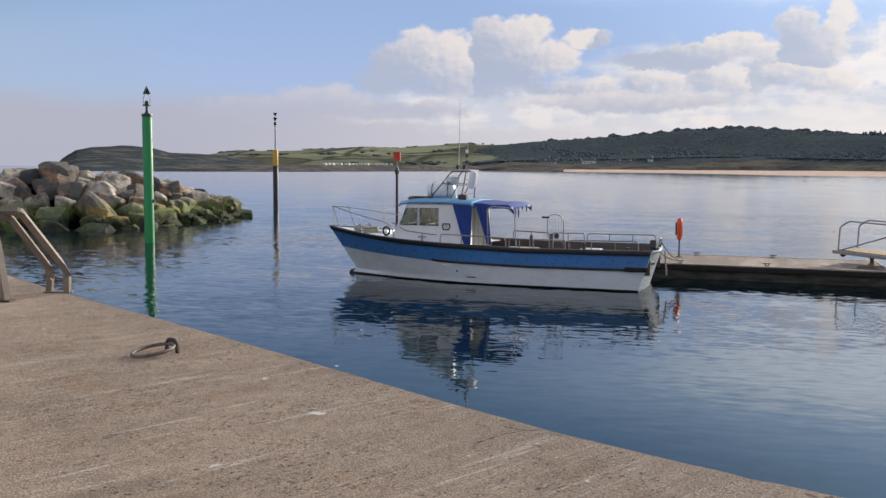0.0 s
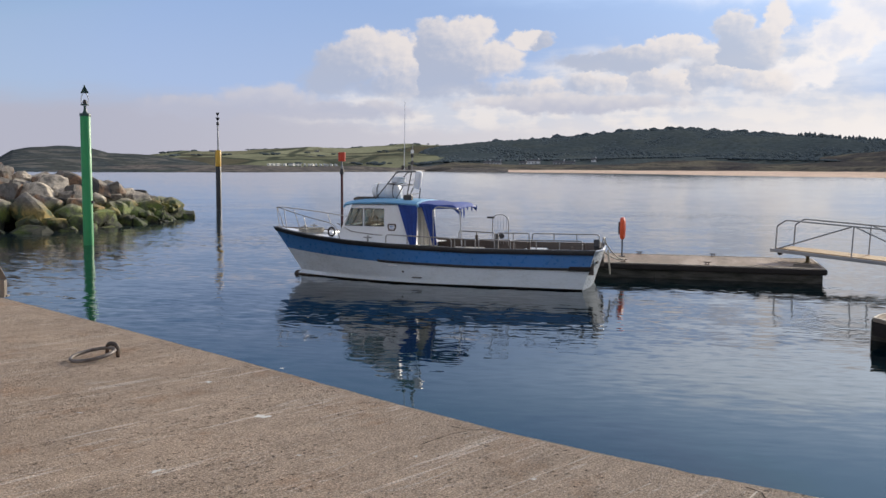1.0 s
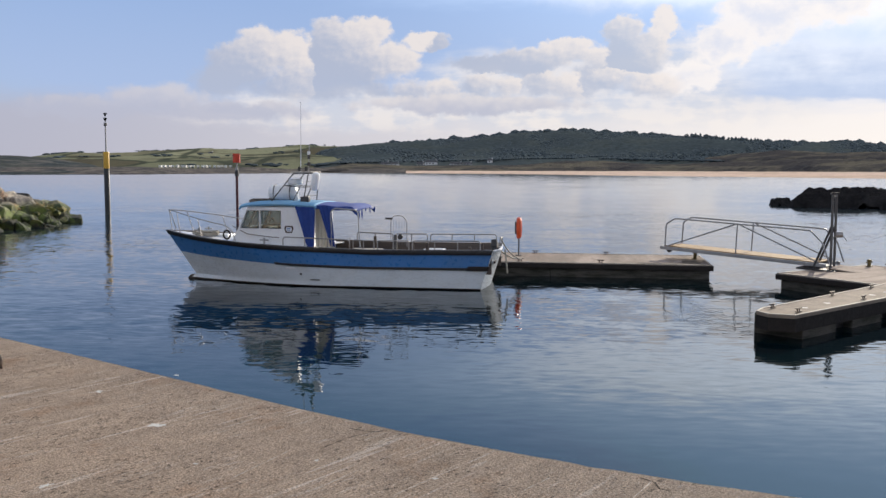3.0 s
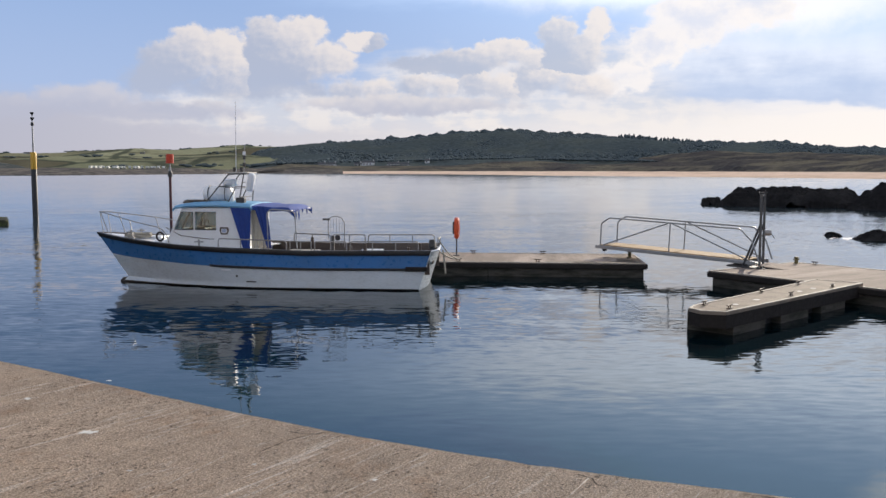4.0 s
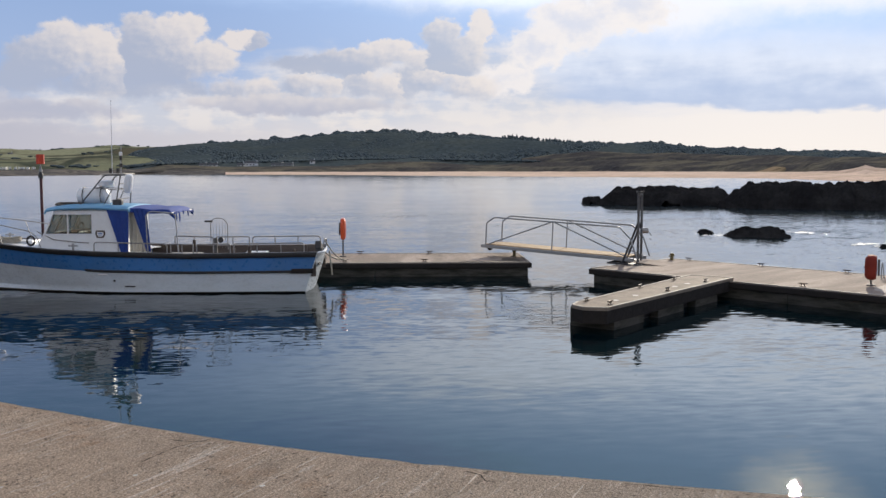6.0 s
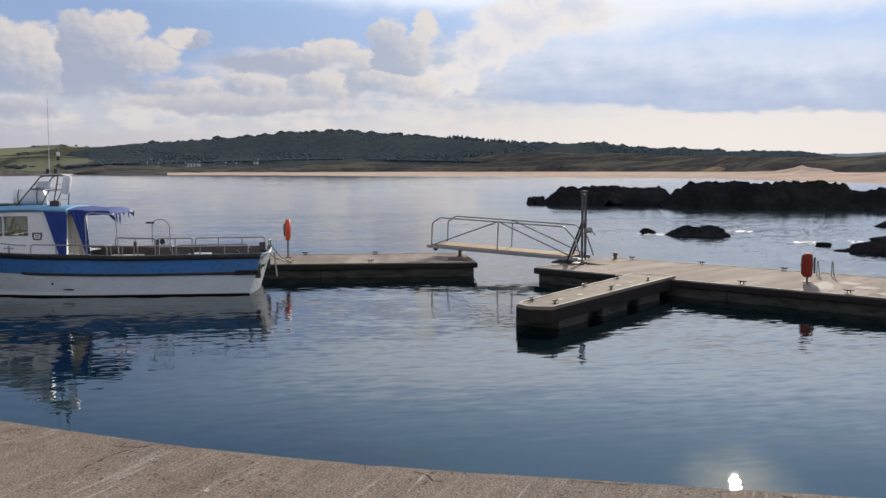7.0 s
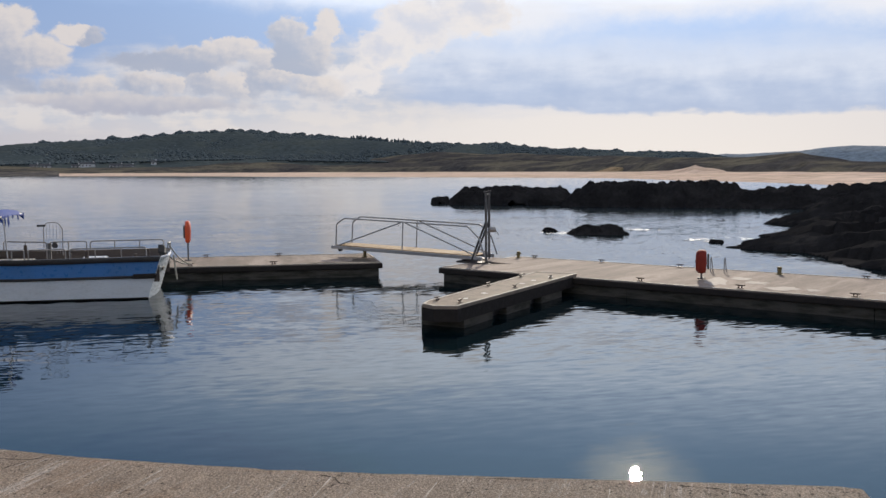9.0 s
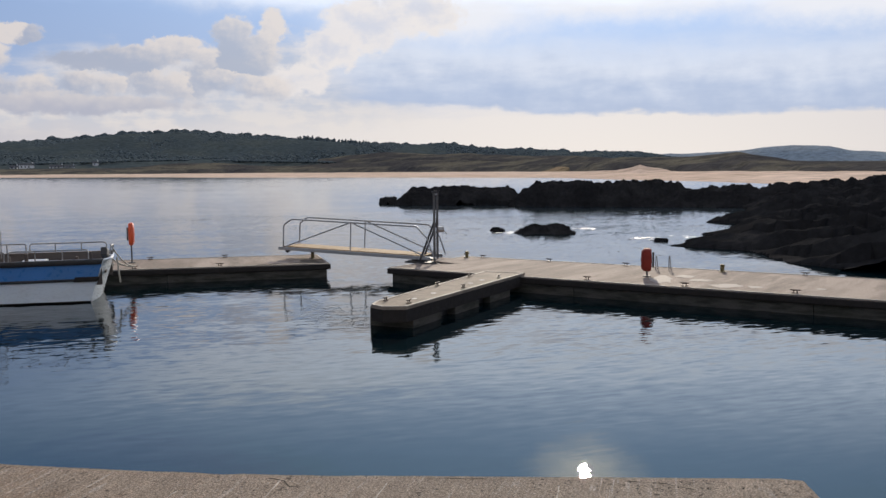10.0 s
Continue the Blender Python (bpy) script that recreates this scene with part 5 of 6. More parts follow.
prism(bm, [(x - F_OUT[0][0], y - F_OUT[0][1]) for x, y in F_OUT], 0.17, FINGER_Z - 0.065)
part("side_frame", bm, FENDER, finger, "dark steel side frame")
# black box added inside so no lit water shows between the floats
bm = fresh()
c = F_TIP + fin * 2.9 - Vector(F_OUT[0])
box(bm, (c.x, c.y, 0.06), (5.0, 0.62, 0.5), Matrix.Rotation(turn_f, 4, "Z"), 0.03)
part("gap_blocker", bm, RUB, finger, "dark box added under the deck to darken the float gaps")
for x, y in ((10.1, 16.6), (10.9, 17.1), (12.6, 18.1), (13.2, 18.45), (14.05, 18.9)):
    bm = fresh()
    bmesh.ops.create_circle(bm, cap_ends=True, segments=9, radius=0.07)
    bmesh.ops.translate(bm, vec=(x - F_OUT[0][0], y - F_OUT[0][1], FINGER_Z + 0.0045), verts=bm.verts)
    part("pale_cap", bm, DROPPING, finger, "small pale bolt cap")

# gusset of the next finger
bm = fresh()
g0 = frame_point(MP_D, MP_N, -2.2, M_NEAR + 0.06)
g1 = frame_point(MP_D, MP_N, 3.0, M_NEAR + 0.06)
prism(bm, [g0, (g0[0] - 0.75, g0[1] - 1.25), spread(10.8, 5.0), spread(11.6, 3.9), g1], 0.08, DECK_Z - 0.003)
gus = new("finger_pontoon", mesh_of("finger_pontoon", bm, PONTOON))
tagged(gus, "concrete finger pontoon leaving the long pontoon", "pontoon")


def puddle(at, size, turn, i, mat=PONTOON_WET, label="pale dried salt patch on the pontoon deck"):
    """A pale damp patch with a ragged rim."""
    bm = fresh()
    ring = []
    for j in range(26):
        a = 2 * math.pi * j / 26
        w = 1 + 0.5 * noise.noise(Vector((math.cos(a) * 1.7 + i * 5, math.sin(a) * 1.7, 0))) + 0.3 * noise.noise(Vector((math.cos(a) * 5 + i * 5, math.sin(a) * 5, 3)))
        ring.append(bm.verts.new((size[0] * w * math.cos(a), size[1] * w * math.sin(a), 0)))
    bm.faces.new(ring)
    ob = new("deck_stain", mesh_of("deck_stain", bm, mat))
    ob.matrix_world = pose(*at, 0, 0, turn)
    return tagged(ob, label, "stain", "deck stains")


for i, (s, t, a, b) in enumerate(((-8.2, 21.65, 0.30, 0.75), (-7.9, 22.49, 0.22, 0.33), (-7.31, 21.87, 0.26, 0.29), (-6.48, 21.13, 0.36, 0.35), (-5.85, 21.24, 0.14, 0.21), (-4.5, 21.6, 0.10, 0.14))):
    puddle((*frame_point(MP_D, MP_N, s, t), DECK_Z + 0.006), (a, b), -47, i)


puddle(spread(11.12, 25.02, DECK_Z + 0.006), (0.95, 0.26), -18.7, 9, DAMP, "dark worn patch on the pontoon corner")
puddle(spread(11.72, 25.3, DECK_Z + 0.007), (0.28, 0.5), -18.7, 13, DAMP, "dark worn patch on the pontoon corner")


def lifebuoy(at, turn, label, h=0.9, deep=1.0, tall=1.0, mat=ORANGE):
    """A lifebuoy housing on a post: a deep rounded orange case, seen nearly edge on."""
    top = thing("lifebuoy_stand", at, label, "lifebuoy", "lifebuoy stands", turn=turn)
    bm = fresh()
    tube(bm, [(0, 0, 0), (0, 0, h)], 0.025, 10)
    part("post", bm, POST_STEEL, top)
    bm = fresh()
    box(bm, (0, 0, 0.012), (0.2, 0.2, 0.024), bevel=0.005)
    part("base_plate", bm, POST_STEEL, top)
    bm = fresh()
    rows = []
    for z, half in ((-0.12, 0.02), (-0.11, 0.26), (-0.06, 0.335), (0.03, 0.345), (0.085, 0.31), (0.10, 0.02)):
        z, half = z * deep, half * tall
        rows.append([(half * math.copysign(abs(math.cos(a)) ** 0.55, math.cos(a)), z, h + half * 1.02 * math.copysign(abs(math.sin(a)) ** 0.55, math.sin(a))) for a in (2 * math.pi * j / 28 for j in range(29))])
    sheet(bm, rows)
    bmesh.ops.remove_doubles(bm, verts=bm.verts, dist=0.001)
    case = part("case", bm, mat, top, "moulded lifebuoy case", True)
    bm = fresh()
    box(bm, (0, -0.122 * deep, h), (0.07, 0.016, 0.05), bevel=0.004)
    part("catch", bm, DARK_GEAR, case)
    bm = fresh()
    box(bm, (0, 0.125 * deep, h), (0.10, 0.05, 0.4), bevel=0.008)
    part("bracket", bm, POST_STEEL, top)
    return top


lifebuoy(spread(7.25, 28.2, DECK_Z), 75, "orange lifebuoy case on a thin post on the far pontoon", deep=0.85)
lifebuoy(spread(16.95, 16.55, DECK_Z), 223, "dark red lifebuoy case on a short post on the long pontoon", 0.44, 1.28, 0.86, ORANGE_DARK)


def bollard(at, turn):
    top = thing("bollard", spread(*at, DECK_Z), "small ochre mooring bollard on the pontoon edge", "bollard", "pontoon bollards", turn=turn)
    bm = fresh()
    tube(bm, [(0, 0, 0), (0, 0, 0.02), (0, 0, 0.021), (0, 0, 0.15), (0, 0, 0.19), (0, 0, 0.21)], [0.10, 0.10, 0.055, 0.05, 0.075, 0.045], 16)
    part("body", bm, BRASSY, top)
    bm = fresh()
    tube(bm, [(-0.13, 0, 0.13), (0.13, 0, 0.13)], 0.02, 10)
    part("cross_bar", bm, BRASSY, top)
    return top


bollard((16.2, 23.45), 20)
bollard((19.25, 16.1), 20)
bollard((12.3, 26.3), 60)


def ladder_hoops():
    top = thing("pontoon_ladder", spread(18.33, 17.56, DECK_Z), "galvanised ladder hoops standing on the far edge of the pontoon", "ladder")
    for q in ((0, 0), (0.14, -0.36)):
        bm = fresh()
        x, y = q
        tube(bm, arc([(x - 0.04, y - 0.02, 0), (x - 0.04, y - 0.02, 0.36), (x + 0.05, y + 0.04, 0.41), (x + 0.12, y + 0.06, 0.1), (x + 0.30, y + 0.12, -0.6)], 0.08), 0.014, 8)
        part("stringer", bm, GALV, top)
    for z in (-0.1, -0.4):
        bm = fresh()
        tube(bm, [(0.19 - z * 0.18, 0.09, z), (0.33 - z * 0.18, -0.27, z)], 0.014, 8)
        part("rung", bm, GALV, top)


ladder_hoops()


def gangway():
    """A sprung aluminium bridge from the long pontoon to the far one, with side rails and a lifting frame."""
    a, b = Vector(spread(11.83, 26.88, 0.73)), Vector(spread(14.70, 23.11, 0.525))
    ab = b - a
    ln = ab.length
    turn = math.degrees(math.atan2(ab.y, ab.x))
    top = thing("gangway", (a.x, a.y, a.z), "galvanised gangway bridge with tubular handrails and timber deck", "gangway", turn=turn)
    top.matrix_world = pose(a.x, a.y, a.z, 0, math.degrees(math.atan2(a.z - b.z, ln)), turn)
    w = 0.5
    for sy in (-1, 1):
        bm = fresh()
        box(bm, (ln / 2, sy * (w + 0.04), 0.03), (ln + 0.3, 0.05, 0.10), bevel=0.01)
        part("side_beam", bm, GALV, top)
        bm = fresh()
        h = 0.98
        tube(bm, arc([(0.02, sy * (w + 0.04), 0.08), (0.02, sy * (w + 0.04), h * 0.80), (0.3, sy * (w + 0.04), h), (ln - 0.35, sy * (w + 0.04), h), (ln + 0.02, sy * (w + 0.04), h * 0.66), (ln + 0.25, sy * (w + 0.04), 0.08)], 0.06), 0.023, 10)
        part("handrail", bm, GALV, top)
        for p, q in (((0.1, 0.10), (ln * 0.47, h - 0.02)), ((ln * 0.5, h - 0.02), (ln - 0.05, 0.1)))[1 if sy > 0 else 0:]:
            bm = fresh()
            tube(bm, [(p[0], sy * (w + 0.04), p[1]), (q[0], sy * (w + 0.04), q[1])], 0.021, 8)
            part("brace", bm, GALV, top)
        bm = fresh()
        tube(bm, [(ln * 0.485, sy * (w + 0.04), 0.1), (ln * 0.485, sy * (w + 0.04), h)], 0.02, 8)
        part("stanchion", bm, GALV, top)
    n = int(ln / 0.145)
    plank = fresh()
    box(plank, (0, 0, 0), (0.128, 2 * w - 0.01, 0.03))
    me = mesh_of("deck_plank", plank, TIMBER)
    for i in range(n):
        ob = new("deck_plank", me)
        ob.parent = top
        ob.location = (0.08 + i * 0.145, 0, 0.095)
    for sy in (-1, 1):
        bm = fresh()
        tube(bm, [(0.05, sy * 0.3 - 0.04, -0.05), (0.05, sy * 0.3 + 0.04, -0.05)], 0.07, 14)
        part("wheel", bm, FENDER, top)
    bm = fresh()
    box(bm, (ln + 0.75, 0, -0.055), (1.2, 1.1, 0.02), Matrix.Rotation(radians(3), 4, "Y"))
    part("toe_plate", bm, PONTOON, top, "worn hinged toe plate")
    bm = fresh()
    prism(bm, [(ln - 0.6, -0.75), (ln + 0.5, -0.75), (ln + 0.5, 0.75), (ln - 0.6, 0.75)], -0.115, -0.07)
    part("landing_plate", bm, DARK_GEAR, top, "dark steel landing plate")


gangway()


def lifting_frame():
    top = thing("lifting_frame", spread(14.50, 22.66, DECK_Z), "dark steel goalpost lifting frame with winch at the gangway", "frame", turn=-22)
    h = 2.12
    for x, y in ((0.0, 0.0), (0.185, 0.477)):
        bm = fresh()
        box(bm, (x, y, h / 2), (0.065, 0.065, h), bevel=0.006)
        part("post", bm, POST_STEEL, top)
        bm = fresh()
        box(bm, (x, y, h + 0.02), (0.12, 0.12, 0.05), bevel=0.01)
        part("post_cap", bm, DARK_GEAR, top)
        bm = fresh()
        tube(bm, [(x - 0.45, y + 0.12, 0.0), (x, y, 1.25)], 0.032, 8)
        part("stay", bm, DARK_GEAR, top)
    bm = fresh()
    tube(bm, [(0, 0, h - 0.06), (0.185, 0.477, h - 0.06)], 0.03, 8)
    part("cross_bar", bm, POST_STEEL, top)
    bm = fresh()
    tube(bm, [(0.17, 0.40, 0.98), (0.36, 0.44, 0.98)], 0.085, 14)
    winch = part("winch", bm, STAINLESS, top, "small bright hand winch")
    bm = fresh()
    tube(bm, [(0.36, 0.44, 0.98), (0.48, 0.42, 0.82)], 0.014, 6)
    part("crank_handle", bm, GALV, winch)


lifting_frame()

# ---------------------------------------------------------------- on the quay
def mooring_ring():
    top = thing("mooring_ring", (-2.445, 7.68, QUAY_Z), "worn iron mooring ring lying on the concrete, held by a staple", "mooring ring")
    bm = fresh()
    pts = []
    for j in range(28):
        a = 2 * math.pi * j / 28
        x, y = 0.17 * math.cos(a), 0.17 * math.sin(a)
        pts.append((x * 0.93 + y * 0.2 - 0.0, y, 0.048 + 0.024 * (x * 0.6 + y * 0.8) / 0.17))
    tube(bm, pts, 0.015, 10, closed=True)
    part("ring", bm, RUBBED, top, "rubbed iron ring", True)
    bm = fresh()
    d = Vector((0.64, 0.77, 0)) * 0.185
    tube(bm, arc([(d.x - 0.055, d.y + 0.03, -0.03), (d.x - 0.05, d.y + 0.03, 0.11), (d.x + 0.05, d.y - 0.03, 0.11), (d.x + 0.055, d.y - 0.03, -0.03)], 0.05), 0.019, 10)
    part("staple", bm, IRON, top, smooth=True)


mooring_ring()


def splash(at, size, i):
    bm = fresh()
    ring = []
    for j in range(22):
        a = 2 * math.pi * j / 22
        w = 0.8 + 0.9 * noise.noise(Vector((math.cos(a) * 3.1 + i * 3.7, math.sin(a) * 3.1, 1)))
        ring.append(bm.verts.new((size * 1.25 * w * math.cos(a), size * 0.75 * w * math.sin(a), 0)))
    bm.faces.new(ring)
    ob = new("bird_dropping", mesh_of("bird_dropping", bm, DROPPING))
    ob.matrix_world = pose(at[0], at[1], QUAY_Z + 0.004, 0, 0, i * 50)
    tagged(ob, "dried white bird dropping on the concrete", "dropping", "bird droppings")


for i, (x, y, s) in enumerate(((-0.81, 5.87, 0.055), (-1.22, 4.81, 0.035), (-1.34, 6.85, 0.035), (-0.85, 7.3, 0.02), (-2.0, 6.0, 0.018), (0.15, 5.0, 0.02), (-3.9, 8.9, 0.03), (-0.5, 5.05, 0.016), (0.75, 4.6, 0.018))):
    splash((x, y), s, i)


def ragged(name, pts, width, mat, seed, gaps=0.0):
    """A crack or scratch drawn along a line on the quay, with an uneven width and breaks."""
    bm = fresh()
    run = []
    for (ax, ay), (bx, by) in zip(pts, pts[1:]):
        n = max(2, int(math.hypot(bx - ax, by - ay) / 0.025))
        run += [(ax + (bx - ax) * i / n, ay + (by - ay) * i / n, bx - ax, by - ay) for i in range(n)]
    last = None
    for i, (x, y, dx, dy) in enumerate(run):
        ln = math.hypot(dx, dy)
        q = Vector((i * 0.21 + seed * 7.3, seed, 0))
        side = 0.35 * width * noise.noise(q) * 3
        w = width * max(0.0, 0.55 + 0.9 * noise.noise(q * 1.7 + Vector((0, 5, 0))) - gaps) * min(1, 12 * i / len(run), 12 * (1 - i / len(run)))
        w = max(w, 0.0012)
        nx, ny = -dy / ln, dx / ln
        now = [bm.verts.new((x + nx * (side + w), y + ny * (side + w), 0)), bm.verts.new((x + nx * (side - w), y + ny * (side - w), 0))]
        if last:
            bm.faces.new((last[0], last[1], now[1], now[0]))
        last = now
    ob = new(name, mesh_of(name, bm, mat))
    ob.matrix_world = pose(0, 0, QUAY_Z + 0.002)
    crack = name == "crack"
    return tagged(ob, "dark crack in the worn concrete quay" if crack else "pale scratch scored across the concrete quay", "crack" if crack else "scratch", "quay cracks" if crack else "quay scratches")


for i, pts in enumerate((
    ((0.18, 5.22), (0.38, 5.44), (0.57, 5.53), (0.67, 5.55)), ((0.36, 5.62), (0.49, 5.52), (0.60, 5.50)),
    ((1.80, 4.45), (1.85, 4.36), (1.84, 4.27), (1.90, 4.20)), ((2.49, 3.98), (2.61, 3.89), (2.75, 3.78)), ((3.3, 3.36), (3.45, 3.22), (3.5, 3.05)),
    ((-5.9, 11.2), (-5.5, 11.39), (-5.22, 11.83), (-5.0, 11.8)), ((-5.4, 10.6), (-5.09, 10.77), (-4.87, 11.31)))):
    ragged("crack", pts, 0.009, CRACK, i + 1, 0.1)
for i, pts in enumerate((
    ((0.49, 4.38), (1.18, 5.03)), ((1.13, 4.33), (1.36, 4.54)), ((-0.3, 4.77), (0.01, 5.22)), ((-1.58, 4.72), (-1.37, 4.87)), ((-1.95, 4.44), (-1.71, 4.57)),
    ((0.42, 5.42), (0.6, 5.58)), ((0.45, 5.36), (0.62, 5.50)), ((-0.9, 4.9), (-0.5, 5.3)), ((1.6, 4.1), (1.86, 4.40)), ((2.0, 3.75), (2.3, 4.05)), ((2.7, 3.2), (3.0, 3.52)),
    ((-0.75, 6.1), (-0.35, 6.35)), ((-1.9, 5.0), (-1.3, 5.5)), ((0.1, 4.5), (0.4, 4.85)))):
    ragged("scratch", pts, 0.0055, SCRATCH, i + 21, 0.0)


def ladder_rail():
    """Grab rails of a quay ladder, bent flat bar."""
    top = thing("quay_ladder_rail", (-5.03, 11.2, QUAY_Z), "weathered steel grab rails at the head of a quay ladder", "ladder")
    def bar(name, pts, r=0.044):
        bm = fresh()
        tube(bm, arc(pts, 0.03), r * 1.15, 4)
        part(name, bm, RAILSTEEL, top)
    bar("upright", [(-0.10, -0.48, 0), (-0.16, -0.50, 0.55), (-0.22, -0.52, 1.02)], 0.052)
    bar("grab_rail", [(-0.22, -0.52, 1.00), (-0.10, -0.30, 0.98), (0.12, 0.20, 0.34), (0.10, 0.30, 0.20), (0.07, 0.33, 0.0)])
    bar("grab_rail", [(-0.55, -0.52, 1.07), (0.02, -0.30, 1.05), (0.30, 0.16, 0.38), (0.33, 0.26, 0.24), (0.32, 0.27, 0.0)])
    bar("top_bar", [(-0.75, -0.55, 1.06), (0.02, -0.34, 1.06)])
    bm = fresh()
    box(bm, (0.2, 0.3, 0.011), (0.34, 0.10, 0.022), Matrix.Rotation(0.1, 4, "Z"), 0.004)
    part("foot_plate", bm, RAILSTEEL, top)
    bm = fresh()
    box(bm, (-0.10, -0.48, 0.012), (0.16, 0.16, 0.024), None, 0.004)
    part("foot_plate", bm, IRON, top)


ladder_rail()

# distant launch with a low wake
bm = fresh()
rows = []
for x, half, z0, z1 in ((-3, 0.9, -0.2, 0.9), (0, 1.1, -0.3, 0.95), (2, 0.8, -0.3, 1.1), (3.4, 0.06, 0.1, 1.35)):
    rows.append([(x, -half, z1), (x, -half * 0.7, z0), (x, half * 0.7, z0), (x, half, z1)])
sheet(bm, rows)
launch = thing("motor_launch", (-200, 700, 0), "small dark motor launch far out on the bay", "boat", turn=170)
part("hull", bm, DARK_GEAR, launch)
bm = fresh()
box(bm, (-0.2, 0, 1.5), (2.2, 1.5, 1.3), bevel=0.15)
part("wheelhouse", bm, DARK_GEAR, launch)

# ---------------------------------------------------------------- the boat (x forward from the transom, y to port, z up from the waterline)
BOAT_TURN = math.degrees(math.atan2(0.333, -0.943))
boat = thing("fishing_boat", (5.5, 25.0, 0), "blue and white fishing boat with wheelhouse, moored at the pontoon", "boat", turn=BOAT_TURN)
SHEER = ((0.0, 1.05), (0.35, 1.02), (0.6, 1.09), (0.72, 1.15), (0.82, 1.23), (1.0, 1.39))
WHITE_TOP = ((0.0, 0.55), (0.35, 0.535), (0.6, 0.58), (0.72, 0.64), (0.95, 0.77), (1.0, 0.80))


def hull_point(s, z, out=0.0, side=1):
    """On the hull's skin at the fraction s of its length and the height z."""
    x0, x1 = -0.33 * max(z, -0.5) / 1.05, 8.50 + 0.98 * z / 1.37 if z > 0.06 else 8.74
    x = x0 + (x1 - x0) * s
    deck = 1.34 + 0.12 * min(s / 0.4, 1) if s < 0.55 else 1.46 * max(0.0, 1 - ((s - 0.55) / 0.45) ** 2.7)
    line = 1.28 + 0.04 * min(s / 0.4, 1) if s < 0.45 else 1.32 * max(0.0, 1 - ((s - 0.45) / 0.55) ** 1.7)
    f = min(max(z / 1.1, -0.6), 1.25)
    half = line + (deck - line) * (f if f > 0 else f * 1.2)
    if z < 0:
        half *= max(0.0, 1 + z / 0.7)
    return Vector((x, side * (max(half, 0.02) + out), z))


def hull_band(z_low, z_high, count, out=0.0, s0=0.0, s1=1.0, steps=48, sides=(1, -1)):
    """A band of planking between two height lines, both sides."""
    bm = fresh()
    for side in sides:
        rows = []
        for j in range(count + 1):
            row = []
            for i in range(steps + 1):
                s = s0 + (s1 - s0) * i / steps
                z = z_low(s) + (z_high(s) - z_low(s)) * j / count
                row.append(hull_point(s, z, out, side))
            rows.append(row)
        sheet(bm, rows)
    return bm


def sheer(s):
    return lerp_table(SHEER, s)


def white_top(s):
    return lerp_table(WHITE_TOP, s)


part("bottom", hull_band(lambda s: -0.55, lambda s: 0.035, 5), ANTIFOUL, boat, "dark boot-topping paint", True)
part("white_topside", hull_band(lambda s: 0.04, white_top, 7), HULL_WHITE, boat, "white topsides streaked with grime", True)
part("blue_band", hull_band(white_top, lambda s: sheer(s) - 0.09, 5, 0.004), HULL_BLUE, boat, "blue painted upper strake", True)

bm = fresh()
rows = []
for x, half, z in ((8.86, 0.015, 0.02), (8.78, 0.05, 0.11), (8.62, 0.08, 0.13), (8.30, 0.12, 0.08), (7.9, 0.2, 0.02)):
    rows.append([(x, half * math.cos(q), z - 0.5 + 0.5 * math.sin(q)) for q in (math.pi * i / 10 for i in range(11))])
sheet(bm, rows)
part("forefoot", bm, ANTIFOUL, boat, "dark painted forefoot of the stem", True)


def strake(z_line, r_out, height, s0, s1, side, steps=40):
    """A solid rubbing band on the hull's side."""
    bm = fresh()
    rows = []
    for i in range(steps + 1):
        s = s0 + (s1 - s0) * i / steps
        z = z_line(s)
        rows.append([hull_point(s, z + height / 2, -0.02, side), hull_point(s, z + height / 2, r_out * 0.8, side), hull_point(s, z + height * 0.25, r_out, side), hull_point(s, z - height * 0.25, r_out, side), hull_point(s, z - height / 2, r_out * 0.8, side), hull_point(s, z - height / 2, -0.02, side)])
    sheet(bm, rows)
    return bm


for side in (1, -1):
    part("gunwale_band", strake(lambda s: sheer(s) - 0.04, 0.05, 0.12, 0.0, 1.0, side, 60), RUB, boat, "black rubber gunwale band", True)
    part("rub_strake", strake(lambda s: white_top(s) + 0.02, 0.045, 0.065, 0.0, 0.645, side), RUB, boat, "black rubbing strake", True)
    part("quarter_fender", strake(lambda s: white_top(s) + 0.035, 0.07, 0.12, -0.005, 0.058, side, 6), FENDER, boat, "thick black quarter fender")
    # flat gunwale cap and inner bulwark
    bm = fresh()
    rows = []
    for i in range(49):
        s = i / 48
        p = hull_point(s, sheer(s) + 0.03, 0.02, side)
        q = Vector((p.x, side * max(abs(p.y) - 0.16, 0.0), p.z))
        rows.append([p, q])
    sheet(bm, rows)
    thick(bm, 0.03)
    part("gunwale_cap", bm, BULWARK if side < 0 else RUB, boat)
    bm = fresh()
    rows = []
    for i in range(25):
        s = 0.005 + 0.52 * i / 24
        p = hull_point(s, sheer(s) + 0.02, 0, side)
        rows.append([Vector((p.x, side * (abs(p.y) - 0.13), p.z)), Vector((p.x, side * (abs(p.y) - 0.15), 0.42))])
    sheet(bm, rows)
    thick(bm, 0.02)
    part("inner_bulwark", bm, BULWARK, boat, "brown inner bulwark")

for s, z, w, h, mat, words in ((0.60, 0.50, 0.26, 0.035, CABIN_WHITE, "small white discharge lip"), (0.572, 0.34, 0.05, 0.05, DARK_GEAR, "dark skin fitting"), (0.53, 0.19, 0.28, 0.03, DARK_GEAR, "dark scupper slot")):
    p = hull_point(s, z)
    q = hull_point(s + 0.01, z) - hull_point(s - 0.01, z)
    bm = fresh()
    box(bm, p, (w, 0.05, h), Matrix.Rotation(math.atan2(q.y, q.x), 4, "Z"), 0.008)
    part("outlet", bm, mat, boat, words)

# transom
bm = fresh()
rows = []
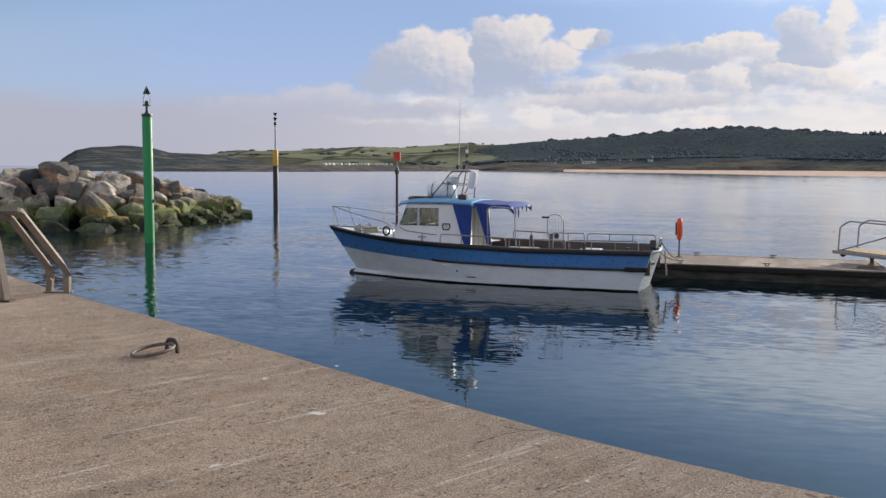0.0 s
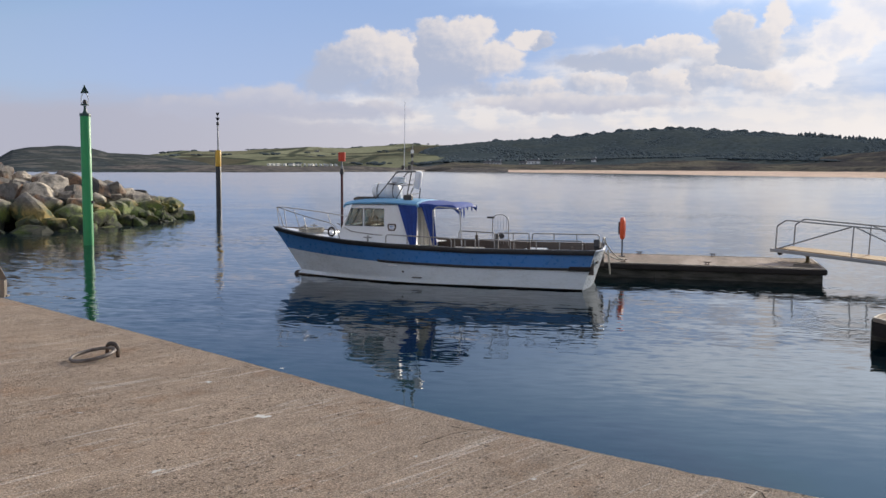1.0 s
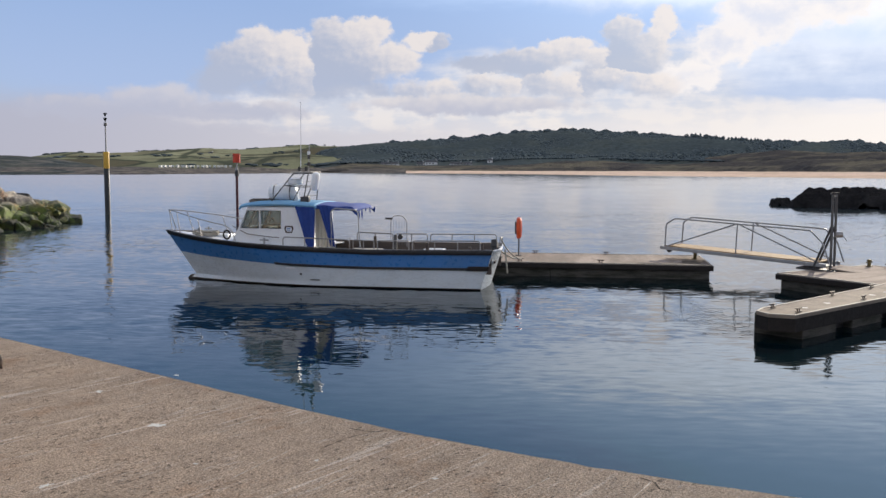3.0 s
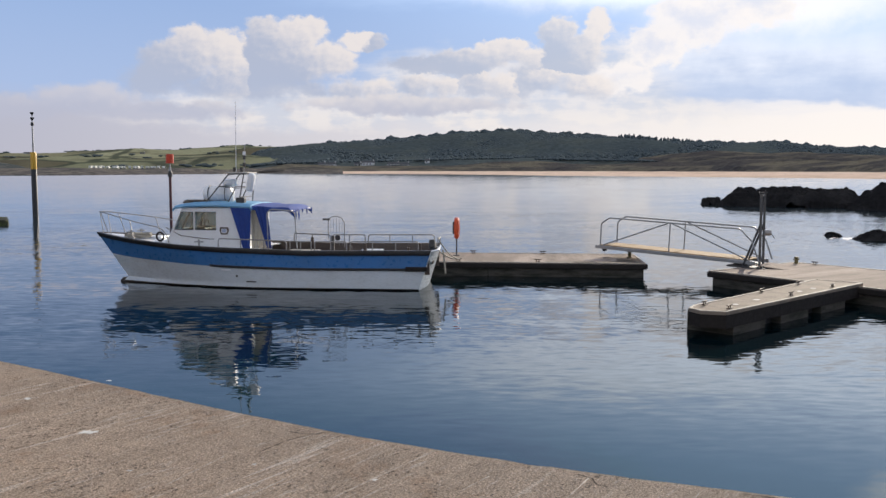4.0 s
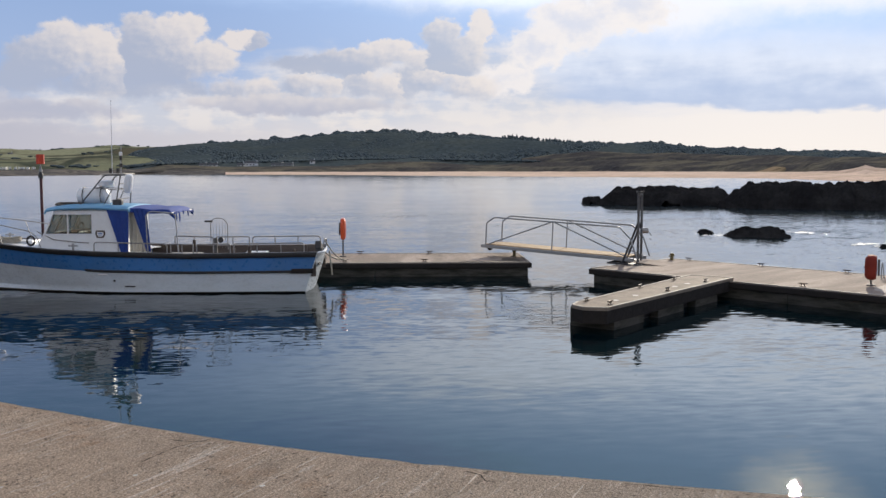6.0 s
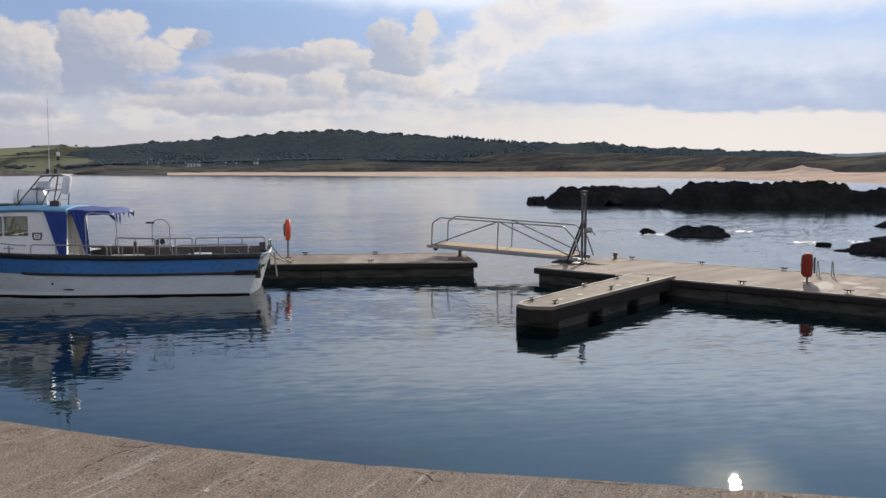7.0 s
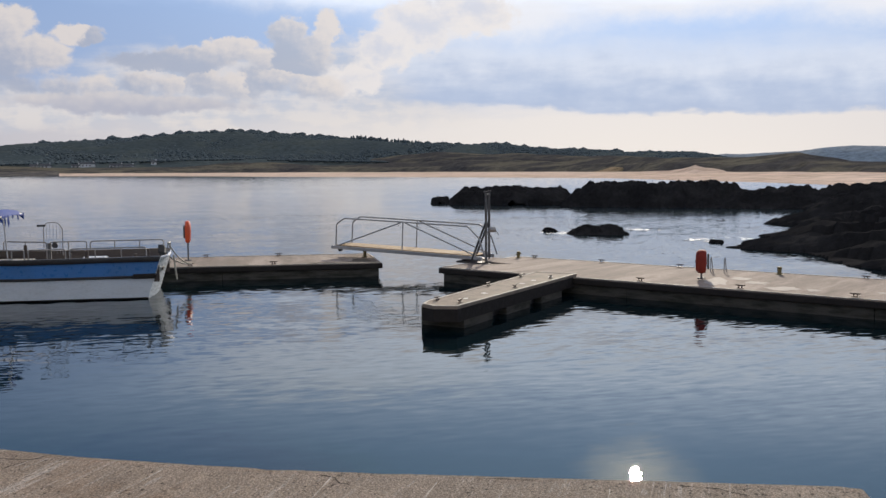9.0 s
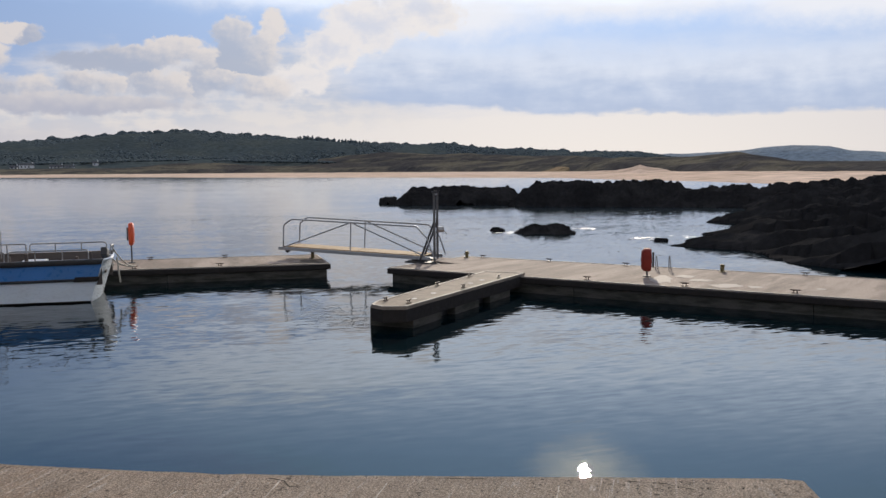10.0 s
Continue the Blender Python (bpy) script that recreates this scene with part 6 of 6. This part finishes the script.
for j in range(7):
    z = -0.4 + 1.43 * j / 6
    p = hull_point(0.0, z)
    rows.append([Vector((p.x - 0.10 * (1 - (t * t)), t * p.y, z)) for t in (k / 6 - 1 for k in range(13))])
sheet(bm, rows)
thick(bm, 0.04)
transom = part("transom", bm, HULL_WHITE, boat, "white curved transom", True)
for y, z, w in ((0.75, 0.72, 0.34), (-0.75, 0.72, 0.34)):
    bm = fresh()
    box(bm, (-0.33, y, z), (0.03, w, 0.06))
    part("scupper", bm, DARK_GEAR, transom)

# decks
bm = fresh()
rows = []
for i in range(25):
    s = 0.50 + 0.495 * i / 24
    p = hull_point(s, sheer(s) - 0.03)
    y = max(abs(p.y) - 0.05, 0.0)
    rows.append([Vector((p.x, t * y, p.z + 0.05 * (1 - t * t))) for t in (-1, -0.5, 0, 0.5, 1)])
sheet(bm, rows)
thick(bm, 0.03)
part("foredeck", bm, CABIN_WHITE, boat, "white foredeck")
bm = fresh()
prism(bm, [(-0.1, -1.18), (4.75, -1.3), (4.75, 1.3), (-0.1, 1.18)], 0.40, 0.44)
part("cockpit_floor", bm, DECK, boat, "grey working deck")
bm = fresh()
box(bm, (4.74, 0, 0.76), (0.03, 2.6, 0.62))
part("bulkhead", bm, CABIN_WHITE, boat)

# wheelhouse: walls with real openings
CAB_HALF, CAB_AFT = 0.97, 4.72


def panel(bm, pts, depth):
    """A flat plate with thickness along its normal."""
    p = [Vector(q) for q in pts]
    nrm = (p[1] - p[0]).cross(p[2] - p[0]).normalized() * depth
    a = [bm.verts.new(q) for q in p]
    b = [bm.verts.new(q + nrm) for q in p]
    bm.faces.new(a)
    bm.faces.new(b[::-1])
    n = len(p)
    for i in range(n):
        bm.faces.new((a[i], b[i], b[(i + 1) % n], a[(i + 1) % n]))


def fore(z):
    """How far forward the sloping front reaches at a height."""
    return 7.05 - (z - 1.2) * 0.50


SILL, HEAD, TOPZ, BASEZ = 1.57, 2.05, 2.16, 1.0
bm = fresh()
for side in (1, -1):
    y = side * CAB_HALF

    def plate(pts):
        panel(bm, [(x, y, z) for x, z in pts], -side * 0.04)
    plate(((CAB_AFT, BASEZ), (fore(BASEZ), BASEZ), (fore(SILL), SILL), (CAB_AFT, SILL)))
    plate(((CAB_AFT, HEAD), (fore(HEAD), HEAD), (fore(TOPZ), TOPZ), (CAB_AFT, TOPZ)))
    rear, mid = (5.62, 6.20) if side > 0 else (5.15, 5.98)
    plate(((CAB_AFT, SILL), (rear, SILL), (rear, HEAD), (CAB_AFT, HEAD)))
    plate(((mid, SILL), (mid + 0.06, SILL), (mid + 0.06, HEAD), (mid, HEAD)))
    plate(((fore(SILL) - 0.075, SILL), (fore(SILL), SILL), (fore(HEAD), HEAD), (fore(HEAD) - 0.035, HEAD)))
for a, b in ((-CAB_HALF, CAB_HALF),):
    panel(bm, [(fore(BASEZ), a, BASEZ), (fore(BASEZ), b, BASEZ), (fore(SILL), b, SILL), (fore(SILL), a, SILL)], -0.04)
    panel(bm, [(fore(HEAD), a, HEAD), (fore(HEAD), b, HEAD), (fore(TOPZ), b, TOPZ), (fore(TOPZ), a, TOPZ)], -0.04)
for a, b in ((-0.97, -0.90), (-0.34, -0.28), (0.28, 0.34), (0.90, 0.97)):
    panel(bm, [(fore(SILL), a, SILL), (fore(SILL), b, SILL), (fore(HEAD), b, HEAD), (fore(HEAD), a, HEAD)], -0.04)
panel(bm, [(CAB_AFT, 0.35, BASEZ), (CAB_AFT, CAB_HALF, BASEZ), (CAB_AFT, CAB_HALF, TOPZ), (CAB_AFT, 0.35, TOPZ)], 0.03)
panel(bm, [(CAB_AFT, -CAB_HALF, BASEZ), (CAB_AFT, -0.35, BASEZ), (CAB_AFT, -0.35, TOPZ), (CAB_AFT, -CAB_HALF, TOPZ)], 0.03)
cabin = part("wheelhouse", bm, CABIN_WHITE, boat, "white moulded wheelhouse")
for side in (1, -1):
    y = side * (CAB_HALF - 0.02)
    rear, mid = (5.62, 6.20) if side > 0 else (5.15, 5.98)
    for pts in (((rear, SILL), (mid, SILL), (mid, HEAD), (rear, HEAD)), ((mid + 0.06, SILL), (fore(SILL) - 0.075, SILL), (fore(HEAD) - 0.035, HEAD), (mid + 0.06, HEAD))):
        bm = fresh()
        panel(bm, [(x, y, z) for x, z in pts], 0.006)
        part("side_window", bm, GLASS, cabin).visible_shadow = False
        bm = fresh()
        yy = side * (CAB_HALF + 0.042)
        tube(bm, [(x, yy, z) for x, z in pts], 0.014, 6, closed=True)
        part("window_seal", bm, RUB, cabin)
for a, b in ((-0.90, -0.34), (-0.28, 0.28), (0.34, 0.90)):
    bm = fresh()
    panel(bm, [(fore(SILL) - 0.02, a, SILL), (fore(SILL) - 0.02, b, SILL), (fore(HEAD) - 0.02, b, HEAD), (fore(HEAD) - 0.02, a, HEAD)], 0.006)
    part("windscreen_pane", bm, GLASS, cabin).visible_shadow = False

# roof
bm = fresh()
rows = []
for x, z in ((4.62, 2.14), (4.66, 2.20), (5.6, 2.24), (6.4, 2.22), (6.74, 2.17), (6.79, 2.11)):
    rows.append([(x, t * 1.06, z + 0.05 * (1 - t * t) - (0.04 if abs(t) == 1 else 0)) for t in (-1, -0.93, -0.5, 0, 0.5, 0.93, 1)])
sheet(bm, rows)
thick(bm, -0.05)
part("roof", bm, ROOF_BLUE, boat, "pale blue wheelhouse roof", True)

# inside: console, wheel, seat
bm = fresh()
box(bm, (6.42, 0, 1.32), (0.4, 1.7, 0.5), bevel=0.04)
part("console", bm, DARK_GEAR, boat)
bm = fresh()
tube(bm, [(6.12, 0.35 + 0.2 * math.cos(a), 1.62 + 0.2 * math.sin(a)) for a in (2 * math.pi * j / 20 for j in range(20))], 0.016, 6, closed=True)
part("steering_wheel", bm, DARK_GEAR, boat)
for y in (0.45, -0.45):
    bm = fresh()
    box(bm, (5.75, y, 1.42), (0.42, 0.42, 0.1), bevel=0.03)
    box(bm, (5.57, y, 1.68), (0.09, 0.42, 0.5), bevel=0.03)
    box(bm, (5.75, y, 1.15), (0.12, 0.12, 0.5))
    part("helm_seat", bm, DARK_GEAR, boat)

# badge on the wheelhouse side: a dark shield with a pale field and two plain bars
for side in (1,):
    bm = fresh()
    panel(bm, [(5.27, 1.013, 1.64), (5.50, 1.013, 1.64), (5.52, 1.013, 1.55), (5.48, 1.013, 1.44), (5.30, 1.013, 1.44), (5.25, 1.013, 1.55)], -0.006)
    badge = part("badge", bm, BULWARK, cabin, "small dark shield-shaped badge")
    bm = fresh()
    panel(bm, [(5.31, 1.021, 1.60), (5.46, 1.021, 1.60), (5.47, 1.021, 1.53), (5.44, 1.021, 1.48), (5.33, 1.021, 1.48), (5.30, 1.021, 1.53)], -0.004)
    part("badge_field", bm, CABIN_WHITE, badge)
    bm = fresh()
    box(bm, (5.385, 1.027, 1.565), (0.12, 0.006, 0.025))
    box(bm, (5.385, 1.027, 1.52), (0.10, 0.006, 0.018))
    part("bar", bm, HULL_BLUE, badge)

# canvas shelter aft of the wheelhouse
bm = fresh()
rows = []
for i in range(13):
    x = 5.16 - 1.72 * i / 12
    sag = 0.012 * math.sin(i * 1.4)
    rows.append([(x, t * (1.04 + 0.02 * math.sin(i)), 2.245 - 0.08 * i / 12 + 0.06 * (1 - t * t) + sag - (0.10 if abs(t) == 1 else 0) - (0.11 if i == 12 else 0)) for t in (-1, -0.97, -0.5, 0, 0.5, 0.97, 1)])
sheet(bm, rows)
thick(bm, 0.012)
canopy = part("canopy", bm, CANVAS, boat, "blue canvas cockpit canopy with torn edge", True)
r = random.Random(4)
for j in range(6):
    t = (-0.95, -0.4, 0.1, 0.5, 0.8, 1.0)[j]
    bm = fresh()
    drop = r.uniform(0.10, 0.34)
    w = r.uniform(0.015, 0.07)
    sheet(bm, [[(3.44, t - w, 2.13), (3.44, t + w, 2.13)], [(3.42, t - w * 0.7, 2.13 - drop * 0.6), (3.45, t + w * 0.5, 2.13 - drop * 0.5)], [(3.43, t - w * 0.15, 2.13 - drop), (3.43, t + w * 0.15, 2.13 - drop)]])
    thick(bm, 0.006)
    part("torn_flap", bm, CANVAS, canopy)


def curtain(name, top_pair, low_pair, z_top, z_low, y, mat, label, folds=4):
    bm = fresh()
    rows = []
    for k in range(9):
        f = k / 8
        a, b = top_pair[0] + (low_pair[0] - top_pair[0]) * f, top_pair[1] + (low_pair[1] - top_pair[1]) * f
        rows.append([(a + (b - a) * q / 10, y + 0.016 * math.sin(q * folds * 0.45 + f * 2), z_top + (z_low - z_top) * f) for q in range(11)])
    sheet(bm, rows)
    thick(bm, 0.01)
    part(name, bm, mat, boat, label, True)


for side in (1,):
    curtain("side_curtain", (5.20, 4.62), (4.84, 4.66), 2.2, 1.06, side * 1.05, CANVAS, "gathered blue canvas side curtain")
    curtain("side_curtain", (4.52, 4.16), (4.16, 4.06), 2.2, 1.08, side * 1.06, CANVAS, "gathered blue canvas side curtain")
curtain("back_curtain", (4.66, 4.22), (4.66, 4.14), 2.14, 1.06, 0.86, CREAM, "cream canvas curtain", 7)
for side in (1, -1):
    bm = fresh()
    legs = [(4.12, 1.06, 0.5), (4.17, 1.06, 2.05), (4.05, 1.06, 2.14), (3.5, 1.05, 2.10), (3.40, 1.05, 2.04), (3.33, 1.1, 1.08)] if side > 0 else [(4.6, 1.06, 2.14), (4.05, 1.06, 2.13), (3.46, 1.05, 2.09)]
    tube(bm, arc([(x, side * y, z) for x, y, z in legs], 0.12), 0.017, 8)
    part("canopy_frame", bm, FRAME_GREY, boat)
bm = fresh()
tube(bm, [(3.50, -1.05, 2.09), (3.50, 0, 2.12), (3.50, 1.05, 2.09)], 0.02, 8)
part("canopy_frame", bm, FRAME_GREY, boat)

# roof gear: liferaft canister, coil, gantry, radar, lights, aerials
bm = fresh()
rows = []
for x, rr in ((-0.40, 0.02), (-0.39, 0.16), (-0.33, 0.21), (-0.02, 0.22), (-0.015, 0.235), (0.015, 0.235), (0.02, 0.22), (0.33, 0.21), (0.39, 0.16), (0.40, 0.02)):
    rows.append([(5.84 + x * 1.06, 0.1 + rr * math.cos(a), 2.53 + rr * math.sin(a)) for a in (2 * math.pi * j / 24 for j in range(25))])
sheet(bm, rows)
raft = part("liferaft_canister", bm, CABIN_WHITE, boat, "white liferaft canister on the roof", True)
for x in (5.60, 6.08):
    bm = fresh()
    tube(bm, [(x, 0.1 + 0.232 * math.cos(a), 2.53 + 0.232 * math.sin(a)) for a in (2 * math.pi * j / 20 for j in range(20))], 0.012, 6, closed=True)
    part("strap", bm, DARK_GEAR, raft)
for x in (5.58, 6.10):
    bm = fresh()
    box(bm, (x, 0.1, 2.31), (0.05, 0.42, 0.10))
    part("cradle", bm, GALV, raft)
bm = fresh()
pts = []
for j in range(70):
    a = j * 0.42
    rr = 0.22 + 0.05 * math.sin(j * 0.9)
    pts.append((6.48 + rr * 1.3 * math.cos(a), 0.15 + rr * 1.4 * math.sin(a), 2.285 + 0.016 * (j // 15)))
tube(bm, pts, 0.024, 6)
part("rope_coil", bm, ROPE_DARK, boat, "dark rope coiled on the roof")
gantry = []
for side in (1, -1):
    y = side * 0.48
    bm = fresh()
    tube(bm, arc([(6.08, y * 1.3, 2.24), (5.42, y, 3.08), (4.98, y, 3.10), (5.10, y * 1.3, 2.22)], 0.06), 0.017, 8)
    part("gantry_leg", bm, POST_STEEL, boat)
    bm = fresh()
    tube(bm, [(5.68, y * 1.15, 2.74), (5.07, y * 1.1, 2.70)], 0.012, 6)
    tube(bm, [(5.20, y * 1.1, 2.72), (5.45, y * 1.2, 2.24)], 0.015, 6)
    part("gantry_brace", bm, POST_STEEL, boat)
for x, z in ((5.42, 3.08), (4.98, 3.10), (5.68, 2.75), (5.06, 2.70), (5.2, 3.1), (5.03, 2.86), (5.08, 2.45)):
    bm = fresh()
    tube(bm, [(x, -0.5, z), (x, 0.5, z)], 0.012, 6)
    part("gantry_bar", bm, POST_STEEL, boat)
bm = fresh()
tube(bm, [(5.52, 0.05, 2.76), (5.52, 0.05, 2.80), (5.52, 0.05, 2.92), (5.52, 0.05, 2.94)], [0.15, 0.21, 0.21, 0.12], 20)
part("radar_dome", bm, CABIN_WHITE, boat, "white radar dome", True)
bm = fresh()
box(bm, (4.80, 0.42, 2.86), (0.20, 0.26, 0.52), Matrix.Rotation(radians(-10), 4, "Y"), 0.08)
part("white_case", bm, CABIN_WHITE, boat, "white plastic case hung on the gantry", True)
bm = fresh()
box(bm, (5.42, 0.30, 2.52), (0.12, 0.18, 0.42), Matrix.Rotation(radians(14), 4, "Y"), 0.05)
part("white_case", bm, CABIN_WHITE, boat, "white plastic case hung on the gantry", True)
bm = fresh()
box(bm, (5.05, 0.55, 2.36), (0.24, 0.2, 0.16), None, 0.02)
part("exhaust_box", bm, DARK_GEAR, boat)
bm = fresh()
box(bm, (5.2, 0, 3.12), (0.62, 0.9, 0.03), None, 0.01)
part("gantry_top", bm, DECK, boat)
for y, z in ((0.3, 3.15), (-0.3, 3.15)):
    bm = fresh()
    tube(bm, [(5.3, y, z), (5.3, y, z + 0.12)], 0.045, 10)
    part("deck_lamp", bm, DARK_GEAR, boat)
bm = fresh()
tube(bm, [(5.33, 0.1, 3.1), (5.32, 0.1, 3.6), (5.31, 0.1, 5.1)], [0.014, 0.01, 0.005], 6)
part("whip_aerial", bm, CABIN_WHITE, boat, "long white whip aerial")
bm = fresh()
tube(bm, [(5.16, -0.1, 3.1), (5.13, -0.1, 3.9)], [0.018, 0.012], 6)
mast = part("light_mast", bm, STAINLESS, boat)
for z, rr in ((3.3, 0.05), (3.5, 0.04), (3.62, 0.045)):
    bm = fresh()
    tube(bm, [(5.15, -0.1, z), (5.15, -0.1, z + 0.1)], rr, 10)
    part("navigation_light", bm, CABIN_WHITE if z == 3.62 else DARK_GEAR, mast)

# bow rail
for side in (1, -1):
    def rail_pt(s, h, inset=0.07, side=side):
        p = hull_point(s, sheer(s))
        return Vector((p.x, side * max(abs(p.y) - inset, 0.02), p.z + h))
    bm = fresh()
    tube(bm, [rail_pt(0.993, 0.62)] + [rail_pt(s, h) for s, h in ((0.97, 0.62), (0.93, 0.585), (0.89, 0.55), (0.85, 0.51), (0.81, 0.475), (0.78, 0.45))] + [rail_pt(0.765, 0.40), rail_pt(0.752, 0.28), rail_pt(0.742, 0.0)], 0.013, 8)
    part("bow_rail", bm, STAINLESS, boat)
    for s, h in ((0.992, 0.62), (0.955, 0.60), (0.87, 0.53)):
        bm = fresh()
        tube(bm, [rail_pt(s - 0.015, -0.02), rail_pt(s, h)], 0.011, 8)
        part("stanchion", bm, STAINLESS, boat)
    # low rails along the working deck
    for s0, s1 in ((0.60, 0.405), (0.395, 0.335), (0.325, 0.235), (0.225, 0.035)) if side > 0 else ((0.46, 0.345), (0.335, 0.235), (0.225, 0.02),):
        bm = fresh()
        steps = 8
        line = [rail_pt(s0, 0.0)] + [rail_pt(s0 + (s1 - s0) * k / steps, 0.27) for k in range(steps + 1)] + [rail_pt(s1, 0.0)]
        tube(bm, arc(line, 0.09), 0.017, 8)
        part("side_rail", bm, STAINLESS, boat)
        for f in (0.5,) if abs(s0 - s1) < 0.12 else (0.33, 0.67):
            bm = fresh()
            s = s0 + (s1 - s0) * f
            tube(bm, [rail_pt(s, 0.0), rail_pt(s, 0.27)], 0.015, 8)
            part("stanchion", bm, STAINLESS, boat)
bm = fresh()
tube(bm, [(7.05, 0.98, 1.62), (6.6, 1.02, 1.40), (5.9, 1.1, 1.33), (5.6, 1.25, 1.33)], 0.012, 6)
part("grab_line", bm, ROPE_DARK, boat)
for j, (x, y) in enumerate(((6.02, 1.24), (8.35, 0.35), (8.35, -0.35))):
    bm = fresh()
    z = sheer(0.65) if j == 0 else 1.30
    tube(bm, [(x - 0.12, y, z + 0.14), (x + 0.12, y, z + 0.14)], 0.02, 8)
    tube(bm, [(x, y, z), (x, y, z + 0.2)], 0.03, 8)
    part("bitts", bm, GALV, boat)

# foredeck gear: hatch, rope heaps, tyre fender, anchor chocks
bm = fresh()
box(bm, (7.75, 0, 1.27), (0.55, 0.6, 0.10), None, 0.03)
part("hatch", bm, CABIN_WHITE, boat)
bm = fresh()
pts = []
for j in range(120):
    a = j * 0.5
    rr = 0.2 + 0.1 * math.sin(j * 0.37)
    pts.append((8.15 + rr * 1.3 * math.cos(a), 0.28 + rr * math.sin(a), 1.31 + 0.012 * (j // 13) + 0.01 * math.sin(j * 1.7)))
tube(bm, pts, 0.02, 6)
part("rope_heap", bm, ROPE, boat, "pale mooring rope heaped on the foredeck")
bm = fresh()
tube(bm, [(7.33 + 0.10 * math.cos(a), 0.72, 1.35 + 0.12 * math.sin(a)) for a in (2 * math.pi * j / 18 for j in range(18))], 0.027, 8, closed=True)
part("ring_fender", bm, FENDER, boat, "black ring fender on deck", True)

# working deck: hauler post with mesh hoop, winch, boxes, stern gear
bm = fresh()
box(bm, (2.42, 0.75, 0.93), (0.085, 0.085, 0.98), None, 0.01)
hauler = part("hauler_post", bm, POST_STEEL, boat, "grey hauler post")
bm = fresh()
tube(bm, arc([(2.55, 0.75, 1.3), (2.55, 0.75, 1.82), (2.48, 0.75, 1.93), (2.25, 0.75, 1.95), (2.10, 0.75, 1.82), (2.10, 0.75, 1.1)], 0.1), 0.012, 6)
part("net_hoop", bm, STAINLESS, hauler)
for k in range(5):
    bm = fresh()
    x = 2.16 + 0.08 * k
    tube(bm, [(x, 0.75, 1.15), (x, 0.75, 1.9)], 0.004, 4)
    part("hoop_wire", bm, GALV, hauler)
bm = fresh()
box(bm, (2.6, 0.75, 1.86), (0.20, 0.05, 0.05))
part("hauler_arm", bm, DARK_GEAR, hauler)
bm = fresh()
tube(bm, [(2.28, 0.70, 1.36), (2.28, 0.80, 1.36)], [0.06, 0.075], 16)
part("hauler_wheel", bm, DARK_GEAR, hauler)
for x, y, sx, sy, h, mat in ((3.6, -0.6, 0.9, 0.7, 0.45, DECK), (1.6, -0.75, 0.6, 0.5, 0.48, CABIN_WHITE), (2.9, 0.2, 0.5, 0.5, 0.40, DARK_GEAR), (0.5, 0.2, 0.5, 1.2, 0.38, ROOF_BLUE)):
    bm = fresh()
    box(bm, (x, y, 0.44 + h / 2), (sx, sy, h), None, 0.03)
    part("deck_box", bm, mat, boat)
for x, y, h in ((1.85, 1.18, 0.14), (-0.02, 1.12, 0.22), (1.45, 1.18, 0.2), (3.5, -1.28, 0.18), (0.3, 1.1, 0.1)):
    bm = fresh()
    tube(bm, [(x, y, 1.0), (x, y, 1.04 + h)], [0.05, 0.045], 10)
    part("bollard_post", bm, BULWARK, boat)
bm = fresh()
box(bm, (-0.30, 0.55, 1.16), (0.16, 0.5, 0.22), Matrix.Rotation(0.3, 4, "X"), 0.03)
part("stern_roller", bm, DARK_GEAR, boat)
bm = fresh()
tube(bm, arc([(-0.32, -1.0, 1.0), (-0.34, -1.0, 1.27), (-0.34, -0.4, 1.27), (-0.32, -0.4, 1.0)], 0.08), 0.018, 8)
part("stern_rail", bm, STAINLESS, boat)
bm = fresh()
tube(bm, arc([(-0.30, 0.2, 1.06), (-0.5, 0.6, 1.10), (-0.48, 1.05, 1.06), (-0.28, 1.25, 1.04)], 0.12), 0.035, 8)
part("stern_step", bm, CABIN_WHITE, boat)


def hanging_rope(a, b, sag, r, label, mat=ROPE):
    a, b = Vector(a), Vector(b)
    bm = fresh()
    tube(bm, [tuple(a.lerp(b, t) - Vector((0, 0, sag * 4 * t * (1 - t)))) for t in (i / 14 for i in range(15))], r, 6)
    return tagged(new("mooring_line", mesh_of("mooring_line", bm, mat)), label, "rope", "mooring lines")


boat_m = boat.matrix_world.copy()
c0 = frame_point(PA_D, PA_N, -2.0, A_NEAR + 0.16)
hanging_rope(boat_m @ Vector((-0.32, 0.3, 1.1)), (c0[0], c0[1], DECK_Z + 0.09), 0.10, 0.022, "pale mooring line from the stern to a pontoon cleat")
hanging_rope(boat_m @ Vector((-0.34, -0.4, 1.3)), (c0[0] + 0.05, c0[1], DECK_Z + 0.09), 0.16, 0.018, "pale mooring line from the stern to a pontoon cleat")
hanging_rope(boat_m @ Vector((-0.55, 0.25, 1.02)), boat_m @ Vector((-0.62, 0.25, 0.36)), 0.0, 0.025, "pale rope end hanging over the stern")
